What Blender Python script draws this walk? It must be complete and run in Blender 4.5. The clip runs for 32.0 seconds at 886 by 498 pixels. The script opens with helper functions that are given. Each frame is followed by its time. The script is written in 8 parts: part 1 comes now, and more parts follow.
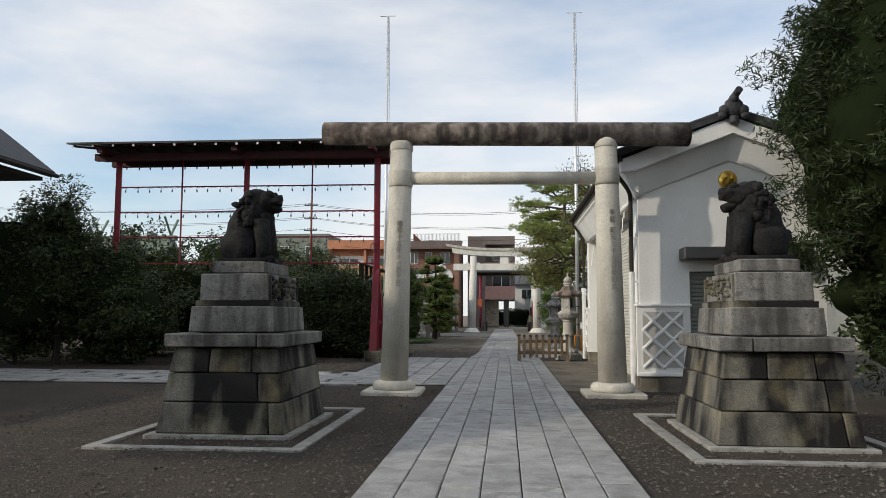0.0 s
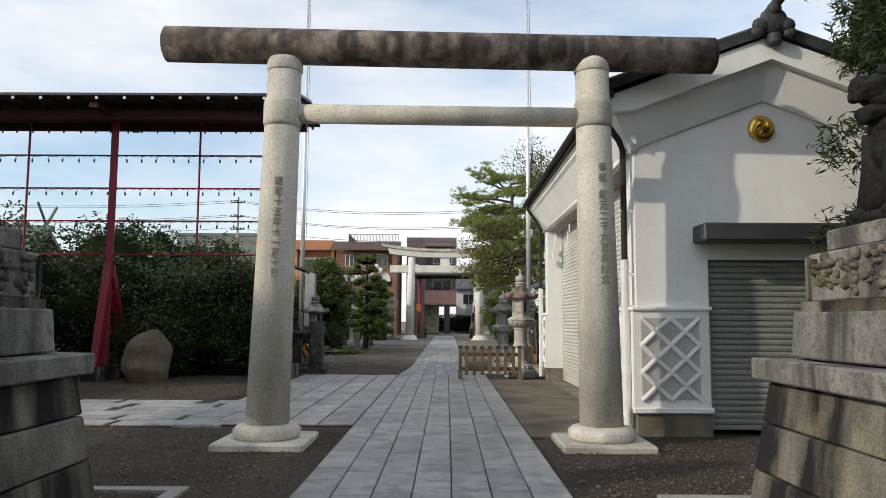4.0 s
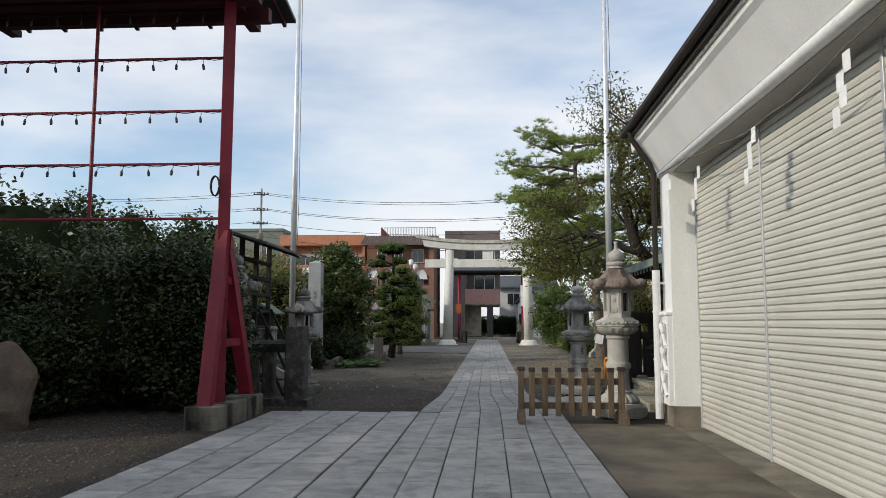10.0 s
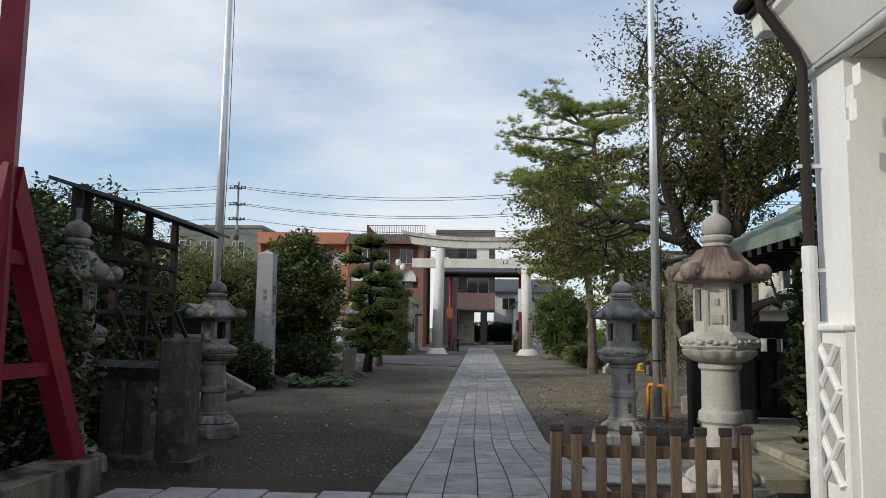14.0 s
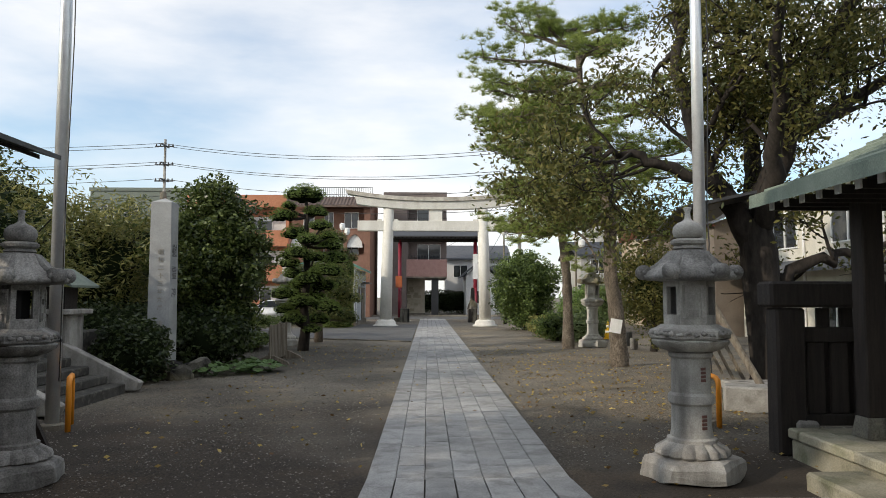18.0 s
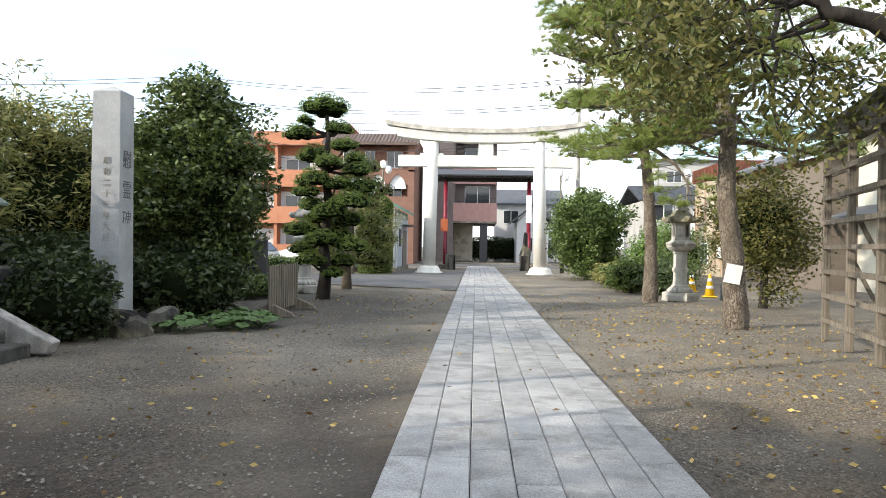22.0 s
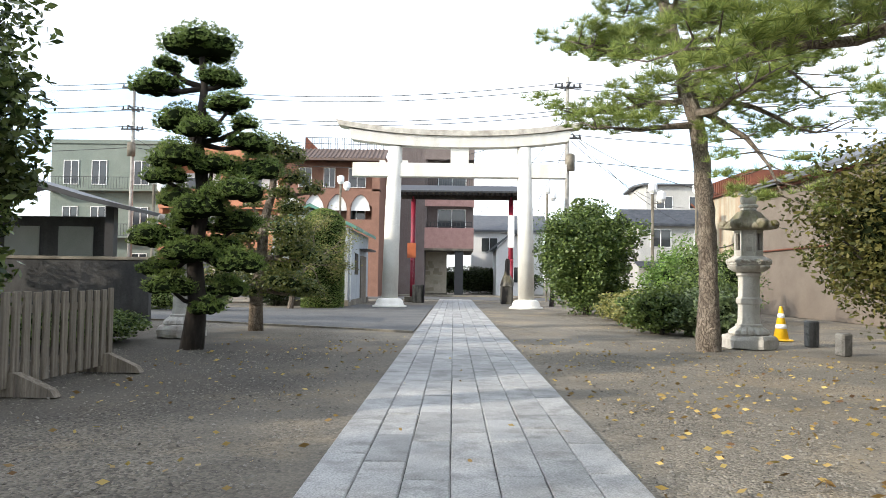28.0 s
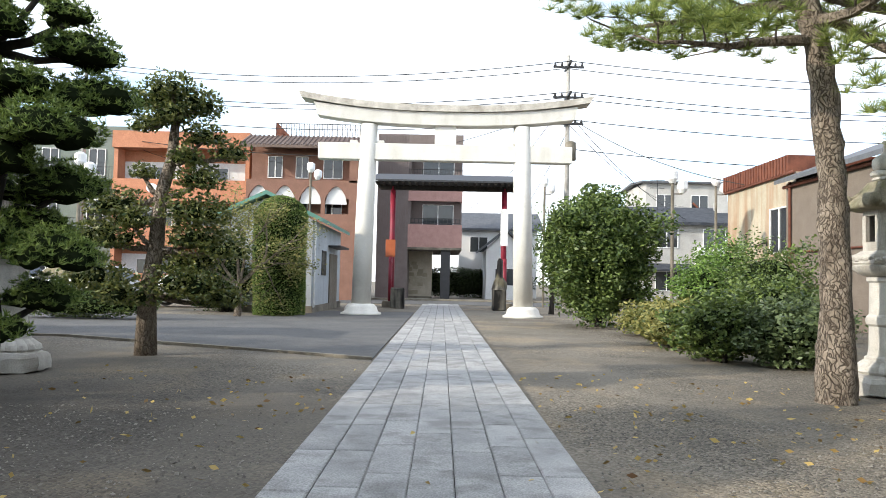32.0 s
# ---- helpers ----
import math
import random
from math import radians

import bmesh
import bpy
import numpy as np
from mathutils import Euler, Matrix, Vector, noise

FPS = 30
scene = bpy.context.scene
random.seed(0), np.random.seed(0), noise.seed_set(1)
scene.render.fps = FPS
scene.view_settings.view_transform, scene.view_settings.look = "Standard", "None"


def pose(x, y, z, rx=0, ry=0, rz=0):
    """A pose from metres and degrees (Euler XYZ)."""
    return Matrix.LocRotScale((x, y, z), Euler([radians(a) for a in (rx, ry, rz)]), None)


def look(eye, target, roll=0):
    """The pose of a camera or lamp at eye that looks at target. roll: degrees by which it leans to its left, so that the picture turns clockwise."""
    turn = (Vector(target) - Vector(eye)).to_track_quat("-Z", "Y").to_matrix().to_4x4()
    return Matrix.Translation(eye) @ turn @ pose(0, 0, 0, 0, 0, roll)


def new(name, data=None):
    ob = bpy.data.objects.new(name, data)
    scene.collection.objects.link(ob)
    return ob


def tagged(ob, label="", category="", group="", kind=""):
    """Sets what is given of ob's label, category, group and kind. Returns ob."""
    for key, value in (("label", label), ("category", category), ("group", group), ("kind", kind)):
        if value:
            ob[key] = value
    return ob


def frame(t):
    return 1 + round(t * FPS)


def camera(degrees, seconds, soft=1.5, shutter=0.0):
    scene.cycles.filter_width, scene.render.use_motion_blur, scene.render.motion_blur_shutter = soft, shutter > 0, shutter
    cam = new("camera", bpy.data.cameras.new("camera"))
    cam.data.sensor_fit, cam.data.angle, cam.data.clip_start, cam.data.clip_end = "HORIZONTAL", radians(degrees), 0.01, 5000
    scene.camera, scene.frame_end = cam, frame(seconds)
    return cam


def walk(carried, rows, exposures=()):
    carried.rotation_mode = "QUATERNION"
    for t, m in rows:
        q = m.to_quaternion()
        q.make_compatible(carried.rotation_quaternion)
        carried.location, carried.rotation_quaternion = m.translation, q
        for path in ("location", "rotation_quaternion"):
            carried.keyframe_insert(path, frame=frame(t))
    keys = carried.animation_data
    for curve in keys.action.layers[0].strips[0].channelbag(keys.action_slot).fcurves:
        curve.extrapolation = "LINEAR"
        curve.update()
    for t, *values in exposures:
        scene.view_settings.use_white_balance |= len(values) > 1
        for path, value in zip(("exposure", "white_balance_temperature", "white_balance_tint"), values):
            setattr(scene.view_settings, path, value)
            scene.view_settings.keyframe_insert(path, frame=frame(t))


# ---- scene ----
# camera and walk
cam = camera(62.0, 32.0, soft=0.85)


def aim(x, y, z, pitch, roll, yaw):
    d = Vector((-math.sin(radians(yaw)) * math.cos(radians(pitch)), math.cos(radians(yaw)) * math.cos(radians(pitch)), math.sin(radians(pitch))))
    return look((x, y, z), Vector((x, y, z)) + d, roll)


PATH = [  # seconds, eye x y z, pitch, roll, yaw
    (0, 0.311, 0.856, 1.520, 5.11, 0.20, 4.84),
    (0.5, 0.386, 1.473, 1.543, 5.20, 0.20, 3.01),
    (1, 0.461, 2.091, 1.566, 5.40, 0.20, 0.98),
    (1.5, 0.519, 2.726, 1.558, 5.50, 0.20, 0.65),
    (2, 0.578, 3.362, 1.550, 5.59, 0.20, 0.66),
    (2.5, 0.575, 3.971, 1.544, 5.65, 0.20, 0.54),
    (3, 0.571, 4.579, 1.537, 5.65, 0.20, 0.43),
    (3.5, 0.482, 5.233, 1.541, 5.61, 0.25, 0.48),
    (4, 0.393, 5.887, 1.546, 5.57, 0.30, 0.32),
    (4.5, 0.340, 6.591, 1.538, 5.62, 0.40, 2.02),
    (6.5, 0.271, 9.219, 1.566, 5.54, 0.20, 2.25),
    (7, 0.306, 9.887, 1.530, 5.62, 0.20, 2.04),
    (7.5, 0.314, 10.532, 1.550, 5.64, 0.10, 2.18),
    (8, 0.321, 11.176, 1.571, 5.57, 0.00, 2.25),
    (8.5, 0.295, 11.822, 1.572, 5.68, 0.05, 2.76),
    (9, 0.269, 12.467, 1.572, 5.68, 0.10, 2.85),
    (9.5, 0.256, 13.118, 1.581, 5.73, 0.10, 3.52),
    (10, 0.244, 13.769, 1.591, 5.68, 0.10, 3.52),
    (10.5, 0.214, 14.444, 1.594, 5.76, 0.15, 3.59),
    (11, 0.184, 15.120, 1.598, 5.88, 0.20, 3.46),
    (11.5, 0.168, 15.808, 1.613, 5.92, 0.20, 3.47),
    (12, 0.151, 16.496, 1.627, 5.91, 0.20, 3.40),
    (12.5, 0.150, 17.193, 1.627, 6.01, 0.40, 3.34),
    (13, 0.149, 17.891, 1.628, 6.14, 0.60, 3.26),
    (13.5, 0.129, 18.577, 1.661, 6.08, 0.65, 3.12),
    (14, 0.109, 19.263, 1.694, 6.06, 0.70, 2.97),
    (14.5, 0.081, 19.938, 1.711, 6.08, 0.80, 2.59),
    (16.5, -0.044, 22.062, 1.678, 4.68, 0.30, -0.75),
    (17, -0.138, 22.642, 1.711, 4.50, 0.30, -0.86),
    (17.5, -0.183, 23.176, 1.699, 4.25, 0.20, -1.03),
    (18, -0.228, 23.711, 1.686, 3.70, 0.10, -1.18),
    (18.5, -0.238, 24.233, 1.687, 2.24, 0.05, -1.34),
    (19, -0.248, 24.754, 1.687, 1.43, 0.00, -1.52),
    (19.5, -0.251, 25.304, 1.662, 0.62, 0.00, -1.65),
    (20, -0.254, 25.854, 1.636, 0.43, 0.00, -1.52),
    (20.5, -0.250, 26.518, 1.560, 0.12, 0.45, -0.85),
    (21, -0.245, 27.181, 1.483, 0.17, 0.90, 1.09),
    (21.5, -0.241, 27.752, 1.440, -0.30, 0.90, 1.59),
    (22, -0.237, 28.323, 1.397, -0.23, 0.90, 2.52),
    (22.5, -0.181, 28.876, 1.387, -0.11, 0.65, 2.76),
    (23, -0.125, 29.429, 1.378, 0.09, 0.40, 2.78),
    (23.5, -0.071, 29.968, 1.335, 0.08, 0.60, 2.54),
    (24, -0.018, 30.507, 1.292, 0.46, 0.80, 2.26),
    (24.5, -0.039, 31.028, 1.238, 0.88, 0.90, 2.00),
    (25, -0.060, 31.549, 1.184, 0.89, 1.00, 1.75),
    (25.5, -0.040, 32.123, 1.108, 1.00, 1.20, 1.52),
    (27.5, -0.028, 34.760, 1.132, 1.98, 0.90, 0.92),
    (28, 0.021, 35.336, 1.138, 2.44, 0.80, 0.83),
    (28.5, 0.013, 35.965, 1.139, 2.52, 0.90, 0.59),
    (29, 0.004, 36.594, 1.139, 2.55, 1.00, 0.60),
    (29.5, 0.044, 37.219, 1.147, 2.53, 1.05, 0.44),
    (30, 0.084, 37.844, 1.156, 2.58, 1.10, 0.29),
    (30.5, 0.141, 38.438, 1.156, 2.57, 1.05, 0.11),
    (31, 0.198, 39.031, 1.156, 2.61, 1.00, 0.09),
    (31.5, 0.193, 39.616, 1.170, 2.55, 1.10, -0.13),
    (32, 0.188, 40.201, 1.185, 2.58, 1.20, -0.06),
]
EXPO = [(0, -0.16, 6620, 10), (4, 0.0, 6600, 10), (8, -0.08, 6480, 10), (11, -0.2, 6330, 10), (13, -0.23, 6250, 10), (14.5, -0.26, 6350, 10), (16.5, -0.08, 6600, 10), (18, 0.08, 6700, 10), (20.5, 0.64, 6550, 10), (22, 1.07, 6460, 10), (23, 1.07, 6450, 10), (28, 1.02, 6400, 10), (32, 0.95, 6350, 10)]
walk(cam, [(t, aim(*row)) for t, *row in PATH], EXPO)

# world, sun
SUN_DIR = Vector((0.82, 0.41, -0.40)).normalized()  # the way the light travels
SUN_ELEV = math.asin(-SUN_DIR.z)
SUN_AZ = math.atan2(-SUN_DIR.x, -SUN_DIR.y)
world = bpy.data.worlds.new("world")
scene.world = world
world.use_nodes = True
wn, wl = world.node_tree.nodes, world.node_tree.links
wn.clear()
w_out = wn.new("ShaderNodeOutputWorld")
w_bg = wn.new("ShaderNodeBackground")
w_sky = wn.new("ShaderNodeTexSky")
w_sky.sky_type = "NISHITA"
w_sky.sun_disc = False
w_sky.sun_elevation = SUN_ELEV
w_sky.sun_rotation = SUN_AZ
w_sky.air_density, w_sky.dust_density, w_sky.ozone_density = 1.0, 1.2, 1.6
w_bg.inputs[1].default_value = 0.15
# thin cloud over the whole sky
w_co = wn.new("ShaderNodeTexCoord")
w_map = wn.new("ShaderNodeMapping")
w_map.inputs["Scale"].default_value = (1.0, 1.6, 3.6)
w_map.inputs["Rotation"].default_value = (0.0, radians(12), radians(20))
w_noise = wn.new("ShaderNodeTexNoise")
w_noise.inputs["Scale"].default_value = 1.7
w_noise.inputs["Detail"].default_value = 7.0
w_noise.inputs["Roughness"].default_value = 0.52
w_ramp = wn.new("ShaderNodeValToRGB")
w_ramp.color_ramp.elements[0].position = 0.36
w_ramp.color_ramp.elements[0].color = (0.24, 0.24, 0.24, 1)
w_ramp.color_ramp.elements[1].position = 0.64
w_ramp.color_ramp.elements[1].color = (0.95, 0.95, 0.95, 1)
w_mix = wn.new("ShaderNodeMix")
w_mix.data_type = "RGBA"
w_mix.inputs["B"].default_value = (7.05, 7.1, 7.2, 1)
wl.new(w_co.outputs["Generated"], w_map.inputs["Vector"])
wl.new(w_map.outputs["Vector"], w_noise.inputs["Vector"])
wl.new(w_noise.outputs["Fac"], w_ramp.inputs["Fac"])
wl.new(w_ramp.outputs["Color"], w_mix.inputs["Factor"])
w_blue = wn.new("ShaderNodeMix")
w_blue.data_type = "RGBA"
w_blue.blend_type = "MULTIPLY"
w_blue.inputs["Factor"].default_value = 1.0
w_blue.inputs["B"].default_value = (1.0, 1.24, 1.35, 1)
wl.new(w_sky.outputs["Color"], w_blue.inputs["A"])
wl.new(w_blue.outputs["Result"], w_mix.inputs["A"])
wl.new(w_mix.outputs["Result"], w_bg.inputs["Color"])
wl.new(w_bg.outputs["Background"], w_out.inputs["Surface"])

sun = new("sun", bpy.data.lights.new("sun", "SUN"))
sun.data.energy = 2.5
sun.data.angle = radians(0.9)
sun.data.color = (1.0, 0.9, 0.76)
sun.matrix_world = look((0, 0, 40), Vector((0, 0, 40)) + SUN_DIR)

# materials
def material(name, c1, c2, scale=3.0, rough=0.8, bump=0.25, fine=60.0, metal=0.0, streak=None, stretch=(1, 1, 1), vary=0.12, spots=None, spec=0.4, coords="Object", edge=(0.35, 0.68), speck=0.2, loose=37.0):
    """A procedural surface: two colours in broad noise, fine grain, optional vertical streaks (colour, amount, scale) and spots (colour, amount, scale)."""
    m = bpy.data.materials.new(name)
    m.use_nodes = True
    n, l = m.node_tree.nodes, m.node_tree.links
    b = n["Principled BSDF"]
    co = n.new("ShaderNodeTexCoord")
    mp = n.new("ShaderNodeMapping")
    mp.inputs["Scale"].default_value = stretch
    info = n.new("ShaderNodeObjectInfo")
    l.new(co.outputs[coords], mp.inputs["Vector"])
    shift = n.new("ShaderNodeVectorMath")
    shift.operation = "ADD"
    mul = n.new("ShaderNodeMath")
    mul.operation = "MULTIPLY"
    mul.inputs[1].default_value = loose
    l.new(info.outputs["Random"], mul.inputs[0])
    l.new(mp.outputs["Vector"], shift.inputs[0])
    l.new(mul.outputs[0], shift.inputs[1])
    big = n.new("ShaderNodeTexNoise")
    big.inputs["Scale"].default_value = scale
    big.inputs["Detail"].default_value = 6.0
    big.inputs["Roughness"].default_value = 0.65
    l.new(shift.outputs[0], big.inputs["Vector"])
    ramp = n.new("ShaderNodeValToRGB")
    ramp.color_ramp.elements[0].position, ramp.color_ramp.elements[1].position = edge
    ramp.color_ramp.elements[0].color = (*c1, 1)
    ramp.color_ramp.elements[1].color = (*c2, 1)
    l.new(big.outputs["Fac"], ramp.inputs["Fac"])
    col = ramp.outputs["Color"]
    grain = n.new("ShaderNodeTexNoise")
    grain.inputs["Scale"].default_value = fine
    grain.inputs["Detail"].default_value = 4.0
    l.new(shift.outputs[0], grain.inputs["Vector"])

    def blend(col, fac, colour):
        mx = n.new("ShaderNodeMix")
        mx.data_type = "RGBA"
        l.new(fac, mx.inputs["Factor"])
        l.new(col, mx.inputs["A"])
        mx.inputs["B"].default_value = (*colour, 1)
        return mx.outputs["Result"]

    def masked(vec_scale, sc, lo, hi, amount):
        mp2 = n.new("ShaderNodeMapping")
        mp2.inputs["Scale"].default_value = vec_scale
        l.new(shift.outputs[0], mp2.inputs["Vector"])
        t = n.new("ShaderNodeTexNoise")
        t.inputs["Scale"].default_value = sc
        t.inputs["Detail"].default_value = 5.0
        l.new(mp2.outputs["Vector"], t.inputs["Vector"])
        r = n.new("ShaderNodeMapRange")
        r.inputs["From Min"].default_value, r.inputs["From Max"].default_value = lo, hi
        r.inputs["To Max"].default_value = amount
        l.new(t.outputs["Fac"], r.inputs["Value"])
        return r.outputs["Result"]

    if streak:
        lo, hi = streak[3:] if len(streak) > 3 else (0.45, 0.7)
        col = blend(col, masked((1, 1, 0.12), streak[2], lo, hi, streak[1]), streak[0])
    if spots:
        col = blend(col, masked((1, 1, 1), spots[2], 0.52, 0.66, spots[1]), spots[0])
    hsv = n.new("ShaderNodeHueSaturation")
    v1 = n.new("ShaderNodeMapRange")
    v1.inputs["To Min"].default_value, v1.inputs["To Max"].default_value = 1 - vary, 1 + vary
    l.new(info.outputs["Random"], v1.inputs["Value"])
    v2 = n.new("ShaderNodeMapRange")
    v2.inputs["From Min"].default_value, v2.inputs["From Max"].default_value = 0.3, 0.7
    v2.inputs["To Min"].default_value, v2.inputs["To Max"].default_value = 1 - speck, 1 + speck
    l.new(grain.outputs["Fac"], v2.inputs["Value"])
    vm = n.new("ShaderNodeMath")
    vm.operation = "MULTIPLY"
    l.new(v1.outputs["Result"], vm.inputs[0])
    l.new(v2.outputs["Result"], vm.inputs[1])
    l.new(vm.outputs[0], hsv.inputs["Value"])
    l.new(col, hsv.inputs["Color"])
    l.new(hsv.outputs["Color"], b.inputs["Base Color"])
    b.inputs["Roughness"].default_value = rough
    b.inputs["Metallic"].default_value = metal
    b.inputs["Specular IOR Level"].default_value = spec
    if bump:
        bp = n.new("ShaderNodeBump")
        bp.inputs["Strength"].default_value = bump
        bp.inputs["Distance"].default_value = 0.01
        l.new(grain.outputs["Fac"], bp.inputs["Height"])
        l.new(bp.outputs["Normal"], b.inputs["Normal"])
    return m


def leaf_material(name, c1, c2, rough=0.45, through_light=0.25):
    """Leaves: each island its own shade, some light passing through."""
    m = bpy.data.materials.new(name)
    m.use_nodes = True
    n, l = m.node_tree.nodes, m.node_tree.links
    b = n["Principled BSDF"]
    geo = n.new("ShaderNodeNewGeometry")
    ramp = n.new("ShaderNodeValToRGB")
    ramp.color_ramp.elements[0].color = (*c1, 1)
    ramp.color_ramp.elements[1].color = (*c2, 1)
    l.new(geo.outputs["Random Per Island"], ramp.inputs["Fac"])
    l.new(ramp.outputs["Color"], b.inputs["Base Color"])
    b.inputs["Roughness"].default_value = rough
    b.inputs["Specular IOR Level"].default_value = 0.35
    tr = n.new("ShaderNodeBsdfTranslucent")
    l.new(ramp.outputs["Color"], tr.inputs["Color"])
    mx = n.new("ShaderNodeMixShader")
    mx.inputs["Fac"].default_value = through_light
    l.new(b.outputs["BSDF"], mx.inputs[1])
    l.new(tr.outputs["BSDF"], mx.inputs[2])
    l.new(mx.outputs["Shader"], n["Material Output"].inputs["Surface"])
    return m


def plain(name, c, rough=0.5, metal=0.0, spec=0.5, bump=0.0):
    return material(name, tuple(v * 0.88 for v in c), tuple(min(1, v * 1.08) for v in c), scale=4.0, rough=rough, metal=metal, spec=spec, bump=bump, vary=0.04, speck=0.06)


GRAVEL = material("gravel", (0.092, 0.084, 0.072), (0.165, 0.150, 0.127), scale=0.35, rough=0.95, bump=1.0, fine=38, spots=((0.20, 0.165, 0.118), 0.6, 0.8), vary=0.0)
SLAB = material("path_granite", (0.255, 0.254, 0.248), (0.385, 0.380, 0.368), scale=2.6, rough=0.72, bump=0.5, fine=85, spots=((0.165, 0.16, 0.148), 0.6, 4.0), vary=0.14, speck=0.34)
JOINT = material("joint_soil", (0.032, 0.029, 0.025), (0.06, 0.055, 0.046), scale=5, rough=1.0, bump=0.6, fine=60)
CONCRETE = material("concrete", (0.125, 0.110, 0.085), (0.265, 0.235, 0.185), scale=1.4, rough=0.85, bump=0.4, fine=60, spots=((0.07, 0.061, 0.047), 0.75, 1.1))
APRON = material("damp_apron", (0.085, 0.070, 0.050), (0.185, 0.155, 0.115), scale=1.1, rough=0.8, bump=0.4, fine=60, spots=((0.05, 0.042, 0.031), 0.75, 0.9))
ASPHALT = material("asphalt", (0.085, 0.085, 0.085), (0.125, 0.123, 0.118), scale=0.8, rough=0.9, bump=0.7, fine=130, vary=0.03)
TORII_STONE = material("torii_concrete", (0.48, 0.452, 0.39), (0.60, 0.572, 0.505), scale=2.0, rough=0.85, bump=0.5, fine=75, streak=((0.24, 0.22, 0.19), 0.5, 4.0), spots=((0.20, 0.185, 0.16), 0.32, 30.0), speck=0.22)
KASAGI_STONE = material("stained_lintel", (0.085, 0.064, 0.055), (0.33, 0.285, 0.245), scale=2.6, rough=0.9, bump=0.5, fine=60, streak=((0.03, 0.024, 0.021), 0.9, 5.0, 0.42, 0.62), edge=(0.38, 0.66), speck=0.25)
TORII_WHITE = material("white_torii", (0.66, 0.64, 0.58), (0.76, 0.74, 0.69), scale=1.5, rough=0.75, bump=0.1, fine=60, streak=((0.52, 0.49, 0.43), 0.5, 2.5))
TORII_TOP = material("weathered_top", (0.30, 0.27, 0.23), (0.58, 0.55, 0.49), scale=2.2, rough=0.85, bump=0.2, fine=60)
OLD_STONE = material("old_stone", (0.10, 0.094, 0.079), (0.225, 0.212, 0.178), scale=2.0, rough=0.95, bump=0.7, fine=60, streak=((0.011, 0.010, 0.010), 1.0, 2.3, 0.41, 0.55), spots=((0.27, 0.235, 0.14), 0.35, 1.7), vary=0.12, speck=0.32, loose=0.6)
PED_STONE = material("pedestal_granite", (0.14, 0.136, 0.127), (0.265, 0.258, 0.24), scale=2.4, rough=0.95, bump=0.6, fine=70, streak=((0.035, 0.032, 0.03), 0.85, 3.0, 0.48, 0.64), spots=((0.07, 0.065, 0.06), 0.6, 16.0), vary=0.1, speck=0.3, loose=0.8)
STATUE = material("dark_statue", (0.010, 0.010, 0.0105), (0.026, 0.025, 0.025), scale=6, rough=0.8, bump=0.6, fine=40, spots=((0.06, 0.058, 0.054), 0.25, 18.0), spec=0.15)
# stone colour taken down to carry the deep shade at fence and stair
SHADED_STONE = material("shaded_stone", (0.036, 0.034, 0.031), (0.085, 0.081, 0.072), scale=3.0, rough=0.95, bump=0.5, fine=60, spots=((0.20, 0.19, 0.16), 0.4, 9.0))
LANTERN_L = material("pale_granite", (0.40, 0.38, 0.34), (0.56, 0.54, 0.49), scale=3, rough=0.9, bump=0.4, fine=85, streak=((0.24, 0.21, 0.18), 0.6, 4.0), vary=0.05)
LANTERN_D = material("grey_granite", (0.29, 0.276, 0.25), (0.49, 0.47, 0.43), scale=3, rough=0.9, bump=0.5, fine=80, streak=((0.09, 0.082, 0.076), 0.8, 4.0), vary=0.08, speck=0.16)
LANTERN_TOP = material("dark_granite_cap", (0.13, 0.125, 0.118), (0.34, 0.33, 0.31), scale=3.5, rough=0.9, bump=0.5, fine=60, streak=((0.06, 0.056, 0.052), 0.7, 3.5), vary=0.05, speck=0.3)
MOSS_TOP = material("mossy_granite_cap", (0.14, 0.125, 0.085), (0.34, 0.31, 0.235), scale=3.5, rough=0.95, bump=0.5, fine=60, spots=((0.16, 0.16, 0.08), 0.6, 4.0), vary=0.05)
LANTERN_CAP = material("stained_cap", (0.135, 0.095, 0.078), (0.30, 0.25, 0.215), scale=2.5, rough=0.9, bump=0.4, fine=70, vary=0.05)
PLASTER = material("white_plaster", (0.80, 0.80, 0.78), (0.86, 0.86, 0.84), scale=1.0, rough=0.7, bump=0.05, fine=40, streak=((0.60, 0.59, 0.56), 0.25, 1.5), vary=0.0, speck=0.05)
SHUTTER = material("shutter_paint", (0.58, 0.565, 0.505), (0.64, 0.625, 0.565), scale=1.0, rough=0.45, bump=0.0, vary=0.015, speck=0.05)
SHUTTER_G = material("grey_shutter", (0.20, 0.21, 0.19), (0.25, 0.26, 0.235), scale=1.0, rough=0.5, bump=0.0, vary=0.02)
GUIDE = plain("shutter_guide_paint", (0.52, 0.53, 0.53), 0.4, 0.2)
NAMAKO = material("panel_render", (0.38, 0.37, 0.345), (0.44, 0.43, 0.40), scale=3, rough=0.9, bump=0.3, fine=60)
KAWARA = material("dark_roof_tile", (0.026, 0.027, 0.03), (0.055, 0.056, 0.06), scale=4, rough=0.6, bump=0.2, fine=40)
RED = material("red_paint", (0.165, 0.008, 0.022), (0.235, 0.012, 0.031), scale=3, rough=0.5, bump=0.05, spots=((0.16, 0.025, 0.022), 0.5, 8.0), vary=0.03)
DARK_RED = material("dark_red_paint", (0.05, 0.008, 0.010), (0.075, 0.012, 0.014), scale=3, rough=0.6, bump=0.05)
DARK_WOOD = material("dark_wood", (0.018, 0.014, 0.012), (0.040, 0.031, 0.026), scale=3, rough=0.8, bump=0.3, stretch=(6, 6, 0.6))
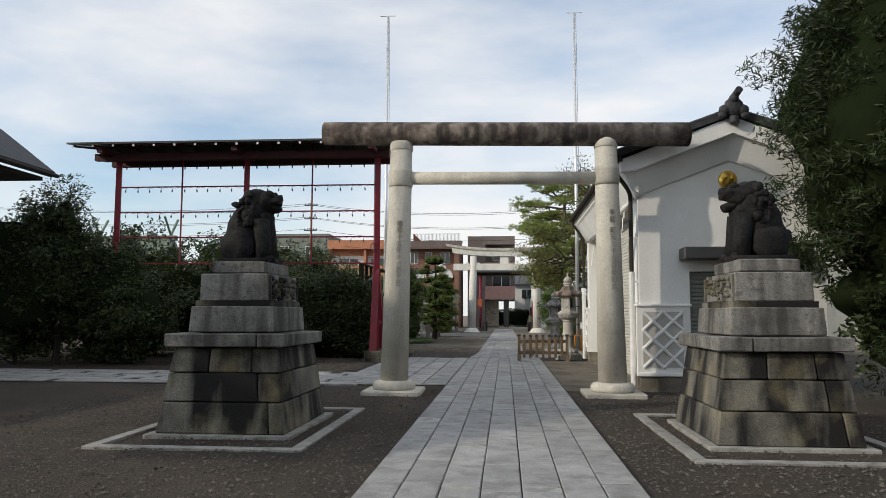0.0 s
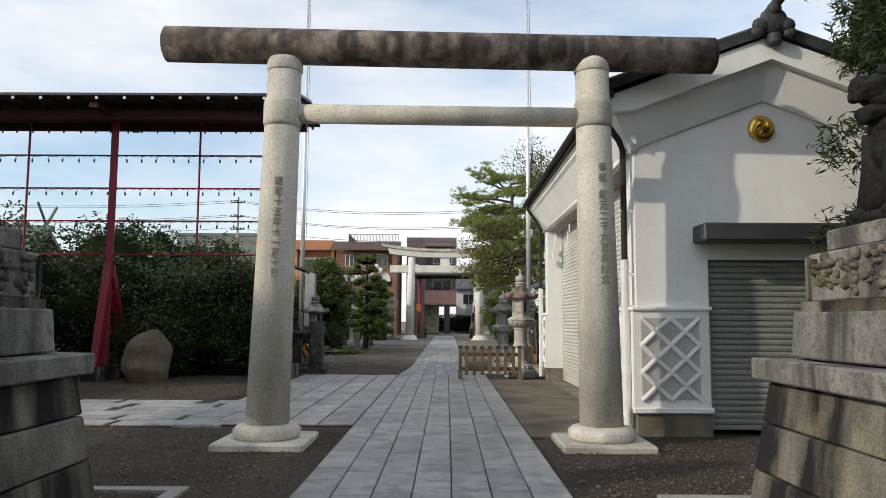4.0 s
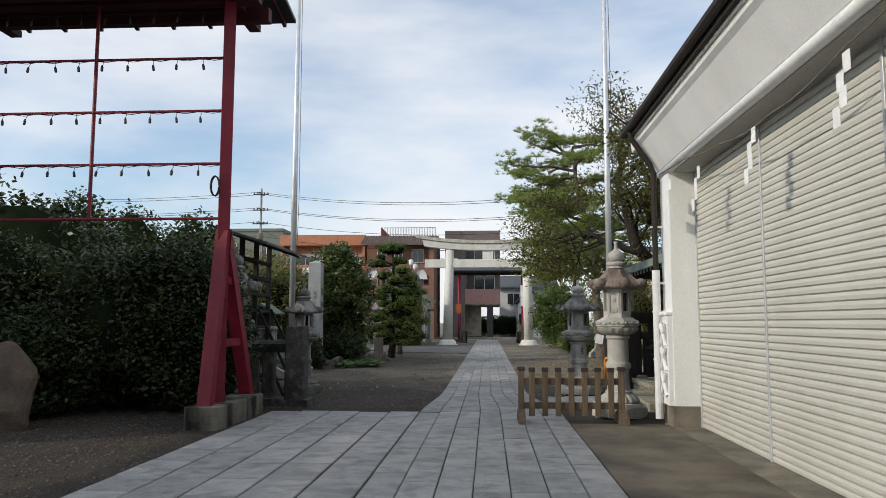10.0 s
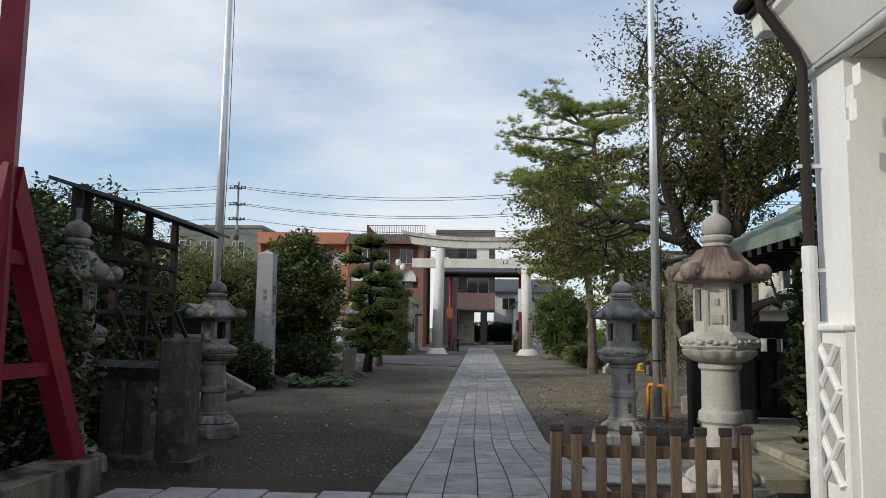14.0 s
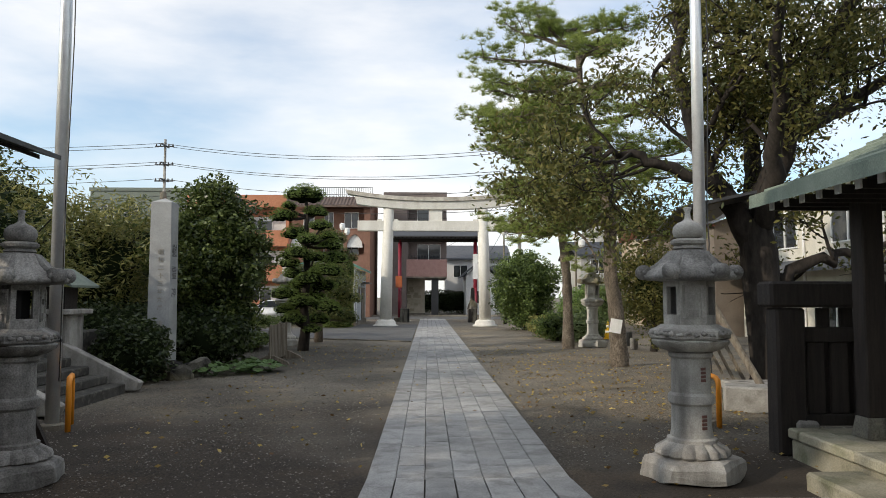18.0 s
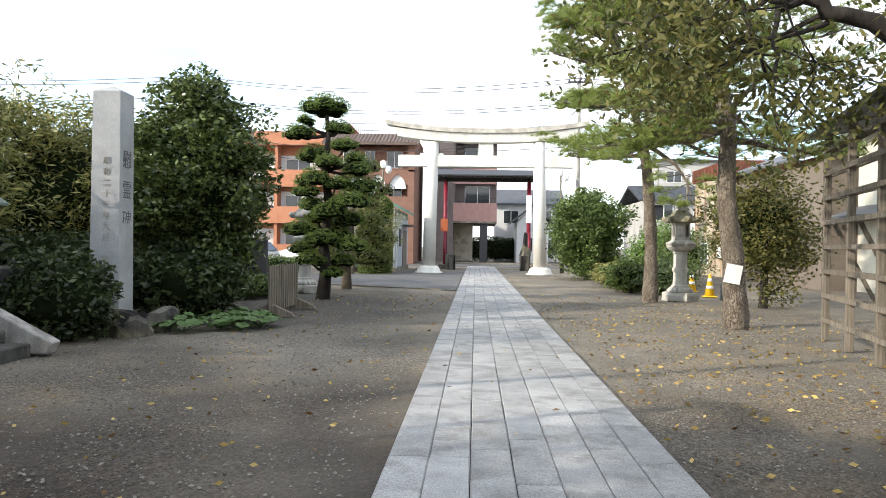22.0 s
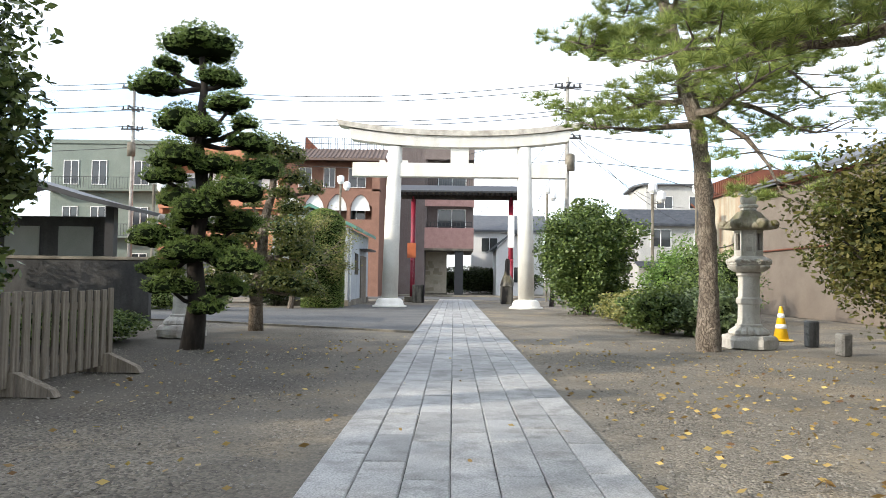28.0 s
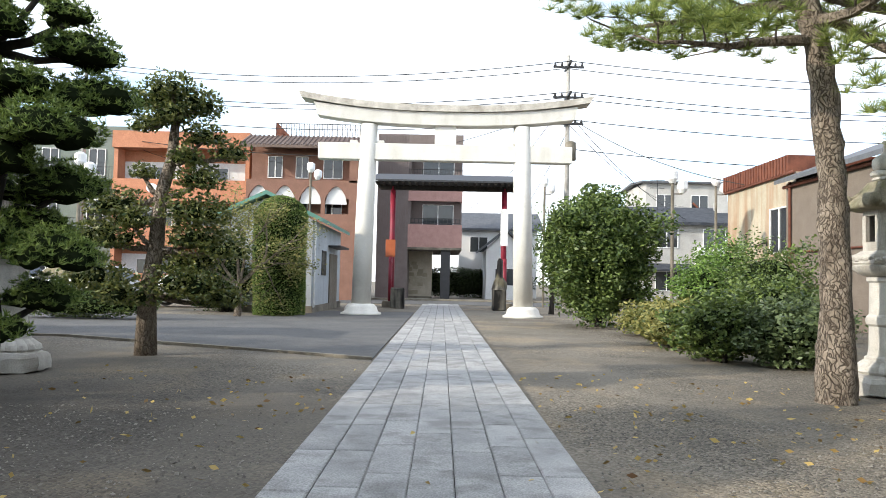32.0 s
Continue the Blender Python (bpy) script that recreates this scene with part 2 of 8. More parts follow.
GREY_WOOD = material("weathered_wood", (0.15, 0.125, 0.095), (0.27, 0.235, 0.185), scale=4, rough=0.9, bump=0.5, stretch=(8, 8, 0.5), streak=((0.06, 0.05, 0.04), 0.6, 3.0), vary=0.15)
BROWN_WOOD = material("fence_wood", (0.10, 0.070, 0.045), (0.20, 0.145, 0.095), scale=4, rough=0.9, bump=0.5, stretch=(8, 8, 0.6), spots=((0.05, 0.04, 0.03), 0.6, 2.0), vary=0.14)
CAP_DARK = plain("post_cap", (0.035, 0.024, 0.022), 0.6)
STEEL = plain("steel_pole", (0.72, 0.73, 0.74), 0.30, 0.55)
GOLD = plain("gold_leaf", (0.75, 0.48, 0.10), 0.3, 1.0)
BLACK = plain("black_rubber", (0.015, 0.015, 0.016), 0.5)
DARK_METAL = plain("dark_metal", (0.05, 0.05, 0.052), 0.45, 0.3)
BRONZE = plain("bronze_gutter", (0.034, 0.027, 0.022), 0.7, 0.0, 0.25)
WHITE_PAINT = plain("white_paint", (0.80, 0.80, 0.79), 0.5)
PAPER = plain("white_paper", (0.82, 0.82, 0.80), 0.9)
COPPER = material("green_copper", (0.15, 0.19, 0.155), (0.25, 0.29, 0.235), scale=2, rough=0.7, bump=0.15, streak=((0.08, 0.11, 0.09), 0.5, 4.0))
BARK = material("bark", (0.018, 0.015, 0.013), (0.046, 0.038, 0.032), scale=7, rough=1.0, bump=1.0, fine=22, stretch=(1, 1, 0.35))
PINE_BARK = material("pine_bark", (0.165, 0.132, 0.10), (0.31, 0.26, 0.205), scale=6, rough=1.0, bump=1.0, fine=30, stretch=(1, 1, 0.5), speck=0.3)
GLASS = plain("window_glass", (0.035, 0.04, 0.045), 0.06, 0.0, 0.8)
ORANGE_TUBE = plain("orange_tube", (0.85, 0.30, 0.02), 0.45)
YELLOW = plain("cone_yellow", (0.80, 0.50, 0.02), 0.45)
LEAF_DARK = leaf_material("leaf_dark", (0.012, 0.024, 0.009), (0.078, 0.104, 0.036), 0.38)
LEAF_MID = leaf_material("leaf_mid", (0.026, 0.052, 0.014), (0.175, 0.235, 0.062))
LEAF_EVER = leaf_material("leaf_glossy", (0.018, 0.036, 0.011), (0.165, 0.205, 0.062), 0.26)
LEAF_CONIFER = leaf_material("conifer_spray", (0.008, 0.018, 0.006), (0.050, 0.072, 0.022), 0.55)
LEAF_YEL = leaf_material("leaf_yellow_green", (0.07, 0.10, 0.024), (0.36, 0.33, 0.11))
LEAF_PINE = leaf_material("pine_needle", (0.105, 0.165, 0.042), (0.46, 0.52, 0.15), 0.5, 0.5)
LEAF_NIWAKI = leaf_material("pruned_needle", (0.036, 0.074, 0.018), (0.27, 0.36, 0.09), 0.5, 0.35)
LEAF_BRIGHT = leaf_material("leaf_bright", (0.06, 0.12, 0.024), (0.25, 0.38, 0.09))
LEAF_JUNIPER = leaf_material("leaf_juniper", (0.04, 0.066, 0.028), (0.165, 0.215, 0.09))
LEAF_HOLLY = leaf_material("holly_leaf", (0.028, 0.056, 0.016), (0.215, 0.225, 0.065), 0.4)
LEAF_CHERRY = leaf_material("cherry_leaf", (0.045, 0.062, 0.017), (0.20, 0.18, 0.052), 0.55, 0.35)
PEBBLE = leaf_material("pebble", (0.035, 0.031, 0.027), (0.14, 0.124, 0.105), 0.9, 0.0)
PEBBLE_PALE = leaf_material("pale_pebble", (0.075, 0.068, 0.058), (0.27, 0.25, 0.215), 0.9, 0.0)
BOULDER = material("brown_boulder", (0.085, 0.062, 0.046), (0.17, 0.132, 0.098), scale=2.5, rough=0.9, bump=0.6, fine=50)
LEAF_FALL = leaf_material("fallen_leaf", (0.12, 0.06, 0.022), (0.56, 0.42, 0.13), 0.6, 0.1)
# near-black fill inside crowns, drawn for the shade between leaves
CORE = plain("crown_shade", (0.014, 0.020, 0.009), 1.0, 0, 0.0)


def plates(m, scale, depth):
    """Cracks bark into plates: dark gaps and raised scales."""
    n, l = m.node_tree.nodes, m.node_tree.links
    b = n["Principled BSDF"]
    co = n.new("ShaderNodeTexCoord")
    wob = n.new("ShaderNodeTexNoise")
    wob.inputs["Scale"].default_value = 6.0
    mp = n.new("ShaderNodeMapping")
    mp.inputs["Scale"].default_value = (1, 1, 0.33)
    vor = n.new("ShaderNodeTexVoronoi")
    vor.feature = "DISTANCE_TO_EDGE"
    vor.inputs["Scale"].default_value = scale
    add = n.new("ShaderNodeMix")
    add.data_type = "VECTOR"
    add.inputs["Factor"].default_value = 0.2
    l.new(co.outputs["Object"], wob.inputs["Vector"])
    l.new(co.outputs["Object"], add.inputs["A"])
    l.new(wob.outputs["Color"], add.inputs["B"])
    l.new(add.outputs["Result"], mp.inputs["Vector"])
    l.new(mp.outputs["Vector"], vor.inputs["Vector"])
    r = n.new("ShaderNodeMapRange")
    r.inputs["From Max"].default_value = 0.11
    l.new(vor.outputs["Distance"], r.inputs["Value"])
    mx = n.new("ShaderNodeMix")
    mx.data_type = "RGBA"
    mx.inputs["A"].default_value = (0.092, 0.070, 0.052, 1)
    l.new(b.inputs["Base Color"].links[0].from_socket, mx.inputs["B"])
    l.new(r.outputs["Result"], mx.inputs["Factor"])
    l.new(mx.outputs["Result"], b.inputs["Base Color"])
    bp = n.new("ShaderNodeBump")
    bp.inputs["Distance"].default_value = depth
    l.new(r.outputs["Result"], bp.inputs["Height"])
    l.new(bp.outputs["Normal"], b.inputs["Normal"])


plates(PINE_BARK, 30.0, 0.02)


# mesh helpers
def part(name, bm, mat, parent=None, label="", smooth=False):
    me = bpy.data.meshes.new(name)
    bmesh.ops.recalc_face_normals(bm, faces=bm.faces)
    bm.to_mesh(me)
    bm.free()
    if smooth:
        me.shade_smooth()
    me.materials.append(mat)
    ob = new(name, me)
    if parent:
        ob.parent = parent
    if label:
        ob["label"] = label
    return ob


def thing(name, label, category, at=(0, 0, 0), group="", turn=0.0, kind=""):
    e = new(name)
    e.empty_display_size = 0.2
    e.matrix_basis = pose(at[0], at[1], at[2], 0, 0, turn)
    return tagged(e, label, category, group, kind)


def box(bm, x0, x1, y0, y1, z0, z1, bevel=0.0):
    """An upright box, its edges eased when bevel is given."""
    r = bmesh.ops.create_cube(bm, size=1.0)
    vs = r["verts"]
    bmesh.ops.scale(bm, vec=(x1 - x0, y1 - y0, z1 - z0), verts=vs)
    bmesh.ops.translate(bm, vec=((x0 + x1) / 2, (y0 + y1) / 2, (z0 + z1) / 2), verts=vs)
    if bevel:
        es = list({e for v in vs for e in v.link_edges})
        bmesh.ops.bevel(bm, geom=es, offset=bevel, segments=1, affect="EDGES")
    return bm


def B(*a, bevel=0.0):
    return box(bmesh.new(), *a, bevel=bevel)


def lathe(bm, profile, n=24, at=(0, 0), turn=0.0, squeeze=None):
    """Turns (radius, z) pairs round an upright axis; n=4 or 6 gives square or six-sided bodies."""
    rings = []
    for r, z in profile:
        ring = []
        for k in range(n):
            a = turn + 2 * math.pi * k / n
            rr = r * (squeeze(a, z) if squeeze else 1.0)
            ring.append(bm.verts.new((at[0] + rr * math.cos(a), at[1] + rr * math.sin(a), z)))
        rings.append(ring)
    for a, b in zip(rings, rings[1:]):
        for k in range(n):
            bm.faces.new((a[k], a[(k + 1) % n], b[(k + 1) % n], b[k]))
    bm.faces.new(rings[0][::-1])
    bm.faces.new(rings[-1])
    return bm


def tube(bm, pts, radii, n=8):
    """A round bar along points, with a radius for each."""
    pts = [Vector(p) for p in pts]
    if not hasattr(radii, "__len__"):
        radii = [radii] * len(pts)
    rings = []
    up = Vector((0.13, 0.31, 0.94)).normalized()
    for i, p in enumerate(pts):
        d = (pts[min(i + 1, len(pts) - 1)] - pts[max(i - 1, 0)]).normalized()
        s = d.cross(up)
        if s.length < 0.05:
            s = d.cross(Vector((1, 0, 0)))
        s.normalize()
        u = s.cross(d)
        rings.append([bm.verts.new(p + radii[i] * (math.cos(2 * math.pi * k / n) * s + math.sin(2 * math.pi * k / n) * u)) for k in range(n)])
    for a, b in zip(rings, rings[1:]):
        for k in range(n):
            bm.faces.new((a[k], a[(k + 1) % n], b[(k + 1) % n], b[k]))
    bm.faces.new(rings[0][::-1])
    bm.faces.new(rings[-1])
    return bm


def prism(bm, outline, axis, a, b):
    """A flat outline pushed from a to b along x, y or z."""
    def at(p, v):
        return {"x": (v, p[0], p[1]), "y": (p[0], v, p[1]), "z": (p[0], p[1], v)}[axis]
    lo = [bm.verts.new(at(p, a)) for p in outline]
    hi = [bm.verts.new(at(p, b)) for p in outline]
    n = len(outline)
    for k in range(n):
        bm.faces.new((lo[k], lo[(k + 1) % n], hi[(k + 1) % n], hi[k]))
    bm.faces.new(lo[::-1])
    bm.faces.new(hi)
    return bm


def rough_up(bm, amount, scale=2.0, seed=0.0):
    """Pushes vertices about by noise, for worn stone and boulders."""
    for v in bm.verts:
        v.co += noise.noise_vector(v.co * scale + Vector((seed, seed, seed))) * amount
    return bm


def letters(text, size, mat, parent, m, name="inscription", depth=0.004, label=""):
    """Words as a mesh in the built-in font."""
    cu = bpy.data.curves.new(name, "FONT")
    cu.body = text
    cu.size = size
    cu.extrude = depth
    cu.align_x, cu.align_y = "CENTER", "CENTER"
    tmp = bpy.data.objects.new(name, cu)
    scene.collection.objects.link(tmp)
    bpy.context.view_layer.update()
    me = bpy.data.meshes.new_from_object(tmp.evaluated_get(bpy.context.evaluated_depsgraph_get()))
    bpy.data.objects.remove(tmp)
    bpy.data.curves.remove(cu)
    me.materials.clear()
    me.materials.append(mat)
    ob = new(name, me)
    ob.parent = parent
    ob.matrix_basis = m
    if label:
        ob["label"] = label
    return ob


rng = np.random.default_rng(7)


def leaf_mesh(name, centres, size, mat, parent, label="", aspect=0.5, flat=0.35, up=None, jitter=0.35):
    """Many small leaves, each a folded diamond of two triangles, at the given places."""
    c = np.asarray(centres, float)
    k = len(c)
    d = rng.normal(size=(k, 3))
    d[:, 2] *= flat
    if up is not None:
        d += np.asarray(up)
    d /= np.linalg.norm(d, axis=1)[:, None]
    s = np.cross(d, rng.normal(size=(k, 3)))
    s /= np.linalg.norm(s, axis=1)[:, None]
    sz = size * (1 + jitter * rng.uniform(-1, 1, k))[:, None]
    a, b = c - d * sz * 0.5, c + d * sz * 0.5
    w = s * sz * aspect * 0.5
    verts = np.stack([a, c + w, b, c - w], 1).reshape(-1, 3)
    idx = np.arange(k * 4, dtype=np.int32)
    me = bpy.data.meshes.new(name)
    me.vertices.add(k * 4)
    me.vertices.foreach_set("co", verts.astype(np.float32).ravel())
    me.loops.add(k * 4)
    me.loops.foreach_set("vertex_index", idx)
    me.polygons.add(k)
    me.polygons.foreach_set("loop_start", np.arange(0, k * 4, 4, dtype=np.int32))
    me.update(calc_edges=True)
    me.materials.append(mat)
    ob = new(name, me)
    if parent:
        ob.parent = parent
    if label:
        ob["label"] = label
    return ob


def blob_points(n, centre, radii, shell=0.55, lumps=0.25, seed=0.0):
    """Places in an uneven, hollow crown."""
    d = rng.normal(size=(n, 3))
    d /= np.linalg.norm(d, axis=1)[:, None]
    r = shell + (1 - shell) * rng.uniform(0, 1, n) ** 0.6
    wob = np.array([noise.noise(Vector(v) * 2.3 + Vector((seed, seed * 1.7, 3))) for v in d])
    wob2 = np.array([noise.noise(Vector(v) * 5.5 + Vector((seed * 2, 1, seed))) for v in d])
    r = r * (1 + lumps * wob * 1.6 + lumps * 0.8 * wob2)
    return np.asarray(centre) + d * r[:, None] * np.asarray(radii)

# ground and paving beds
def ground_sheet():
    """Fine round the walk, coarse out to the horizon, one sheet."""
    def axis(lo, hi, step, far):
        inner = list(np.arange(lo, hi + 0.01, step))
        out, d = [], step
        while d < far:
            d *= 1.9
            out.append(d)
        return [lo - d for d in reversed(out)] + inner + [hi + d for d in out]
    xs, ys = axis(-16, 14, 0.5, 900), axis(-4, 80, 0.5, 900)
    bm = bmesh.new()
    rows = []
    for y in ys:
        rows.append([bm.verts.new((x, y, -0.012 + (0.012 * noise.noise(Vector((x, y, 0)) * 0.6) if abs(x) < 16 and y < 80 else 0))) for x in xs])
    for a, b in zip(rows, rows[1:]):
        for k in range(len(xs) - 1):
            bm.faces.new((a[k], a[k + 1], b[k + 1], b[k]))
    return bm


def ground_material():
    """Dark gravel round the hall giving way to sandy trodden earth past the storehouse."""
    m = GRAVEL
    n, l = m.node_tree.nodes, m.node_tree.links
    b = n["Principled BSDF"]
    old = b.inputs["Base Color"].links[0].from_socket
    co = n.new("ShaderNodeTexCoord")
    sep = n.new("ShaderNodeSeparateXYZ")
    l.new(co.outputs["Object"], sep.inputs[0])
    ns = n.new("ShaderNodeTexNoise")
    ns.inputs["Scale"].default_value = 0.5
    l.new(co.outputs["Object"], ns.inputs["Vector"])
    add = n.new("ShaderNodeMath")
    add.operation = "MULTIPLY_ADD"
    add.inputs[1].default_value = 9.0
    l.new(ns.outputs["Fac"], add.inputs[0])
    l.new(sep.outputs["Y"], add.inputs[2])
    r = n.new("ShaderNodeMapRange")
    r.inputs["From Min"].default_value, r.inputs["From Max"].default_value = 35.2, 43.6
    # the sandy part begins further on beside the plantings
    side = n.new("ShaderNodeMapRange")
    side.inputs["From Min"].default_value, side.inputs["From Max"].default_value = -5.0, 3.0
    side.inputs["To Min"].default_value, side.inputs["To Max"].default_value = -1.5, 0.5
    l.new(sep.outputs["X"], side.inputs["Value"])
    shifted = n.new("ShaderNodeMath")
    l.new(add.outputs[0], shifted.inputs[0])
    l.new(side.outputs["Result"], shifted.inputs[1])
    l.new(shifted.outputs[0], r.inputs["Value"])
    mx = n.new("ShaderNodeMix")
    mx.data_type = "RGBA"
    mx.blend_type = "MULTIPLY"
    mx.inputs["Factor"].default_value = 1.0
    tone = n.new("ShaderNodeMix")
    tone.data_type = "RGBA"
    tone.inputs["A"].default_value = (0.33, 0.282, 0.245, 1)
    tone.inputs["B"].default_value = (1.60, 1.55, 1.44, 1)
    # greyer, lower gravel tone again among the pines
    darker = n.new("ShaderNodeMapRange")
    darker.inputs["From Min"].default_value, darker.inputs["From Max"].default_value = 43.0, 46.5
    darker.inputs["To Max"].default_value = 0.34
    l.new(shifted.outputs[0], darker.inputs["Value"])
    grey = n.new("ShaderNodeMix")
    grey.data_type = "RGBA"
    grey.inputs["B"].default_value = (0.55, 0.52, 0.47, 1)
    l.new(r.outputs["Result"], tone.inputs["Factor"])
    l.new(old, mx.inputs["A"])
    l.new(tone.outputs["Result"], grey.inputs["A"])
    l.new(darker.outputs["Result"], grey.inputs["Factor"])
    l.new(grey.outputs["Result"], mx.inputs["B"])
    # shade round the foot of the pruned pines, painted in as dark earth
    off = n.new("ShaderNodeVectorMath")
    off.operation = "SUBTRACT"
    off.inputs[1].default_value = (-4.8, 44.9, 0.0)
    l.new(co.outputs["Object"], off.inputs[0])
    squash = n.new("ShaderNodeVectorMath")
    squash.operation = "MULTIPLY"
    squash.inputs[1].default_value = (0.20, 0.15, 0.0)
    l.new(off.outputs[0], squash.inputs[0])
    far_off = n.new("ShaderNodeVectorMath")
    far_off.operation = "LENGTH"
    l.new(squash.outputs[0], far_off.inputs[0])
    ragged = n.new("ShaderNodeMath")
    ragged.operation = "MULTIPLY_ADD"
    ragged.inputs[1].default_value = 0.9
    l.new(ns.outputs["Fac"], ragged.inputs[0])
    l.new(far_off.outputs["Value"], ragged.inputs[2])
    under_shade = n.new("ShaderNodeMapRange")
    under_shade.inputs["From Min"].default_value, under_shade.inputs["From Max"].default_value = 0.95, 1.55
    under_shade.inputs["To Min"].default_value, under_shade.inputs["To Max"].default_value = 0.85, 0.0
    l.new(ragged.outputs[0], under_shade.inputs["Value"])
    shade_mix = n.new("ShaderNodeMix")
    shade_mix.data_type = "RGBA"
    shade_mix.inputs["B"].default_value = (0.060, 0.054, 0.045, 1)
    l.new(under_shade.outputs["Result"], shade_mix.inputs["Factor"])
    l.new(mx.outputs["Result"], shade_mix.inputs["A"])
    # pebbles: pale and dark grains
    vor = n.new("ShaderNodeTexVoronoi")
    vor.inputs["Scale"].default_value = 50.0
    l.new(co.outputs["Object"], vor.inputs["Vector"])
    bw = n.new("ShaderNodeRGBToBW")
    l.new(vor.outputs["Color"], bw.inputs[0])
    vr = n.new("ShaderNodeMapRange")
    vr.inputs["To Min"].default_value, vr.inputs["To Max"].default_value = 0.3, 1.85
    l.new(bw.outputs[0], vr.inputs["Value"])
    mx2 = n.new("ShaderNodeMix")
    mx2.data_type = "RGBA"
    mx2.blend_type = "MULTIPLY"
    patch = n.new("ShaderNodeTexNoise")
    patch.inputs["Scale"].default_value = 0.55
    patch.inputs["Detail"].default_value = 4.0
    pm = n.new("ShaderNodeMapping")
    pm.inputs["Scale"].default_value = (1.0, 0.45, 1.0)
    l.new(co.outputs["Object"], pm.inputs["Vector"])
    l.new(pm.outputs["Vector"], patch.inputs["Vector"])
    pr = n.new("ShaderNodeMapRange")
    pr.inputs["From Min"].default_value, pr.inputs["From Max"].default_value = 0.40, 0.60
    pr.inputs["To Min"].default_value = 0.25
    l.new(patch.outputs["Fac"], pr.inputs["Value"])
    l.new(pr.outputs["Result"], mx2.inputs["Factor"])
    l.new(shade_mix.outputs["Result"], mx2.inputs["A"])
    l.new(vr.outputs["Result"], mx2.inputs["B"])
    l.new(mx2.outputs["Result"], b.inputs["Base Color"])
    bp = n.new("ShaderNodeBump")
    l.new(pr.outputs["Result"], bp.inputs["Strength"])
    bp.inputs["Distance"].default_value = 0.018
    l.new(vor.outputs["Distance"], bp.inputs["Height"])
    bp.invert = True
    l.new(bp.outputs["Normal"], b.inputs["Normal"])
    return m


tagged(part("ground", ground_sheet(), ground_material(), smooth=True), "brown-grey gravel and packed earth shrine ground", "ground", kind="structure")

# soil beds under the slabs
def bed(name, outline):
    return tagged(part(name, prism(bmesh.new(), outline, "z", -0.06, 0.006), JOINT), "dark sandy joint bed under stone paving", "paving bed", kind="structure")


bed("path_bed", [(-0.96, -4), (1.50, -4), (1.50, 26.9), (1.09, 30.6), (1.09, 79), (-0.78, 79), (-0.78, 30.6), (-0.96, 26.9)])
bed("court_bed", [(-3.6, 16.9), (-0.97, 16.9), (-0.97, 26.85), (-3.6, 26.85)])
bed("cross_path_bed", [(-30, 16.75), (-3.61, 16.75), (-3.61, 20.15), (-30, 20.15)])
bed("side_path_bed", [(1.36, 27.6), (4.2, 27.6), (4.2, 29.9), (1.12, 29.9)])
tagged(part("concrete_strip", B(1.515, 3.028, 15.9, 25.6, -0.08, 0.022, bevel=0.01), APRON), "damp brown concrete apron along the storehouse", "pavement", kind="structure")
# asphalt drive with a kerb line
tagged(part("asphalt_drive", prism(bmesh.new(), [(-0.84, 51.5), (-0.84, 68.5), (-4.3, 68.5), (-4.6, 63.5), (-40, 63.5), (-40, 64.0), (-40, 56.5), (-7.0, 54.6)], "z", -0.05, 0.008), ASPHALT), "grey asphalt driveway joining the stone path", "driveway", kind="structure")
tagged(part("kerb", prism(bmesh.new(), [(-0.84, 51.36), (-0.84, 51.48), (-7.0, 54.58), (-40, 56.48), (-40, 56.36), (-7.0, 54.46)], "z", -0.05, 0.035), CONCRETE), "low pale concrete kerb edging the driveway", "kerb", kind="structure")
tagged(part("road", B(-120, 120, 79.0, 86.5, -0.05, 0.01), ASPHALT), "grey asphalt street in front of the shrine", "road", kind="structure")
tagged(part("pavement", B(-120, 120, 86.5, 87.6, -0.05, 0.12, bevel=0.02), CONCRETE), "pale concrete kerb and pavement across the street", "pavement", kind="structure")


def pebbles(name, n, regions, lo, hi, mat):
    """Loose stones lying on the ground: squashed eight-faced grains, one mesh."""
    area = [(x1 - x0) * (y1 - y0) for x0, x1, y0, y1 in regions]
    xs, ys = [], []
    for (x0, x1, y0, y1), a in zip(regions, area):
        k = int(n * a / sum(area))
        xs.append(rng.uniform(x0, x1, k))
        ys.append(rng.uniform(y0, y1, k))
    x, y = np.concatenate(xs), np.concatenate(ys)
    k = len(x)
    r = lo + (hi - lo) * rng.uniform(0, 1, k) ** 3
    a = rng.uniform(0, math.pi, k)
    c = np.stack([x, y, np.full(k, -0.004) + 0.3 * r], 1)
    u = np.stack([np.cos(a), np.sin(a), rng.normal(size=k) * 0.2], 1) * r[:, None]
    v = np.stack([-np.sin(a), np.cos(a), rng.normal(size=k) * 0.2], 1) * (r * rng.uniform(0.6, 0.95, k))[:, None]
    w = np.stack([rng.normal(size=k) * 0.15, rng.normal(size=k) * 0.15, np.full(k, 0.62)], 1) * r[:, None]
    verts = np.stack([c + u, c + v, c - u, c - v, c + w, c - w], 1).reshape(-1, 3)
    f = np.array([(0, 1, 4), (1, 2, 4), (2, 3, 4), (3, 0, 4)])
    faces = (np.arange(k)[:, None, None] * 6 + f[None]).reshape(-1, 3)
    me = bpy.data.meshes.new(name)
    me.from_pydata(verts.tolist(), [], faces.tolist())
    me.materials.append(mat)
    return tagged(new(name, me), "loose brown-grey gravel stones on the ground", "gravel", kind="stuff")


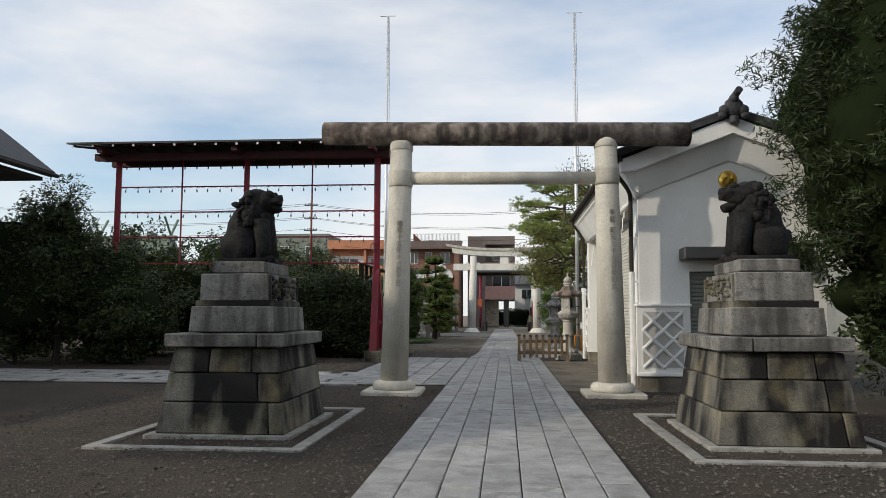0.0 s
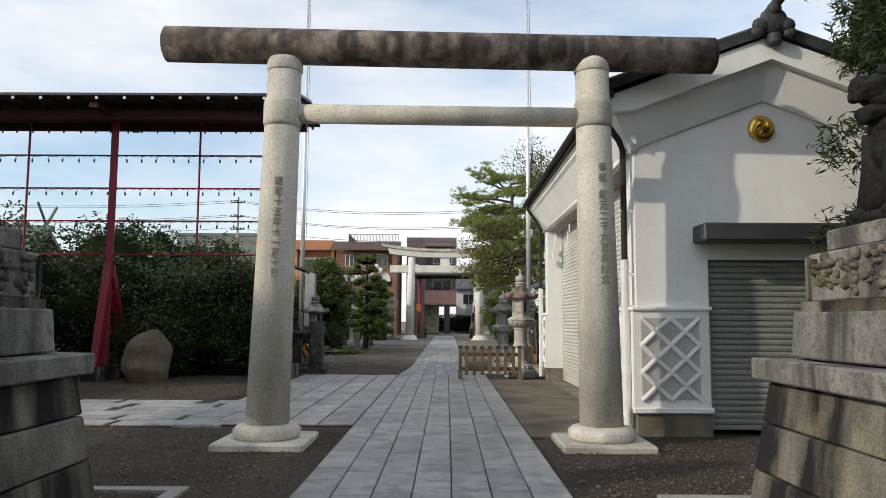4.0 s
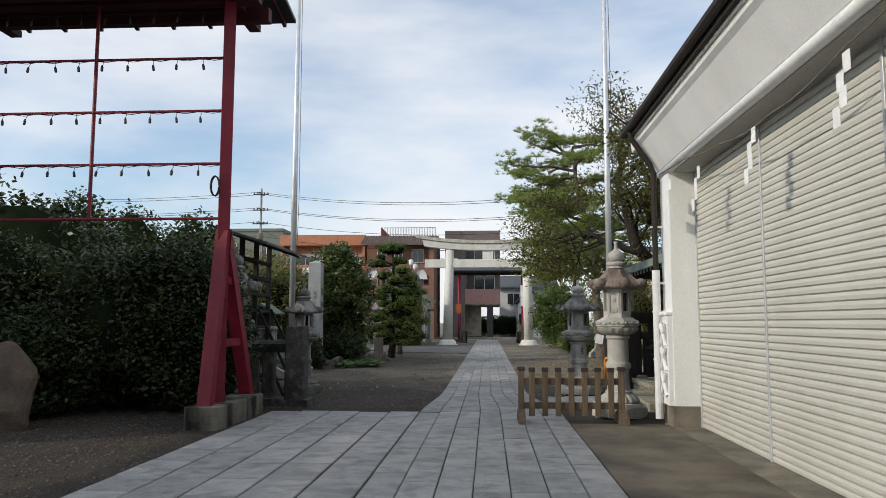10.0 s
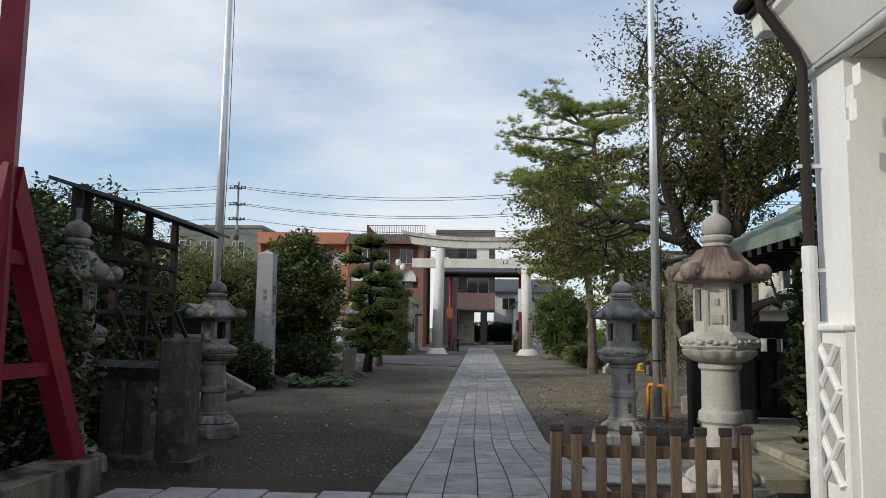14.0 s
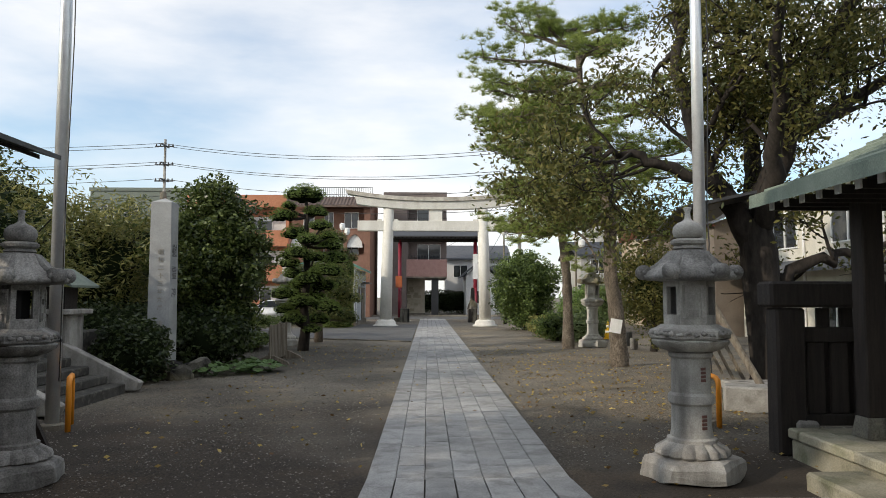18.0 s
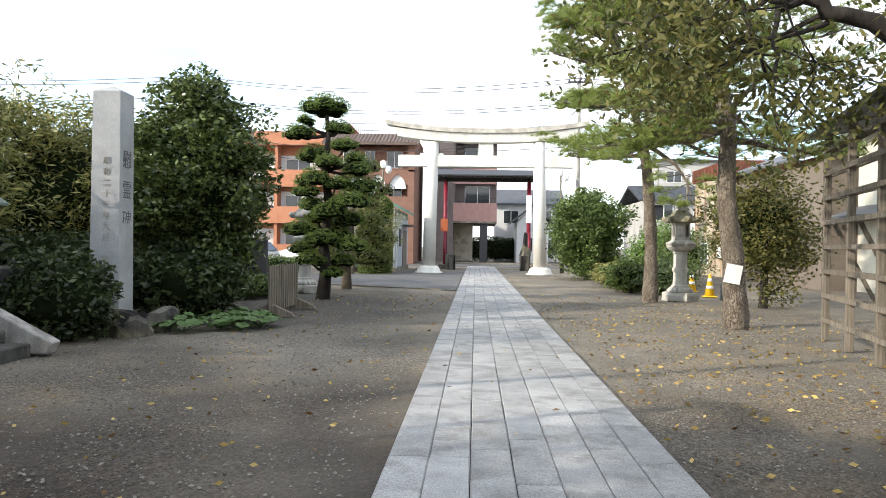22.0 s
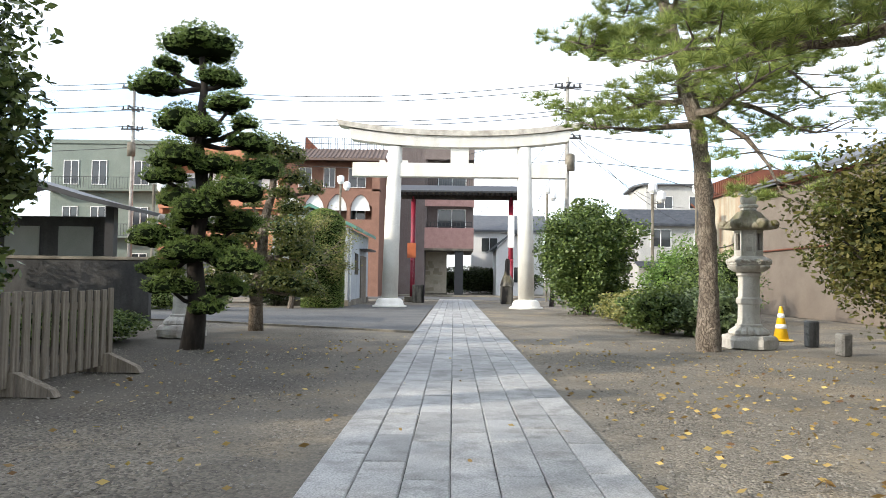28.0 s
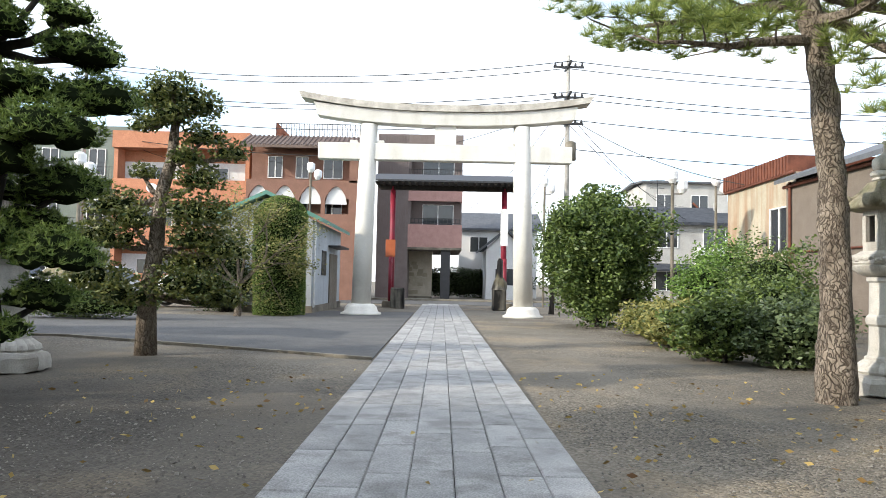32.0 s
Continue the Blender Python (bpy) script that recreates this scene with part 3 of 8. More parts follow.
pebbles("gravel_stones", 52000, [(-7.0, -1.0, 0.5, 16.7), (1.55, 6.0, 0.5, 16.0), (-7.0, -3.65, 20.2, 26.8)], 0.008, 0.028, PEBBLE)
pebbles("gravel_stones", 36000, [(-5.5, -0.95, 27.5, 47.0), (1.15, 5.5, 31.2, 47.0)], 0.006, 0.020, PEBBLE_PALE)

# first torii: round concrete pillars, stained round lintel
def torii_near():
    t = thing("torii", "weathered concrete shrine gate with rust-stained round lintel", "torii", (0, 15.36, 0))
    L, R = -1.87, 2.35
    for x, text in ((L, "昭和十五年十一月十日"), (R, "奉祝紀元二千六百年記念")):
        pl = part("plinth", B(x - 0.56, x + 0.56, -0.56, 0.56, -0.03, 0.075, bevel=0.02), TORII_STONE, t)
        part("base_ring", lathe(bmesh.new(), [(0.40, 0.075), (0.42, 0.11), (0.42, 0.19), (0.37, 0.235), (0.30, 0.25)], 32, (x, 0)), TORII_STONE, t, smooth=True)
        lean = 0.11 if x < 0 else -0.06
        bm = bmesh.new()
        tube(bm, [(x, 0, 0.2), (x + lean * 0.5, 0, 2.6), (x + lean, 0, 4.97)], [0.275, 0.245, 0.215], 36)
        part("pillar", bm, TORII_STONE, t, smooth=True)
        part("collar", lathe(bmesh.new(), [(0.222, 4.80), (0.232, 4.82), (0.232, 4.93), (0.21, 4.98)], 28, (x + lean, 0)), TORII_STONE, t, smooth=True)
        part("nuki_boss", lathe(bmesh.new(), [(0.235, 4.06), (0.248, 4.12), (0.248, 4.36), (0.235, 4.42)], 28, (x + lean * 0.85, 0)), TORII_STONE, t, smooth=True)
        n = len(text)
        for k, ch in enumerate(text):
            z = 3.30 - k * 0.130 if n == 10 else 3.50 - k * 0.136 - (0.08 if k > 1 else 0)
            tilt = math.degrees(math.atan2(lean, 4.8))
            letters(ch, 0.125, CUT_SHADOW, t, pose(x + lean * z / 5.0 + 0.05, -0.245 - 0.016 * (2.6 - z) / 2.6, z, 90, 0, 12), depth=0.008)
    bm = bmesh.new()
    tube(bm, [(-1.70, 0, 4.25), (2.22, 0, 4.21)], [0.128, 0.128], 28)
    part("tie_beam", bm, TORII_STONE, t, smooth=True)
    bm = bmesh.new()
    tube(bm, [(-3.36, 0, 5.19), (-3.34, 0, 5.19), (0.2, 0, 5.12), (3.89, 0, 5.05), (3.91, 0, 5.05)], [0.20, 0.235, 0.235, 0.235, 0.20], 40)
    part("lintel", bm, KASAGI_STONE, t, "rust-brown stained round lintel", smooth=True)
    return t


# raised letters take the grey of shadow lying in cut strokes
CUT_SHADOW = plain("carved_shadow", (0.30, 0.278, 0.238), 0.9)
INK_BLACK = plain("black_ink", (0.085, 0.085, 0.085), 0.8)
INK_RED = plain("red_ink", (0.17, 0.085, 0.07), 0.8)
torii_near()


# guardian lion pedestals
def course(parent, x0, x1, y0, y1, z0, z1, taper, splits, mat=OLD_STONE, name="block"):
    """One course of cut stones round a square pedestal, leaning in by taper."""
    g = 0.006
    def ring(a0, a1, b0, b1):
        bm = bmesh.new()
        q = taper
        lo = [(a0, b0), (a1, b0), (a1, b1), (a0, b1)]
        def shrink(p):
            fx = (p[0] - x0) / (x1 - x0) * 2 - 1
            fy = (p[1] - y0) / (y1 - y0) * 2 - 1
            return (p[0] - fx * q, p[1] - fy * q)
        lv = [bm.verts.new((*p, z0 + g)) for p in lo]
        hv = [bm.verts.new((*shrink(p), z1 - g)) for p in lo]
        for k in range(4):
            bm.faces.new((lv[k], lv[(k + 1) % 4], hv[(k + 1) % 4], hv[k]))
        bm.faces.new(lv[::-1])
        bm.faces.new(hv)
        bmesh.ops.bevel(bm, geom=list(bm.edges), offset=0.014, segments=1, affect="EDGES")
        bmesh.ops.subdivide_edges(bm, edges=[e for e in bm.edges if e.calc_length() > 0.3], cuts=2, use_grid_fill=True)
        rough_up(bm, 0.006, 7.0, x0 + z0 * 9)
        part(name, bm, mat, parent)
    xs = [x0] + [x0 + (x1 - x0) * s for s in splits] + [x1]
    for a, b in zip(xs, xs[1:]):
        ring(a + g, b - g, y0, y1)


def lion(parent_at, facing, open_mouth):
    """A seated guardian lion: haunches, chest, mane, head and forelegs in one mesh."""
    bm = bmesh.new()
    def ball(c, r, sub=3):
        m = Matrix.Translation(c) @ Matrix.Diagonal((*r, 1))
        bmesh.ops.create_icosphere(bm, subdivisions=sub, radius=1.0, matrix=m)
    ball((-0.18, 0, 0.24), (0.25, 0.27, 0.26))
    ball((-0.14, 0.2, 0.2), (0.24, 0.11, 0.23))
    ball((-0.14, -0.2, 0.2), (0.24, 0.11, 0.23))
    ball((-0.09, 0, 0.44), (0.27, 0.25, 0.33))
    ball((0.0, 0, 0.66), (0.24, 0.26, 0.26))
    ball((0.06, 0, 0.83), (0.20, 0.22, 0.16))
    ball((0.16, 0, 0.80), (0.20, 0.19, 0.15))
    ball((0.31, 0, 0.81), (0.12, 0.15, 0.075))
    ball((0.29, 0, 0.66 if open_mouth else 0.71), (0.11, 0.12, 0.055))
    ball((0.39, 0, 0.85), (0.05, 0.08, 0.05), 2)
    ball((0.12, 0, 0.48), (0.18, 0.18, 0.26))
    ball((0.17, 0, 0.60), (0.13, 0.2, 0.10))
    for k in range(9):
        a = -1.2 + 0.3 * k
        ball((0.06 + 0.05 * math.cos(a * 2), 0.25 * math.sin(a), 0.60 + 0.07 * math.cos(a * 3)), (0.07, 0.06, 0.08), 2)
    for s in (-1, 1):
        tube(bm, [(0.14, 0.13 * s, 0.55), (0.20, 0.14 * s, 0.28), (0.21, 0.14 * s, 0.04)], [0.13, 0.11, 0.12], 12)
        ball((0.26, 0.15 * s, 0.05), (0.12, 0.09, 0.06), 2)
        ball((-0.0, 0.2 * s, 0.88), (0.07, 0.05, 0.06), 2)
        ball((0.25, 0.1 * s, 0.90), (0.07, 0.05, 0.045), 2)
        for k in range(15):
            a = k * 0.62
            q = 0.05 + 0.0065 * k
            ball((-0.06 + q * math.cos(a), 0.22 * s, 0.62 + 1.4 * q * math.sin(a)), (0.05, 0.05, 0.05), 2)
    for k in range(5):
        ball((-0.38 + 0.065 * k, 0, 0.28 + 0.1 * k), (0.08, 0.14 - 0.015 * k, 0.1), 2)
    box(bm, -0.40, 0.36, -0.3, 0.3, -0.01, 0.05)
    rough_up(bm, 0.035, 8.0)
    rough_up(bm, 0.016, 23.0)
    for v in bm.verts:
        v.co.z *= 1.07
    ob = part("guardian_lion_statue", bm, STATUE, smooth=True)
    ob.matrix_basis = pose(*parent_at, 0, 0, facing)
    return tagged(ob, "dark weathered seated stone guardian lion on a stepped pedestal", "statue", "pair of guardian lions")


def pedestal(cx, cy, facing, open_mouth):
    t = thing("lion_pedestal", "tall stepped granite pedestal with black water stains", "pedestal", (cx, cy, 0), "pair of lion pedestals")
    w, d = 0.83, 1.05
    for k, (z0, z1, a, b) in enumerate(((0.03, 0.42, 0.0, 0.055), (0.42, 0.78, 0.055, 0.105), (0.78, 1.10, 0.105, 0.15))):
        course(t, -w + a, w - a, -d + a, d - a, z0, z1, b - a, ([0.88] if k == 0 else [0.80] if k == 1 else [0.36, 0.75]))
    course(t, -0.77, 0.77, -1.0, 1.0, 1.10, 1.28, -0.005, [0.26] if facing else [0.78], PED_STONE, "slab")
    course(t, -0.56, 0.56, -0.78, 0.78, 1.28, 1.63, 0.02, [], PED_STONE)
    part("shadow_step", B(-0.5, 0.5, -0.7, 0.7, 1.62, 1.70), OLD_STONE, t)
    course(t, -0.47, 0.47, -0.68, 0.68, 1.69, 2.06, 0.012, [], PED_STONE, "carved_block")
    course(t, -0.37, 0.37, -0.55, 0.55, 2.06, 2.23, 0.0, [], PED_STONE, "cap_block")
    # carved panel of clouds and beasts on the side that meets the path
    bm = bmesh.new()
    s = 1 if facing == 0 else -1
    for k in range(70):
        y, z = rng.uniform(-0.56, 0.56), rng.uniform(1.74, 2.01)
        r = rng.uniform(0.02, 0.05)
        bmesh.ops.create_icosphere(bm, subdivisions=2, radius=1, matrix=Matrix.Translation((s * 0.462, y, z)) @ Matrix.Diagonal((0.035, r, r * 0.8, 1)))
    rough_up(bm, 0.02, 14)
    tagged(part("carved_relief", bm, OLD_STONE, t, "deeply carved dark relief panel", smooth=True), kind="stuff")
    for y in (-0.64, 0.6):
        part("relief_border", B(s * 0.475 - 0.012, s * 0.475 + 0.012, y, y + 0.04, 1.72, 2.03), OLD_STONE, t)
    # footing strip and kerb frame of pale stone
    for name, ox, oy, wd, h in (("footing", 0.10, 0.10, 0.12, 0.035), ("kerb_frame", 0.45, 0.85, 0.15, 0.018)):
        x, y = w + ox, d + oy
        for a in ((-x, x, -y, -y + wd), (-x, x, y - wd, y), (-x, -x + wd, -y + wd, y - wd), (x - wd, x, -y + wd, y - wd)):
            part(name, B(*a, -0.04, h, bevel=0.006), KERB_STONE, t)
    lion((cx, cy, 2.23), 0 if s > 0 else 180, open_mouth)
    return t


KERB_STONE = material("kerb_stone", (0.24, 0.23, 0.21), (0.36, 0.35, 0.325), scale=4, rough=0.9, bump=0.3, fine=70, spots=((0.14, 0.13, 0.11), 0.6, 5.0))
pedestal(-3.24, 10.95, 0, False)
pedestal(3.55, 10.75, 180, True)


# storehouse with white plaster walls and roller shutters
SX0, SX1, SY0, SY1 = 3.04, 6.70, 16.2, 25.8


def storehouse():
    h = thing("storehouse", "white plastered shrine storehouse with roller shutters and tiled roof", "building", (0, 0, 0), kind="structure")
    zt, th = 3.92, 0.48
    xr = (SX0 + SX1) / 2
    # walls with openings left for the shutters
    for a in ((SX0 - 0.02, 4.04, SY0 - 0.03, 16.95), (6.1, SX1 + 0.03, SY0 - 0.03, 16.95), (SX0 - 0.02, SX1 + 0.03, 25.22, SY1 + 0.03), (SX0 + 0.46, SX1 + 0.03, 16.951, 25.219)):
        part("plinth", B(*a, -0.05, 0.34), CONCRETE, h)
    def wall(name, *a):
        part(name, B(*a), PLASTER, h)
    # front gable wall: shutter opening from x 4.05 to 6.4, up to 2.4
    wall("wall_front", SX0, 4.04, SY0, SY0 + 0.26, 0.342, zt)
    wall("wall_front", 6.1, SX1, SY0, SY0 + 0.26, 0.342, zt)
    wall("wall_front", 4.04, 6.1, SY0, SY0 + 0.26, 2.42, zt)
    bm = bmesh.new()
    prism(bm, [(SX0, zt), (SX1, zt), (SX1, 4.65), (xr, 5.36), (SX0, 4.65)], "y", SY0 + 0.001, SY0 + 0.26)
    part("gable", bm, PLASTER, h)
    bm = bmesh.new()
    prism(bm, [(SX0, zt), (SX1, zt), (SX1, 4.65), (xr, 5.36), (SX0, 4.65)], "y", SY1 - 0.26, SY1)
    part("gable", bm, PLASTER, h)
    wall("wall_back", SX0, SX1, SY1 - 0.26, SY1, 0.342, zt)
    wall("wall_side", SX1 - 0.26, SX1, SY0 + 0.26, SY1 - 0.26, 0.342, 4.7)
    # left side: piers either end, lintel above, shutters between
    wall("pier", SX0, SX0 + th, SY0 + 0.26, 16.95, 0.342, 4.7)
    wall("pier", SX0, SX0 + th, 25.22, SY1 - 0.26, 0.342, 4.7)
    wall("lintel", SX0, SX0 + th, 16.95, 25.22, zt, 4.7)
    # gable: an upright outer band under the tiles, a sloped band running back from it to the wall
    mir = lambda pts: pts + [(2 * xr - x, z) for x, z in reversed(pts[:-1])]
    for y0, y1 in ((SY0 - 0.40, SY0 - 0.16), (SY1 + 0.10, SY1 + 0.3)):
        lo, hi = mir([(2.66, 4.42), (2.96, 4.44), (xr, 5.19)]), mir([(2.63, 4.66), (xr, 5.51)])
        bm = prism(bmesh.new(), lo + hi[::-1], "y", y0, y1)
        bmesh.ops.bevel(bm, geom=list(bm.edges), offset=0.012, segments=1, affect="EDGES")
        part("gable_moulding", bm, PLASTER, h)
    bm = bmesh.new()
    low = mir([(2.98, 3.93), (3.14, 4.03), (xr, 4.69)])
    top = mir([(2.70, 4.46), (2.98, 4.47), (xr, 5.22)])
    rows = [[bm.verts.new((x, y, z)) for x, z in line] for line, y in ((low, SY0 + 0.002), (low, SY0 - 0.05), (top, SY0 - 0.30), (top, SY0 + 0.002))]
    for a, b in zip(rows, rows[1:] + rows[:1]):
        for k in range(len(a) - 1):
            bm.faces.new((a[k], a[k + 1], b[k + 1], b[k]))
    for k in (0, -1):
        bm.faces.new([r[k] for r in rows])
    part("gable_moulding", bm, PLASTER, h)
    # sloped white eave soffit along both sides, with a rounded trim at its foot
    for sgn, x in ((-1, SX0), (1, SX1)):
        bm = bmesh.new()
        pts = [(x, 4.03), (x + sgn * 0.03, 4.04), (x + sgn * 0.07, 4.10), (x + sgn * 0.30, 4.48), (x + sgn * 0.36, 4.53), (x + sgn * 0.37, 4.60), (x + sgn * 0.41, 4.60), (x + sgn * 0.41, 4.70), (x, 4.70)]
        prism(bm, pts, "y", SY0 - 0.15, SY1 + 0.1)
        part("eave_cove", bm, PLASTER, h)
        bm = tube(bmesh.new(), [(x - sgn * 0.01, SY0, 3.975), (x - sgn * 0.01, SY1, 3.975)], 0.06, 10)
        part("shutter_box_trim", bm, WHITE_PAINT, h, smooth=True)
    # roof slabs with tile rolls
    for sgn in (-1, 1):
        xe = xr + sgn * ((SX1 - SX0) / 2 + 0.46)
        ze, zp = 4.71, 5.53
        bm = bmesh.new()
        prism(bm, [(xe, ze), (xe, ze + 0.10), (xr, zp + 0.10), (xr, zp)], "y", SY0 - 0.45, SY1 + 0.3)
        roof = part("roof", bm, KAWARA, h, "dark grey tiled roof")
        y = SY0 - 0.4
        while y < SY1 + 0.29:
            bm = bmesh.new()
            tube(bm, [(xe - 0.0 * sgn, y, ze + 0.12), (xr, y, zp + 0.13)], 0.055, 8)
            part("tile_roll", bm, KAWARA, roof)
            y += 0.3
        bm = bmesh.new()
        tube(bm, [(xe + sgn * 0.04, SY0 - 0.45, ze + 0.04), (xe + sgn * 0.04, SY1 + 0.3, ze + 0.02)], 0.065, 10)
        part("gutter", bm, BRONZE, h)
        part("eave_board", B(min(xe, xe - sgn * 0.10), max(xe, xe - sgn * 0.10), SY0 - 0.44, SY1 + 0.29, ze - 0.09, ze + 0.005), BRONZE, h, "dark brown eave board under the tiles")
    bm = bmesh.new()
    prism(bm, [(xr - 0.16, 5.55), (xr + 0.16, 5.55), (xr + 0.11, 5.72), (xr - 0.11, 5.72)], "y", SY0 - 0.45, SY1 + 0.3)
    part("ridge", bm, KAWARA, h)
    # ogre end tile with its projecting roll
    bm = bmesh.new()
    for c, r in (((0, 0, 0), (0.2, 0.08, 0.2)), ((-0.17, 0, -0.06), (0.13, 0.07, 0.11)), ((0.17, 0, -0.06), (0.13, 0.07, 0.11)), ((-0.22, 0, -0.17), (0.1, 0.06, 0.08)), ((0.22, 0, -0.17), (0.1, 0.06, 0.08)), ((0, -0.03, 0.16), (0.1, 0.09, 0.1))):
        bmesh.ops.create_icosphere(bm, subdivisions=2, radius=1, matrix=Matrix.Translation((xr + c[0], SY0 - 0.5 + c[1], 5.68 + c[2])) @ Matrix.Diagonal((*r, 1)))
    tube(bm, [(xr, SY0 - 0.3, 5.84), (xr + 0.06, SY0 - 0.7, 5.98)], 0.07, 12)
    lathe(bm, [(0.09, 5.35), (0.1, 5.37), (0.1, 5.47), (0.09, 5.49)], 16, (xr, SY0 - 0.5))
    part("ridge_end_tile", bm, KAWARA, h, "dark sculpted ridge-end tile")
    # shutters on the left side: three bays, slat by slat
    def shutter(name, y0, y1, z0, z1, x, mat, axis="x"):
        bm = bmesh.new()
        z = z0
        prof = []
        while z < z1 - 0.01:
            prof += [(-0.006, z), (0.022, z + 0.006), (0.030, z + 0.040), (0.026, z + 0.072), (-0.006, z + 0.076)]
            z += 0.084
        outline = [(-0.02, z0)] + [(d, min(zz, z1)) for d, zz in prof] + [(-0.02, z1)]
        if axis == "x":
            prism(bm, [(x - d, zz) for d, zz in outline], "y", y0, y1)
        else:
            prism(bm, [(x - d, zz) for d, zz in outline], "x", y0, y1)
        return part(name, bm, mat, h)
    ys = [16.98, 19.75, 22.48, 25.2]
    for a, b in zip(ys, ys[1:]):
        shutter("roller_shutter", a + 0.025, b - 0.025, 0.03, zt, SX0 + 0.42, SHUTTER)
    for y in ys:
        part("shutter_guide", B(SX0 + 0.375, SX0 + 0.44, y - 0.024, y + 0.024, 0.03, zt, bevel=0.004), GUIDE, h)
    part("door_sill", B(SX0 - 0.01, SX0 + 0.46, 16.95, 25.22, -0.05, 0.03), CONCRETE, h)
    part("recess_ceiling", B(SX0 + 0.06, SX0 + 0.47, 16.96, 25.21, zt - 0.012, zt - 0.001), NAMAKO, h, "grey shutter box underside")
    shutter("roller_shutter", 4.06, 6.08, 0.06, 2.42, SY0 + 0.12, SHUTTER_G, "y")
    for x in (4.05, 6.09):
        part("shutter_guide", B(x - 0.03, x + 0.03, SY0 + 0.05, SY0 + 0.13, 0.05, 2.43), SHUTTER_G, h)
    # little canopy over the front shutter
    bm = bmesh.new()
    prism(bm, [(3.84, 2.64), (6.3, 2.64), (6.3, 2.88), (3.84, 2.88)], "y", SY0 - 0.5, SY0)
    bmesh.ops.bevel(bm, geom=list(bm.edges), offset=0.02, segments=1, affect="EDGES")
    part("canopy", bm, DARK_METAL, h, "dark metal canopy over the shutter")
    # lattice panels: raised white mouldings on grey
    def lattice(u0, u1, z0, z1, place, n=2):
        """place(u, z, out) gives the point on the wall."""
        bm = bmesh.new()
        def bar(a, b, r=0.035):
            tube(bm, [place(a[0], a[1], 0.012), place(b[0], b[1], 0.012)], r, 8)
        s = (u1 - u0) / n
        rows = max(1, round((z1 - z0) / s))
        sz = (z1 - z0) / rows
        for i in range(n):
            for j in range(rows):
                bar((u0 + i * s, z0 + j * sz), (u0 + (i + 1) * s, z0 + (j + 1) * sz))
                bar((u0 + (i + 1) * s, z0 + j * sz), (u0 + i * s, z0 + (j + 1) * sz))
        part("lattice_moulding", bm, WHITE_PAINT, h, "raised white crossed plaster mouldings")
        bm = bmesh.new()
        q = [place(u, z, o) for o in (-0.01, 0.006) for u, z in ((u0, z0), (u1, z0), (u1, z1), (u0, z1))]
        vs = [bm.verts.new(p) for p in q]
        for f in ((0, 1, 2, 3), (4, 5, 6, 7), (0, 1, 5, 4), (1, 2, 6, 5), (2, 3, 7, 6), (3, 0, 4, 7)):
            bm.faces.new([vs[k] for k in f])
        part("lattice_panel", bm, NAMAKO, h, "grey rendered panel behind the lattice")
    front = lambda u, z, o: (u, SY0 - 0.05 - o, z)
    side = lambda u, z, o: (SX0 - 0.07 - o, u, z)
    part("dado", B(SX0 - 0.07, 4.0, SY0 - 0.05, SY0 - 0.0005, 0.345, 1.70), PLASTER, h)
    part("dado_cap", B(SX0 - 0.09, 4.06, SY0 - 0.09, SY0 - 0.0005, 1.70, 1.76, bevel=0.015), PLASTER, h)
    part("dado_foot", B(SX0 - 0.09, 4.06, SY0 - 0.09, SY0 - 0.0005, 0.30, 0.38, bevel=0.015), PLASTER, h)
    lattice(3.08, 3.88, 0.48, 1.60, front, 2)
    for a, b in ((SY0, 16.93), (25.24, 25.78)):
        part("dado", B(SX0 - 0.07, SX0 - 0.001, a, b, 0.345, 1.70), PLASTER, h)
        part("dado_cap", B(SX0 - 0.11, SX0 - 0.001, a - 0.02, b + 0.02, 1.70, 1.76, bevel=0.015), PLASTER, h)
        lattice(a + 0.10, b - 0.10, 0.48, 1.60, side, 1)
    # gold crest: a disc with three comma swirls
    em = part("crest", lathe(bmesh.new(), [(0.02, -0.02), (0.20, -0.02), (0.22, 0.0), (0.20, 0.03), (0.02, 0.035)], 36), GOLD, h, "round gilded crest with three swirls", smooth=True)
    em.matrix_basis = pose(xr - 0.02, SY0 - 0.03, 4.29, 90, 0, 0) @ Matrix.Diagonal((0.86, 0.86, 1, 1))
    for k in range(3):
        bm = bmesh.new()
        pts, rr = [], []
        for s in range(9):
            a = k * 2 * math.pi / 3 + s * 0.28
            r = 0.075 + 0.012 * s
            pts.append((r * math.cos(a), r * math.sin(a), 0.03))
            rr.append(0.06 * (1 - s / 9.5))
        tube(bm, pts, rr, 8)
        part("swirl", bm, GOLD, em, smooth=True)
    # downpipes
    for y in (25.68, SY0 + 0.12):
        bm = bmesh.new()
        tube(bm, [(SX0 - 0.50, y, 4.74), (SX0 - 0.46, y, 4.55), (SX0 - 0.18, y, 4.14), (SX0 - 0.13, y, 4.0), (SX0 - 0.13, y, 2.4)], 0.045, 10)
        part("downpipe", bm, BRONZE, h)
        bm = bmesh.new()
        tube(bm, [(SX0 - 0.13, y, 2.42), (SX0 - 0.13, y, 0.1)], 0.062, 12)
        part("downpipe_cover", bm, WHITE_PAINT, h)
        for z in (1.0, 1.75, 2.2, 3.1):
            part("pipe_bracket", B(SX0 - 0.2, SX0 - 0.0, y - 0.02, y + 0.02, z, z + 0.03), WHITE_PAINT, h)
    return h


storehouse()


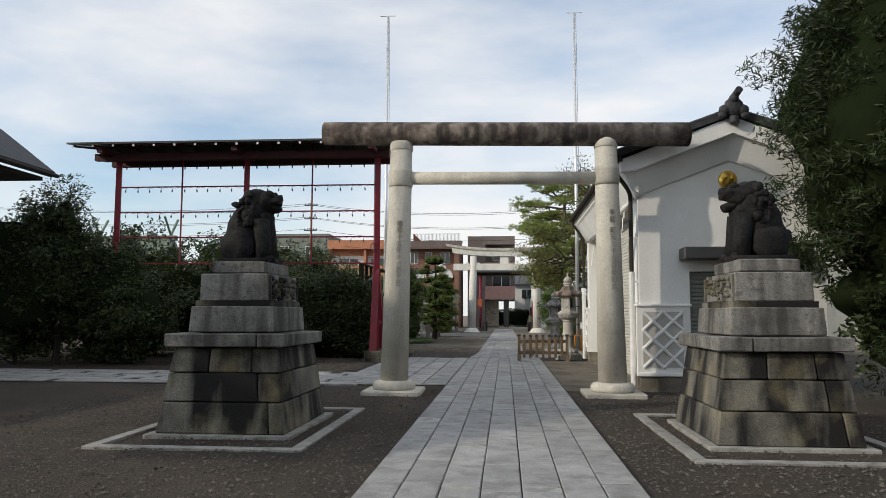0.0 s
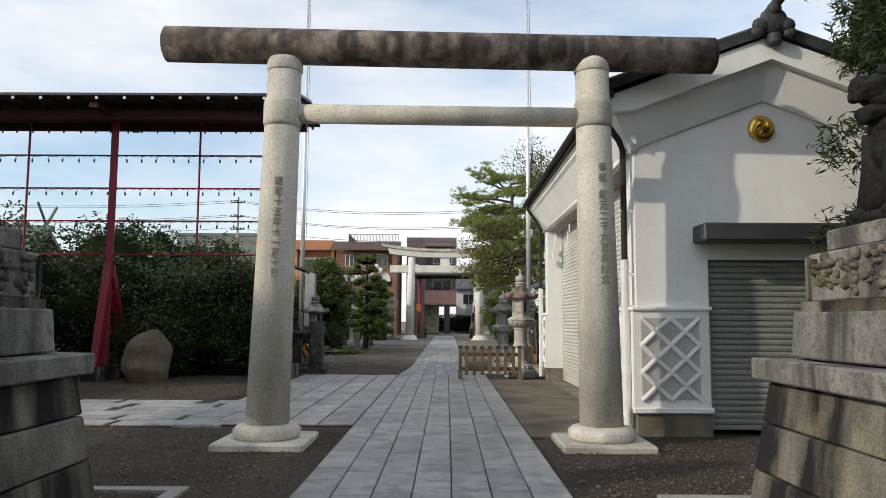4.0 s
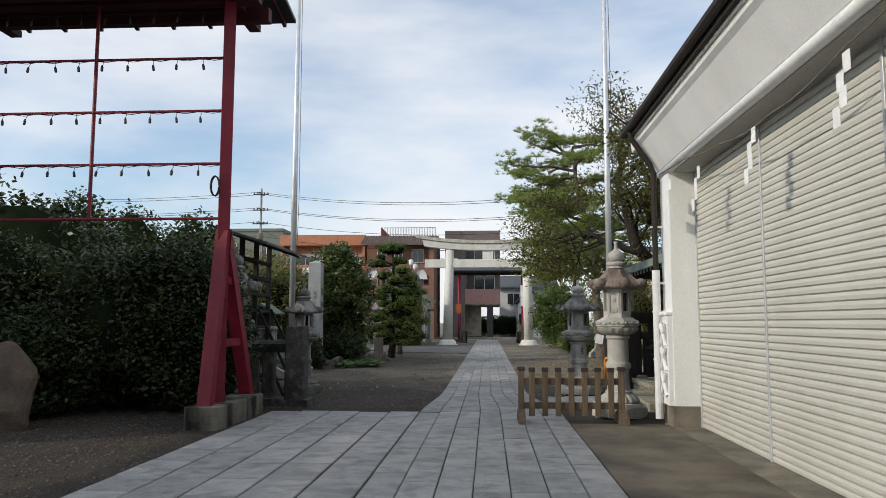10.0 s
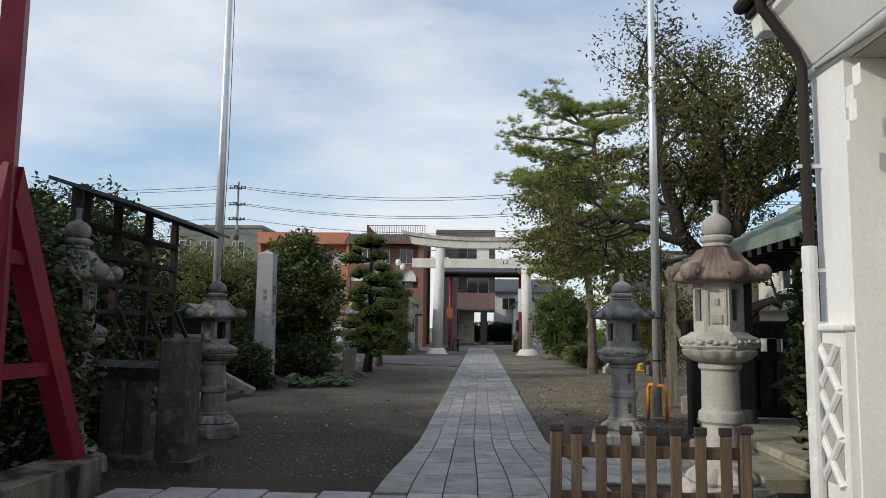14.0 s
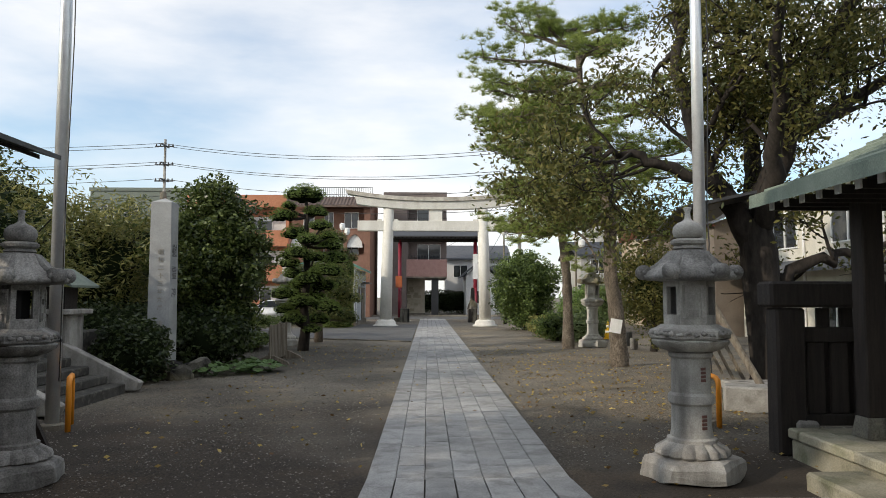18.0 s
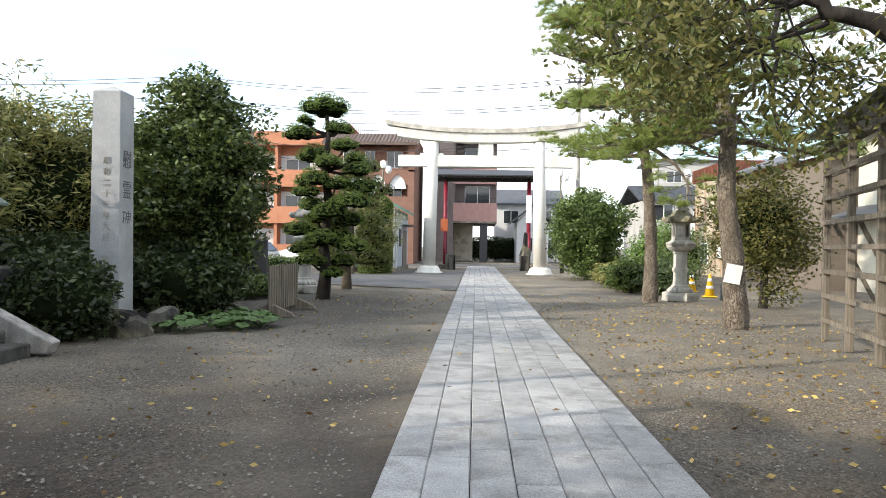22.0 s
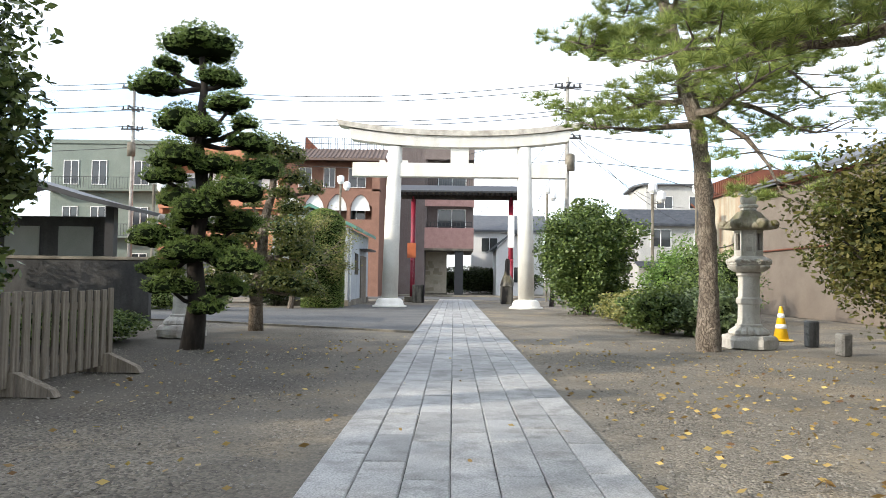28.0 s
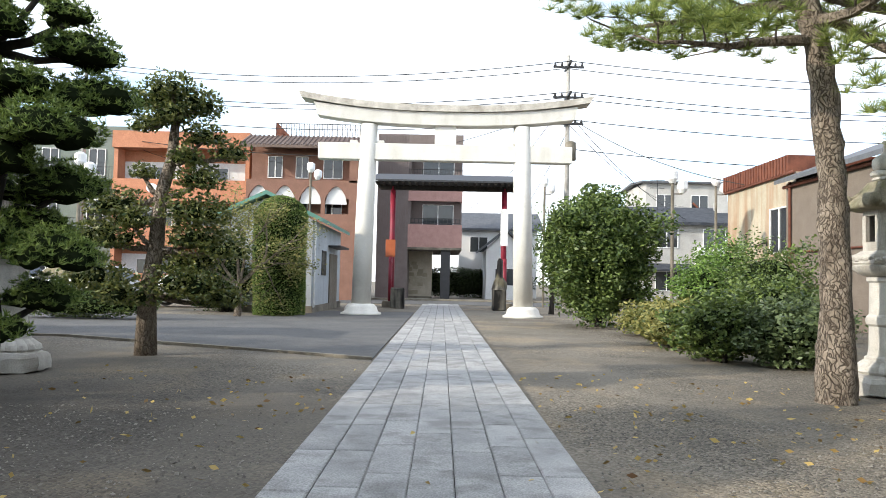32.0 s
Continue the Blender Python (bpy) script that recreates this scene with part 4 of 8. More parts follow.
def shide(x, y, z):
    """A zigzag paper streamer hung from the rope."""
    bm = bmesh.new()
    for k in range(4):
        dy = 0.075 * (k % 2)
        dx = 0.02 * k
        box(bm, x - dx - 0.004, x - dx, y - 0.06 + dy, y + 0.06 + dy, z - 0.16 - 0.14 * k, z - 0.0 - 0.14 * k)
    return tagged(part("paper_streamer", bm, PAPER), "white folded zigzag paper streamer hanging from a rope", "streamer", "paper streamers")


for y, z in ((17.6, 3.86), (19.4, 3.66), (21.4, 3.60), (23.4, 3.62), (24.9, 3.74)):
    shide(SX0 - 0.06, y, z)
bm = bmesh.new()
rope = []
for k in range(41):
    f = k / 40
    rope.append((SX0 - 0.05, 16.4 + 9.2 * f, 3.96 - 0.34 * math.sin(f * math.pi) ** 2 - 0.03 * abs(math.sin(f * math.pi * 6))))
tube(bm, rope, 0.009, 6)
tagged(part("straw_rope", bm, GREY_WOOD), "thin straw rope strung above the shutters", "rope")

# stone lanterns
def lantern(x, y, top, stone, cap, label, turn=0.0, writing=False, slim=1.0):
    """A shrine lantern of given height: footing, lotus base, ringed shaft, platform, fire box, roof with scrolls, finial."""
    t = thing("stone_lantern", label, "lantern", (x, y, 0), "stone lanterns", turn)
    k = top / 2.5
    def P(*rows):
        return [(r * k * slim, z * k) for r, z in rows]
    def petals(m, amp):
        return lambda a, z: 1 + amp * abs(math.cos(a * m / 2))
    def turned(name, rows, n, stone, squeeze=None):
        ob = part(name, lathe(bmesh.new(), P(*rows), n, squeeze=squeeze), stone, t, smooth=True)
        ob.data.set_sharp_from_angle(angle=0.6)
    bm = lathe(bmesh.new(), P((0.455, 0.0), (0.465, 0.06), (0.46, 0.14), (0.425, 0.185), (0.30, 0.20)), 6, turn=0.52)
    bmesh.ops.subdivide_edges(bm, edges=list(bm.edges), cuts=2, use_grid_fill=True)
    part("footing", rough_up(bm, 0.045, 5), stone, t, "rough-hewn stone footing")
    turned("lotus_base", ((0.29, 0.195), (0.315, 0.22), (0.30, 0.265), (0.25, 0.30), (0.215, 0.325)), 96, stone, petals(16, 0.10))
    turned("shaft", ((0.225, 0.325), (0.225, 0.355), (0.195, 0.37), (0.182, 0.45), (0.178, 0.655), (0.182, 0.66), (0.207, 0.68), (0.212, 0.715), (0.207, 0.75), (0.182, 0.77), (0.178, 0.775), (0.174, 1.085), (0.180, 1.09), (0.20, 1.105), (0.20, 1.14), (0.18, 1.15)), 40, stone)
    turned("lotus_platform", ((0.19, 1.15), (0.25, 1.17), (0.315, 1.215), (0.33, 1.25), (0.30, 1.262)), 84, stone, petals(14, 0.08))
    part("platform", lathe(bmesh.new(), P((0.345, 1.262), (0.37, 1.28), (0.37, 1.345), (0.345, 1.36), (0.30, 1.375), (0.26, 1.40)), 6, turn=0.52), stone, t)
    bm = bmesh.new()
    for a in range(30):
        an = a * math.pi / 15
        edge = math.cos(math.pi / 6) / math.cos((an - 0.52) % (math.pi / 3) - math.pi / 6)
        r = 0.365 * k * slim * edge
        bmesh.ops.create_icosphere(bm, subdivisions=1, radius=1, matrix=Matrix.Translation((r * math.cos(an), r * math.sin(an), (1.312 + 0.012 * (a % 2)) * k)) @ Matrix.Diagonal((0.034 * k, 0.034 * k, 0.024 * k, 1)))
    tagged(part("carved_scrolls", rough_up(bm, 0.012, 24), stone, t, smooth=True), kind="stuff")
    # hollow six-sided fire box
    fb = thing_part("fire_box", t)
    R, z0, z1 = 0.235 * k * slim, 1.40 * k, 1.80 * k
    for s in range(6):
        a0 = 0.52 + s * math.pi / 3
        p, q = Vector((R * math.cos(a0), R * math.sin(a0), 0)), Vector((R * math.cos(a0 + math.pi / 3), R * math.sin(a0 + math.pi / 3), 0))
        d, nrm = (q - p), ((p + q) / 2).normalized()
        def slab(u0, u1, h0, h1, o0=-0.05, o1=0.0):
            bm = bmesh.new()
            vs = [bm.verts.new(p + d * u + nrm * o + Vector((0, 0, h))) for o in (o0, o1) for u, h in ((u0, h0), (u1, h0), (u1, h1), (u0, h1))]
            for f in ((0, 1, 2, 3), (4, 5, 6, 7), (0, 1, 5, 4), (1, 2, 6, 5), (2, 3, 7, 6), (3, 0, 4, 7)):
                bm.faces.new([vs[i] for i in f])
            part("panel", bm, stone, fb)
        if s % 2 == 0:
            slab(0, 1, z0, z0 + 0.09 * k)
            slab(0, 1, z1 - 0.05 * k, z1)
            slab(0, 0.2, z0 + 0.09 * k, z1 - 0.05 * k)
            slab(0.8, 1, z0 + 0.09 * k, z1 - 0.05 * k)
        else:
            slab(0, 1, z0, z1)
            slab(0.10, 0.2, z0 + 0.06 * k, z1 - 0.04 * k, 0.0, 0.014)
            slab(0.8, 0.9, z0 + 0.06 * k, z1 - 0.04 * k, 0.0, 0.014)
            slab(0.2, 0.8, z1 - 0.07 * k, z1 - 0.04 * k, 0.0, 0.014)
            slab(0.3, 0.7, z0 + 0.07 * k, z0 + 0.14 * k, 0.0, 0.02)
            slab(0.42, 0.58, z0 + 0.22 * k, z0 + 0.27 * k, 0.0, 0.02)
    # black core drawn for the darkness inside the hollow box
    part("fire_hole_back", lathe(bmesh.new(), [(0.10 * k, z0), (0.10 * k, z1)], 6), BLACK, fb)
    # roof: six ribs, upturned scrolls
    roof = part("roof", lathe(bmesh.new(), P((0.24, 1.80), (0.36, 1.81), (0.40, 1.825), (0.405, 1.855), (0.37, 1.895), (0.30, 1.935), (0.245, 1.985), (0.205, 2.045), (0.17, 2.085), (0.12, 2.10)), 144, turn=0.0, squeeze=lambda a, z: (1 + 0.06 * math.cos(6 * a - 3.1)) * (1 + 0.018 * math.cos(36 * a))), cap, t, "stained stone roof with curled corners", smooth=True)
    for s in range(6):
        a0 = 0.52 + s * math.pi / 3
        bm = bmesh.new()
        c, sn = math.cos(a0), math.sin(a0)
        pts = []
        for j in range(6):
            r = (0.165 + 0.045 * j) * k * slim
            z = (2.075 - 0.062 * j + 0.0046 * j * j + (0.02 if j == 5 else 0)) * k
            pts.append((r * c, r * sn, z))
        tube(bm, pts, [0.024 * k, 0.028 * k, 0.032 * k, 0.036 * k, 0.042 * k, 0.048 * k], 8)
        part("roof_rib", bm, cap, roof, smooth=True)
        bm = bmesh.new()
        m = Matrix.Translation((0.415 * k * slim * c, 0.415 * k * slim * sn, 1.885 * k)) @ Matrix.Rotation(a0, 4, "Z") @ Matrix.Rotation(math.pi / 2, 4, "X")
        bmesh.ops.create_cone(bm, cap_ends=True, segments=18, radius1=0.072 * k, radius2=0.072 * k, depth=0.13 * k, matrix=m)
        bmesh.ops.create_cone(bm, cap_ends=True, segments=14, radius1=0.036 * k, radius2=0.036 * k, depth=0.16 * k, matrix=m)
        bmesh.ops.bevel(bm, geom=list(bm.edges), offset=0.012 * k, segments=2, affect="EDGES")
        part("scroll", rough_up(bm, 0.006, 9), cap, roof, smooth=True)
    turned("finial_collar", ((0.11, 2.095), (0.135, 2.11), (0.12, 2.135), (0.15, 2.155), (0.155, 2.18), (0.13, 2.2), (0.10, 2.205)), 48, stone, petals(12, 0.06))
    part("finial", lathe(bmesh.new(), P((0.09, 2.2), (0.13, 2.225), (0.142, 2.27), (0.132, 2.32), (0.09, 2.355), (0.045, 2.375), (0.028, 2.40), (0.026, 2.46), (0.04, 2.495), (0.03, 2.5)), 28), stone, t, smooth=True)
    if writing:
        for j in range(4):
            part("inscription", B(-0.03 * k, 0.02 * k, -0.178 * k - 0.003, -0.165 * k, (0.88 - 0.0 * j + 0.035 * j) * k, (0.905 + 0.035 * j) * k), INK_RED, t, "worn red carved writing")
            part("inscription", B(-0.03 * k, 0.02 * k, -0.186 * k - 0.003, -0.165 * k, (0.45 + 0.035 * j) * k, (0.475 + 0.035 * j) * k), INK_RED, t, "worn red carved writing")
    return t


def thing_part(name, parent):
    e = new(name)
    e.parent = parent
    e.empty_display_size = 0.1
    return e


lantern(2.47, 26.75, 3.0, LANTERN_L, LANTERN_CAP, "tall pale granite lantern with brown-stained roof beside the storehouse", 8, slim=0.84)
lantern(2.28, 30.75, 2.55, LANTERN_D, LANTERN_TOP, "grey granite lantern with red carved writing beside the flagpole", 20, True)
# dark cap granite on the whole of these two stands in for their shade
lantern(-4.55, 27.5, 3.02, LANTERN_TOP, LANTERN_TOP, "tall grey granite lantern half hidden by shrubs", 5, slim=0.84)
lantern(-4.0, 30.6, 2.48, LANTERN_TOP, LANTERN_TOP, "grey granite lantern in deep shade beside the flagpole", 14)
lantern(5.38, 48.8, 2.95, LANTERN_L, MOSS_TOP, "pale granite lantern with mossy dark roof behind the pine", 10, slim=0.88)
lantern(-5.12, 49.35, 2.95, LANTERN_L, LANTERN_D, "pale granite lantern standing behind the pruned pine", 10, slim=0.88)


# flagpoles
def flagpole(x, y):
    t = thing("flagpole", "tall polished steel flagpole with a halyard, tied to an orange guard", "flagpole", (x, y, 0), "pair of flagpoles")
    part("base", lathe(bmesh.new(), [(0.16, -0.02), (0.16, 0.05), (0.1, 0.07)], 20), CONCRETE, t)
    bm = bmesh.new()
    tube(bm, [(0, 0, 0), (0, 0, 6), (0, 0, 15.2)], [0.085, 0.075, 0.045], 20)
    part("pole", bm, STEEL, t, smooth=True)
    bm = bmesh.new()
    tube(bm, [(-0.35, 0, 15.2), (0.35, 0, 15.2)], 0.02, 8)
    part("yard", bm, STEEL, t)
    bm = bmesh.new()
    tube(bm, [(0.09, -0.03, 0.6 + 0.45 * k) if k % 2 else (0.1, -0.06, 0.6 + 0.45 * k) for k in range(6)] + [(0.14, -0.05, 5.0), (0.12, -0.03, 9.0), (0.08, 0, 15.15)], 0.008, 6)
    part("halyard", bm, BLACK, t)
    for z in (1.1, 1.9):
        part("band", lathe(bmesh.new(), [(0.087, z), (0.095, z), (0.095, z + 0.03), (0.087, z + 0.03)], 16), BLACK, t)
    return t


flagpole(-5.02, 33.35)
flagpole(3.46, 33.6)


def guard(x, y, turn):
    t = thing("guard_rail", "orange bent steel tube guard rail", "guard rail", (x, y, 0), "orange guard rails", turn)
    bm = bmesh.new()
    pts = [(0, 0, 0), (0, 0, 0.55)] + [(0.1 - 0.1 * math.cos(a), 0, 0.55 + 0.1 * math.sin(a)) for a in (0.5, 1.0, 1.57)] + [(0.5, 0, 0.65)] + [(0.5 + 0.1 * math.sin(a), 0, 0.55 + 0.1 * math.cos(a)) for a in (0.5, 1.0, 1.57)] + [(0.6, 0, 0)]
    tube(bm, pts, 0.035, 10)
    part("rail", bm, ORANGE_TUBE, t, smooth=True)
    return t


guard(-4.7, 33.1, 112)
guard(3.55, 33.3, 110)


# low pale stone blocks under the cherry
for x, y, w, d, h, a in ((4.62, 34.85, 0.36, 0.3, 0.36, -20), (5.25, 34.5, 0.32, 0.28, 0.4, -22), (5.9, 34.25, 0.34, 0.28, 0.42, -18), (3.85, 31.75, 0.13, 0.13, 0.36, 8)):
    ob = part("stone_block", rough_up(B(-w, w, -d, d, -0.03, h, bevel=0.03), 0.02, 4, x), KERB_STONE)
    ob.matrix_basis = pose(x, y, 0, 0, 0, a)
    tagged(ob, "low rough pale stone block beside the cherry", "stone", "stone blocks")
ob = part("tree_prop", tube(bmesh.new(), [(4.35, 36.3, 2.1), (5.15, 35.2, 0.0)], 0.06, 8), GREY_WOOD)
tagged(ob, "slanting timber prop under the cherry", "prop")


# low wooden barrier with capped posts
def barrier(x0, x1, y, h):
    t = thing("wooden_barrier", "low weathered wooden picket barrier with dark capped posts", "fence", (x0, y, 0))
    w = x1 - x0
    for x in (0.04, w - 0.04):
        part("post", B(x - 0.045, x + 0.045, -0.045, 0.045, 0, h, bevel=0.006), BROWN_WOOD, t)
        bm = bmesh.new()
        prism(bm, [(-0.42, 0.0), (0.42, 0.0), (0.36, 0.10), (0.08, 0.22), (-0.08, 0.22), (-0.36, 0.10)], "x", x - 0.055, x + 0.055)
        part("foot", bm, BROWN_WOOD, t)
        part("cap", B(x - 0.06, x + 0.06, -0.06, 0.06, h, h + 0.06, bevel=0.008), CAP_DARK, t)
    for z in (0.28, 0.66):
        part("rail", B(0.085, w - 0.085, -0.025, 0.025, z - 0.05, z + 0.05, bevel=0.005), BROWN_WOOD, t)
    n = 7
    for k in range(n):
        x = w * (k + 1) / (n + 1)
        part("picket", B(x - 0.045, x + 0.045, -0.06, -0.026, 0.12, h - 0.02, bevel=0.005), BROWN_WOOD, t)
        part("cap", B(x - 0.052, x + 0.052, -0.066, -0.02, h - 0.02, h + 0.05, bevel=0.006), CAP_DARK, t)
    return t


barrier(0.72, 2.38, 25.75, 0.83)


# red steel frame hung with bulbs
def light_frame():
    t = thing("light_frame", "long red steel frame with a black roof, strung with small bulbs", "frame", (0, 25.3, 0))
    xs = [-13.15, -8.55, -4.0]
    for x in xs:
        bm = bmesh.new()
        tube(bm, [(x, 0, 0.34), (x, 0, 6.9)], 0.13, 4)
        part("post", bm, RED, t)
        for s in (-1, 1):
            bm = bmesh.new()
            prism(bm, [(0.42 + s * 0.85, 0.34), (0.42 + s * 1.05, 0.34), (s * 0.10 + 0.02, 3.05), (s * 0.03 + 0.02, 2.7)], "x", x - 0.10, x + 0.10)
            part("brace", bm, RED, t)
        for z in (1.2, 2.2):
            hw = 0.95 * (3.0 - z) / 2.7
            part("brace_tie", B(x - 0.06, x + 0.06, 0.2 - hw, 0.25 + hw, z, z + 0.12), RED, t)
        part("footing", B(x - 0.26, x + 0.26, -0.7, 1.5, -0.05, 0.34, bevel=0.015), OLD_STONE, t)
    zs = [3.25, 4.15, 5.03, 5.92, 6.72]
    for z in zs[:4]:
        bm = bmesh.new()
        tube(bm, [(xs[0], 0, z), (xs[2], 0, z)], 0.022, 6)
        part("rail", bm, RED, t)
    for x in (-10.85, -6.25):
        bm = bmesh.new()
        tube(bm, [(x, 0, 3.25), (x, 0, 6.9)], 0.03, 6)
        part("upright", bm, RED, t)
    # bulbs on short leads
    bulb = bmesh.new()
    lathe(bulb, [(0.012, -0.10), (0.022, -0.13), (0.022, -0.19), (0.012, -0.20)], 8)
    tube(bulb, [(0, 0, 0), (0.02, 0, -0.05), (0, 0, -0.11)], 0.005, 5)
    first = part("bulb", bulb, DARK_METAL, t)
    first.matrix_basis = pose(xs[0] + 0.3, -0.02, zs[0])
    for z in zs[1:]:
        x = xs[0] + 0.3
        while x < xs[2]:
            ob = new("bulb", first.data)
            ob.parent = t
            ob.matrix_basis = pose(x, -0.02, z, 0, rng.uniform(-12, 12), rng.uniform(0, 90))
            x += 0.42
        bm = bmesh.new()
        n = 40
        tube(bm, [(xs[0] + (xs[2] - xs[0]) * k / n, -0.03, z - 0.02 - 0.03 * (k % 2)) for k in range(n + 1)], 0.006, 5)
        part("cable", bm, BLACK, t)
    # roof: beams, rafters, dark sheet
    for y in (-0.55, 0.55):
        part("beam", B(-13.7, -3.5, y - 0.09, y + 0.09, 6.74, 6.98), DARK_RED, t)
    part("beam", B(-13.7, -3.5, -0.1, 0.1, 6.84, 7.06), DARK_RED, t)
    for x in xs:
        part("cross_beam", B(x - 0.1, x + 0.1, -1.3, 1.3, 6.88, 7.0), DARK_RED, t)
    bm = bmesh.new()
    prism(bm, [(-1.5, 7.12), (0, 7.38), (1.5, 7.12), (1.5, 7.18), (0, 7.46), (-1.5, 7.18)], "x", -14.2, -3.3)
    part("roof", bm, DARK_METAL, t, "thin dark metal roof sheet")
    x = -14.0
    while x < -3.3:
        for s in (-1, 1):
            bm = bmesh.new()
            prism(bm, [(s * 0.1, 7.26), (s * 1.46, 7.03), (s * 1.46, 7.1), (s * 0.1, 7.33)], "x", x - 0.03, x + 0.03)
            part("rafter", bm, DARK_RED, t)
            part("rafter_end", B(x - 0.032, x + 0.032, s * 1.46 - 0.01, s * 1.46 + 0.01, 7.03, 7.1), WHITE_PAINT, t, "white painted rafter end")
        x += 0.7
    bm = bmesh.new()
    for k in range(5):
        pts = [(-4.1 + 0.07 * math.cos(a), -0.15 - 0.01 * k, 3.75 + 0.16 * math.sin(a)) for a in np.linspace(0, 6.2, 14)]
        tube(bm, pts, 0.012, 5)
    part("cable_coil", bm, BLACK, t)
    return t


light_frame()


# carved name pillar
def stele(x, y, turn=0.0):
    t = thing("stone_pillar", "tall square granite pillar with carved black characters", "pillar", (x, y, 0), turn=turn)
    for k, (rx, ry, r, h) in enumerate(((0.35, -0.3, 0.42, 0.34), (0.62, 0.25, 0.36, 0.33), (-0.3, -0.35, 0.45, 0.36), (-0.1, 0.3, 0.5, 0.3), (0.1, -0.05, 0.45, 0.28))):
        bm = bmesh.new()
        bmesh.ops.create_icosphere(bm, subdivisions=3, radius=1, matrix=Matrix.Translation((rx, ry, 0.02)) @ Matrix.Diagonal((r, r * 0.8, h, 1)))
        part("rock", rough_up(rough_up(bm, 0.16, 3.1, k), 0.05, 9.0), OLD_STONE, t)
    bm = bmesh.new()
    w0, w1 = 0.235, 0.215
    lathe(bm, [(w0 * 1.414, 0.2), (w1 * 1.414, 3.66), (0.02, 3.76)], 4, turn=math.pi / 4)
    bmesh.ops.bevel(bm, geom=list(bm.edges), offset=0.008, segments=1, affect="EDGES")
    part("shaft", bm, PILLAR_STONE, t)
    for k, ch in enumerate("慰霊碑"):
        letters(ch, 0.30, INK_BLACK, t, pose(0.2225, 0.0, 2.62 - k * 0.46, 90, 0, 90), "carved_character", 0.004)
    for k, ch in enumerate("昭和二十三年九月　建之"):
        letters(ch, 0.12, CUT_SHADOW, t, pose(0.02, -0.2285, 2.60 - k * 0.165, 90, 0, 0), depth=0.004) if ch != "　" else None
    return t


PILLAR_STONE = material("pillar_granite", (0.30, 0.31, 0.31), (0.40, 0.405, 0.40), scale=2, rough=0.85, bump=0.25, fine=90, spots=((0.27, 0.27, 0.26), 0.5, 3.0))
stele(-5.81, 39.4)


# grey picket fence
def picket_panel(x, y0, y1, h):
    t = thing("picket_fence", "grey weathered upright board fence on splayed feet", "fence", (x, y0, 0))
    L = y1 - y0
    for z in (0.25, h - 0.18):
        part("rail", B(-0.06, -0.025, 0, L, z - 0.04, z + 0.04), GREY_WOOD, t)
    n = int(L / 0.17)
    for k in range(n + 1):
        y = L * k / n
        part("board", B(-0.025, 0.005, y - 0.055, y + 0.055, 0.08, h + rng.uniform(-0.015, 0.015), bevel=0.006), GREY_WOOD, t)
    for y in (0.12, L - 0.12):
        bm = bmesh.new()
        prism(bm, [(-0.5, 0), (0.45, 0), (0.4, 0.07), (0.06, 0.22), (-0.1, 0.22), (-0.45, 0.07)], "y", y - 0.06, y + 0.06)
        part("foot", bm, GREY_WOOD, t)
    return t


picket_panel(-4.1, 42.1, 44.2, 0.98)


# traffic cone and small marker stones
def cone(x, y):
    t = thing("traffic_cone", "yellow plastic traffic cone with white bands", "cone", (x, y, 0))
    part("base", B(-0.19, 0.19, -0.19, 0.19, 0, 0.035, bevel=0.02), YELLOW, t)
    part("body", lathe(bmesh.new(), [(0.15, 0.035), (0.035, 0.68), (0.03, 0.70)], 28), YELLOW, t, smooth=True)
    for z in (0.25, 0.47):
        r = lambda q: 0.15 - (q - 0.035) * 0.115 / 0.645 + 0.003
        part("band", lathe(bmesh.new(), [(r(z), z), (r(z + 0.09), z + 0.09)], 28), WHITE_PAINT, t, smooth=True)
    return t


cone(6.75, 50.6)
cone(7.0, 53.3)
for k, (x, y, h) in enumerate(((6.75, 49.3, 0.48), (6.45, 47.6, 0.36))):
    bm = B(-0.11, 0.11, -0.1, 0.1, -0.02, h, bevel=0.03)
    ob = part("marker_stone", rough_up(bm, 0.015, 5), PED_STONE)
    ob.matrix_basis = pose(x, y, 0, 0, 0, 20 * k)
    tagged(ob, "small weathered upright stone marker post", "stone", "marker stones")
bm = bmesh.new()
bmesh.ops.create_icosphere(bm, subdivisions=3, radius=1, matrix=Matrix.Translation((-7.1, 24.5, 0.5)) @ Matrix.Diagonal((0.66, 0.26, 0.82, 1)))
tagged(part("boulder", rough_up(bm, 0.14, 1.8), BOULDER), "flat upright brown boulder before the shrubs", "boulder")

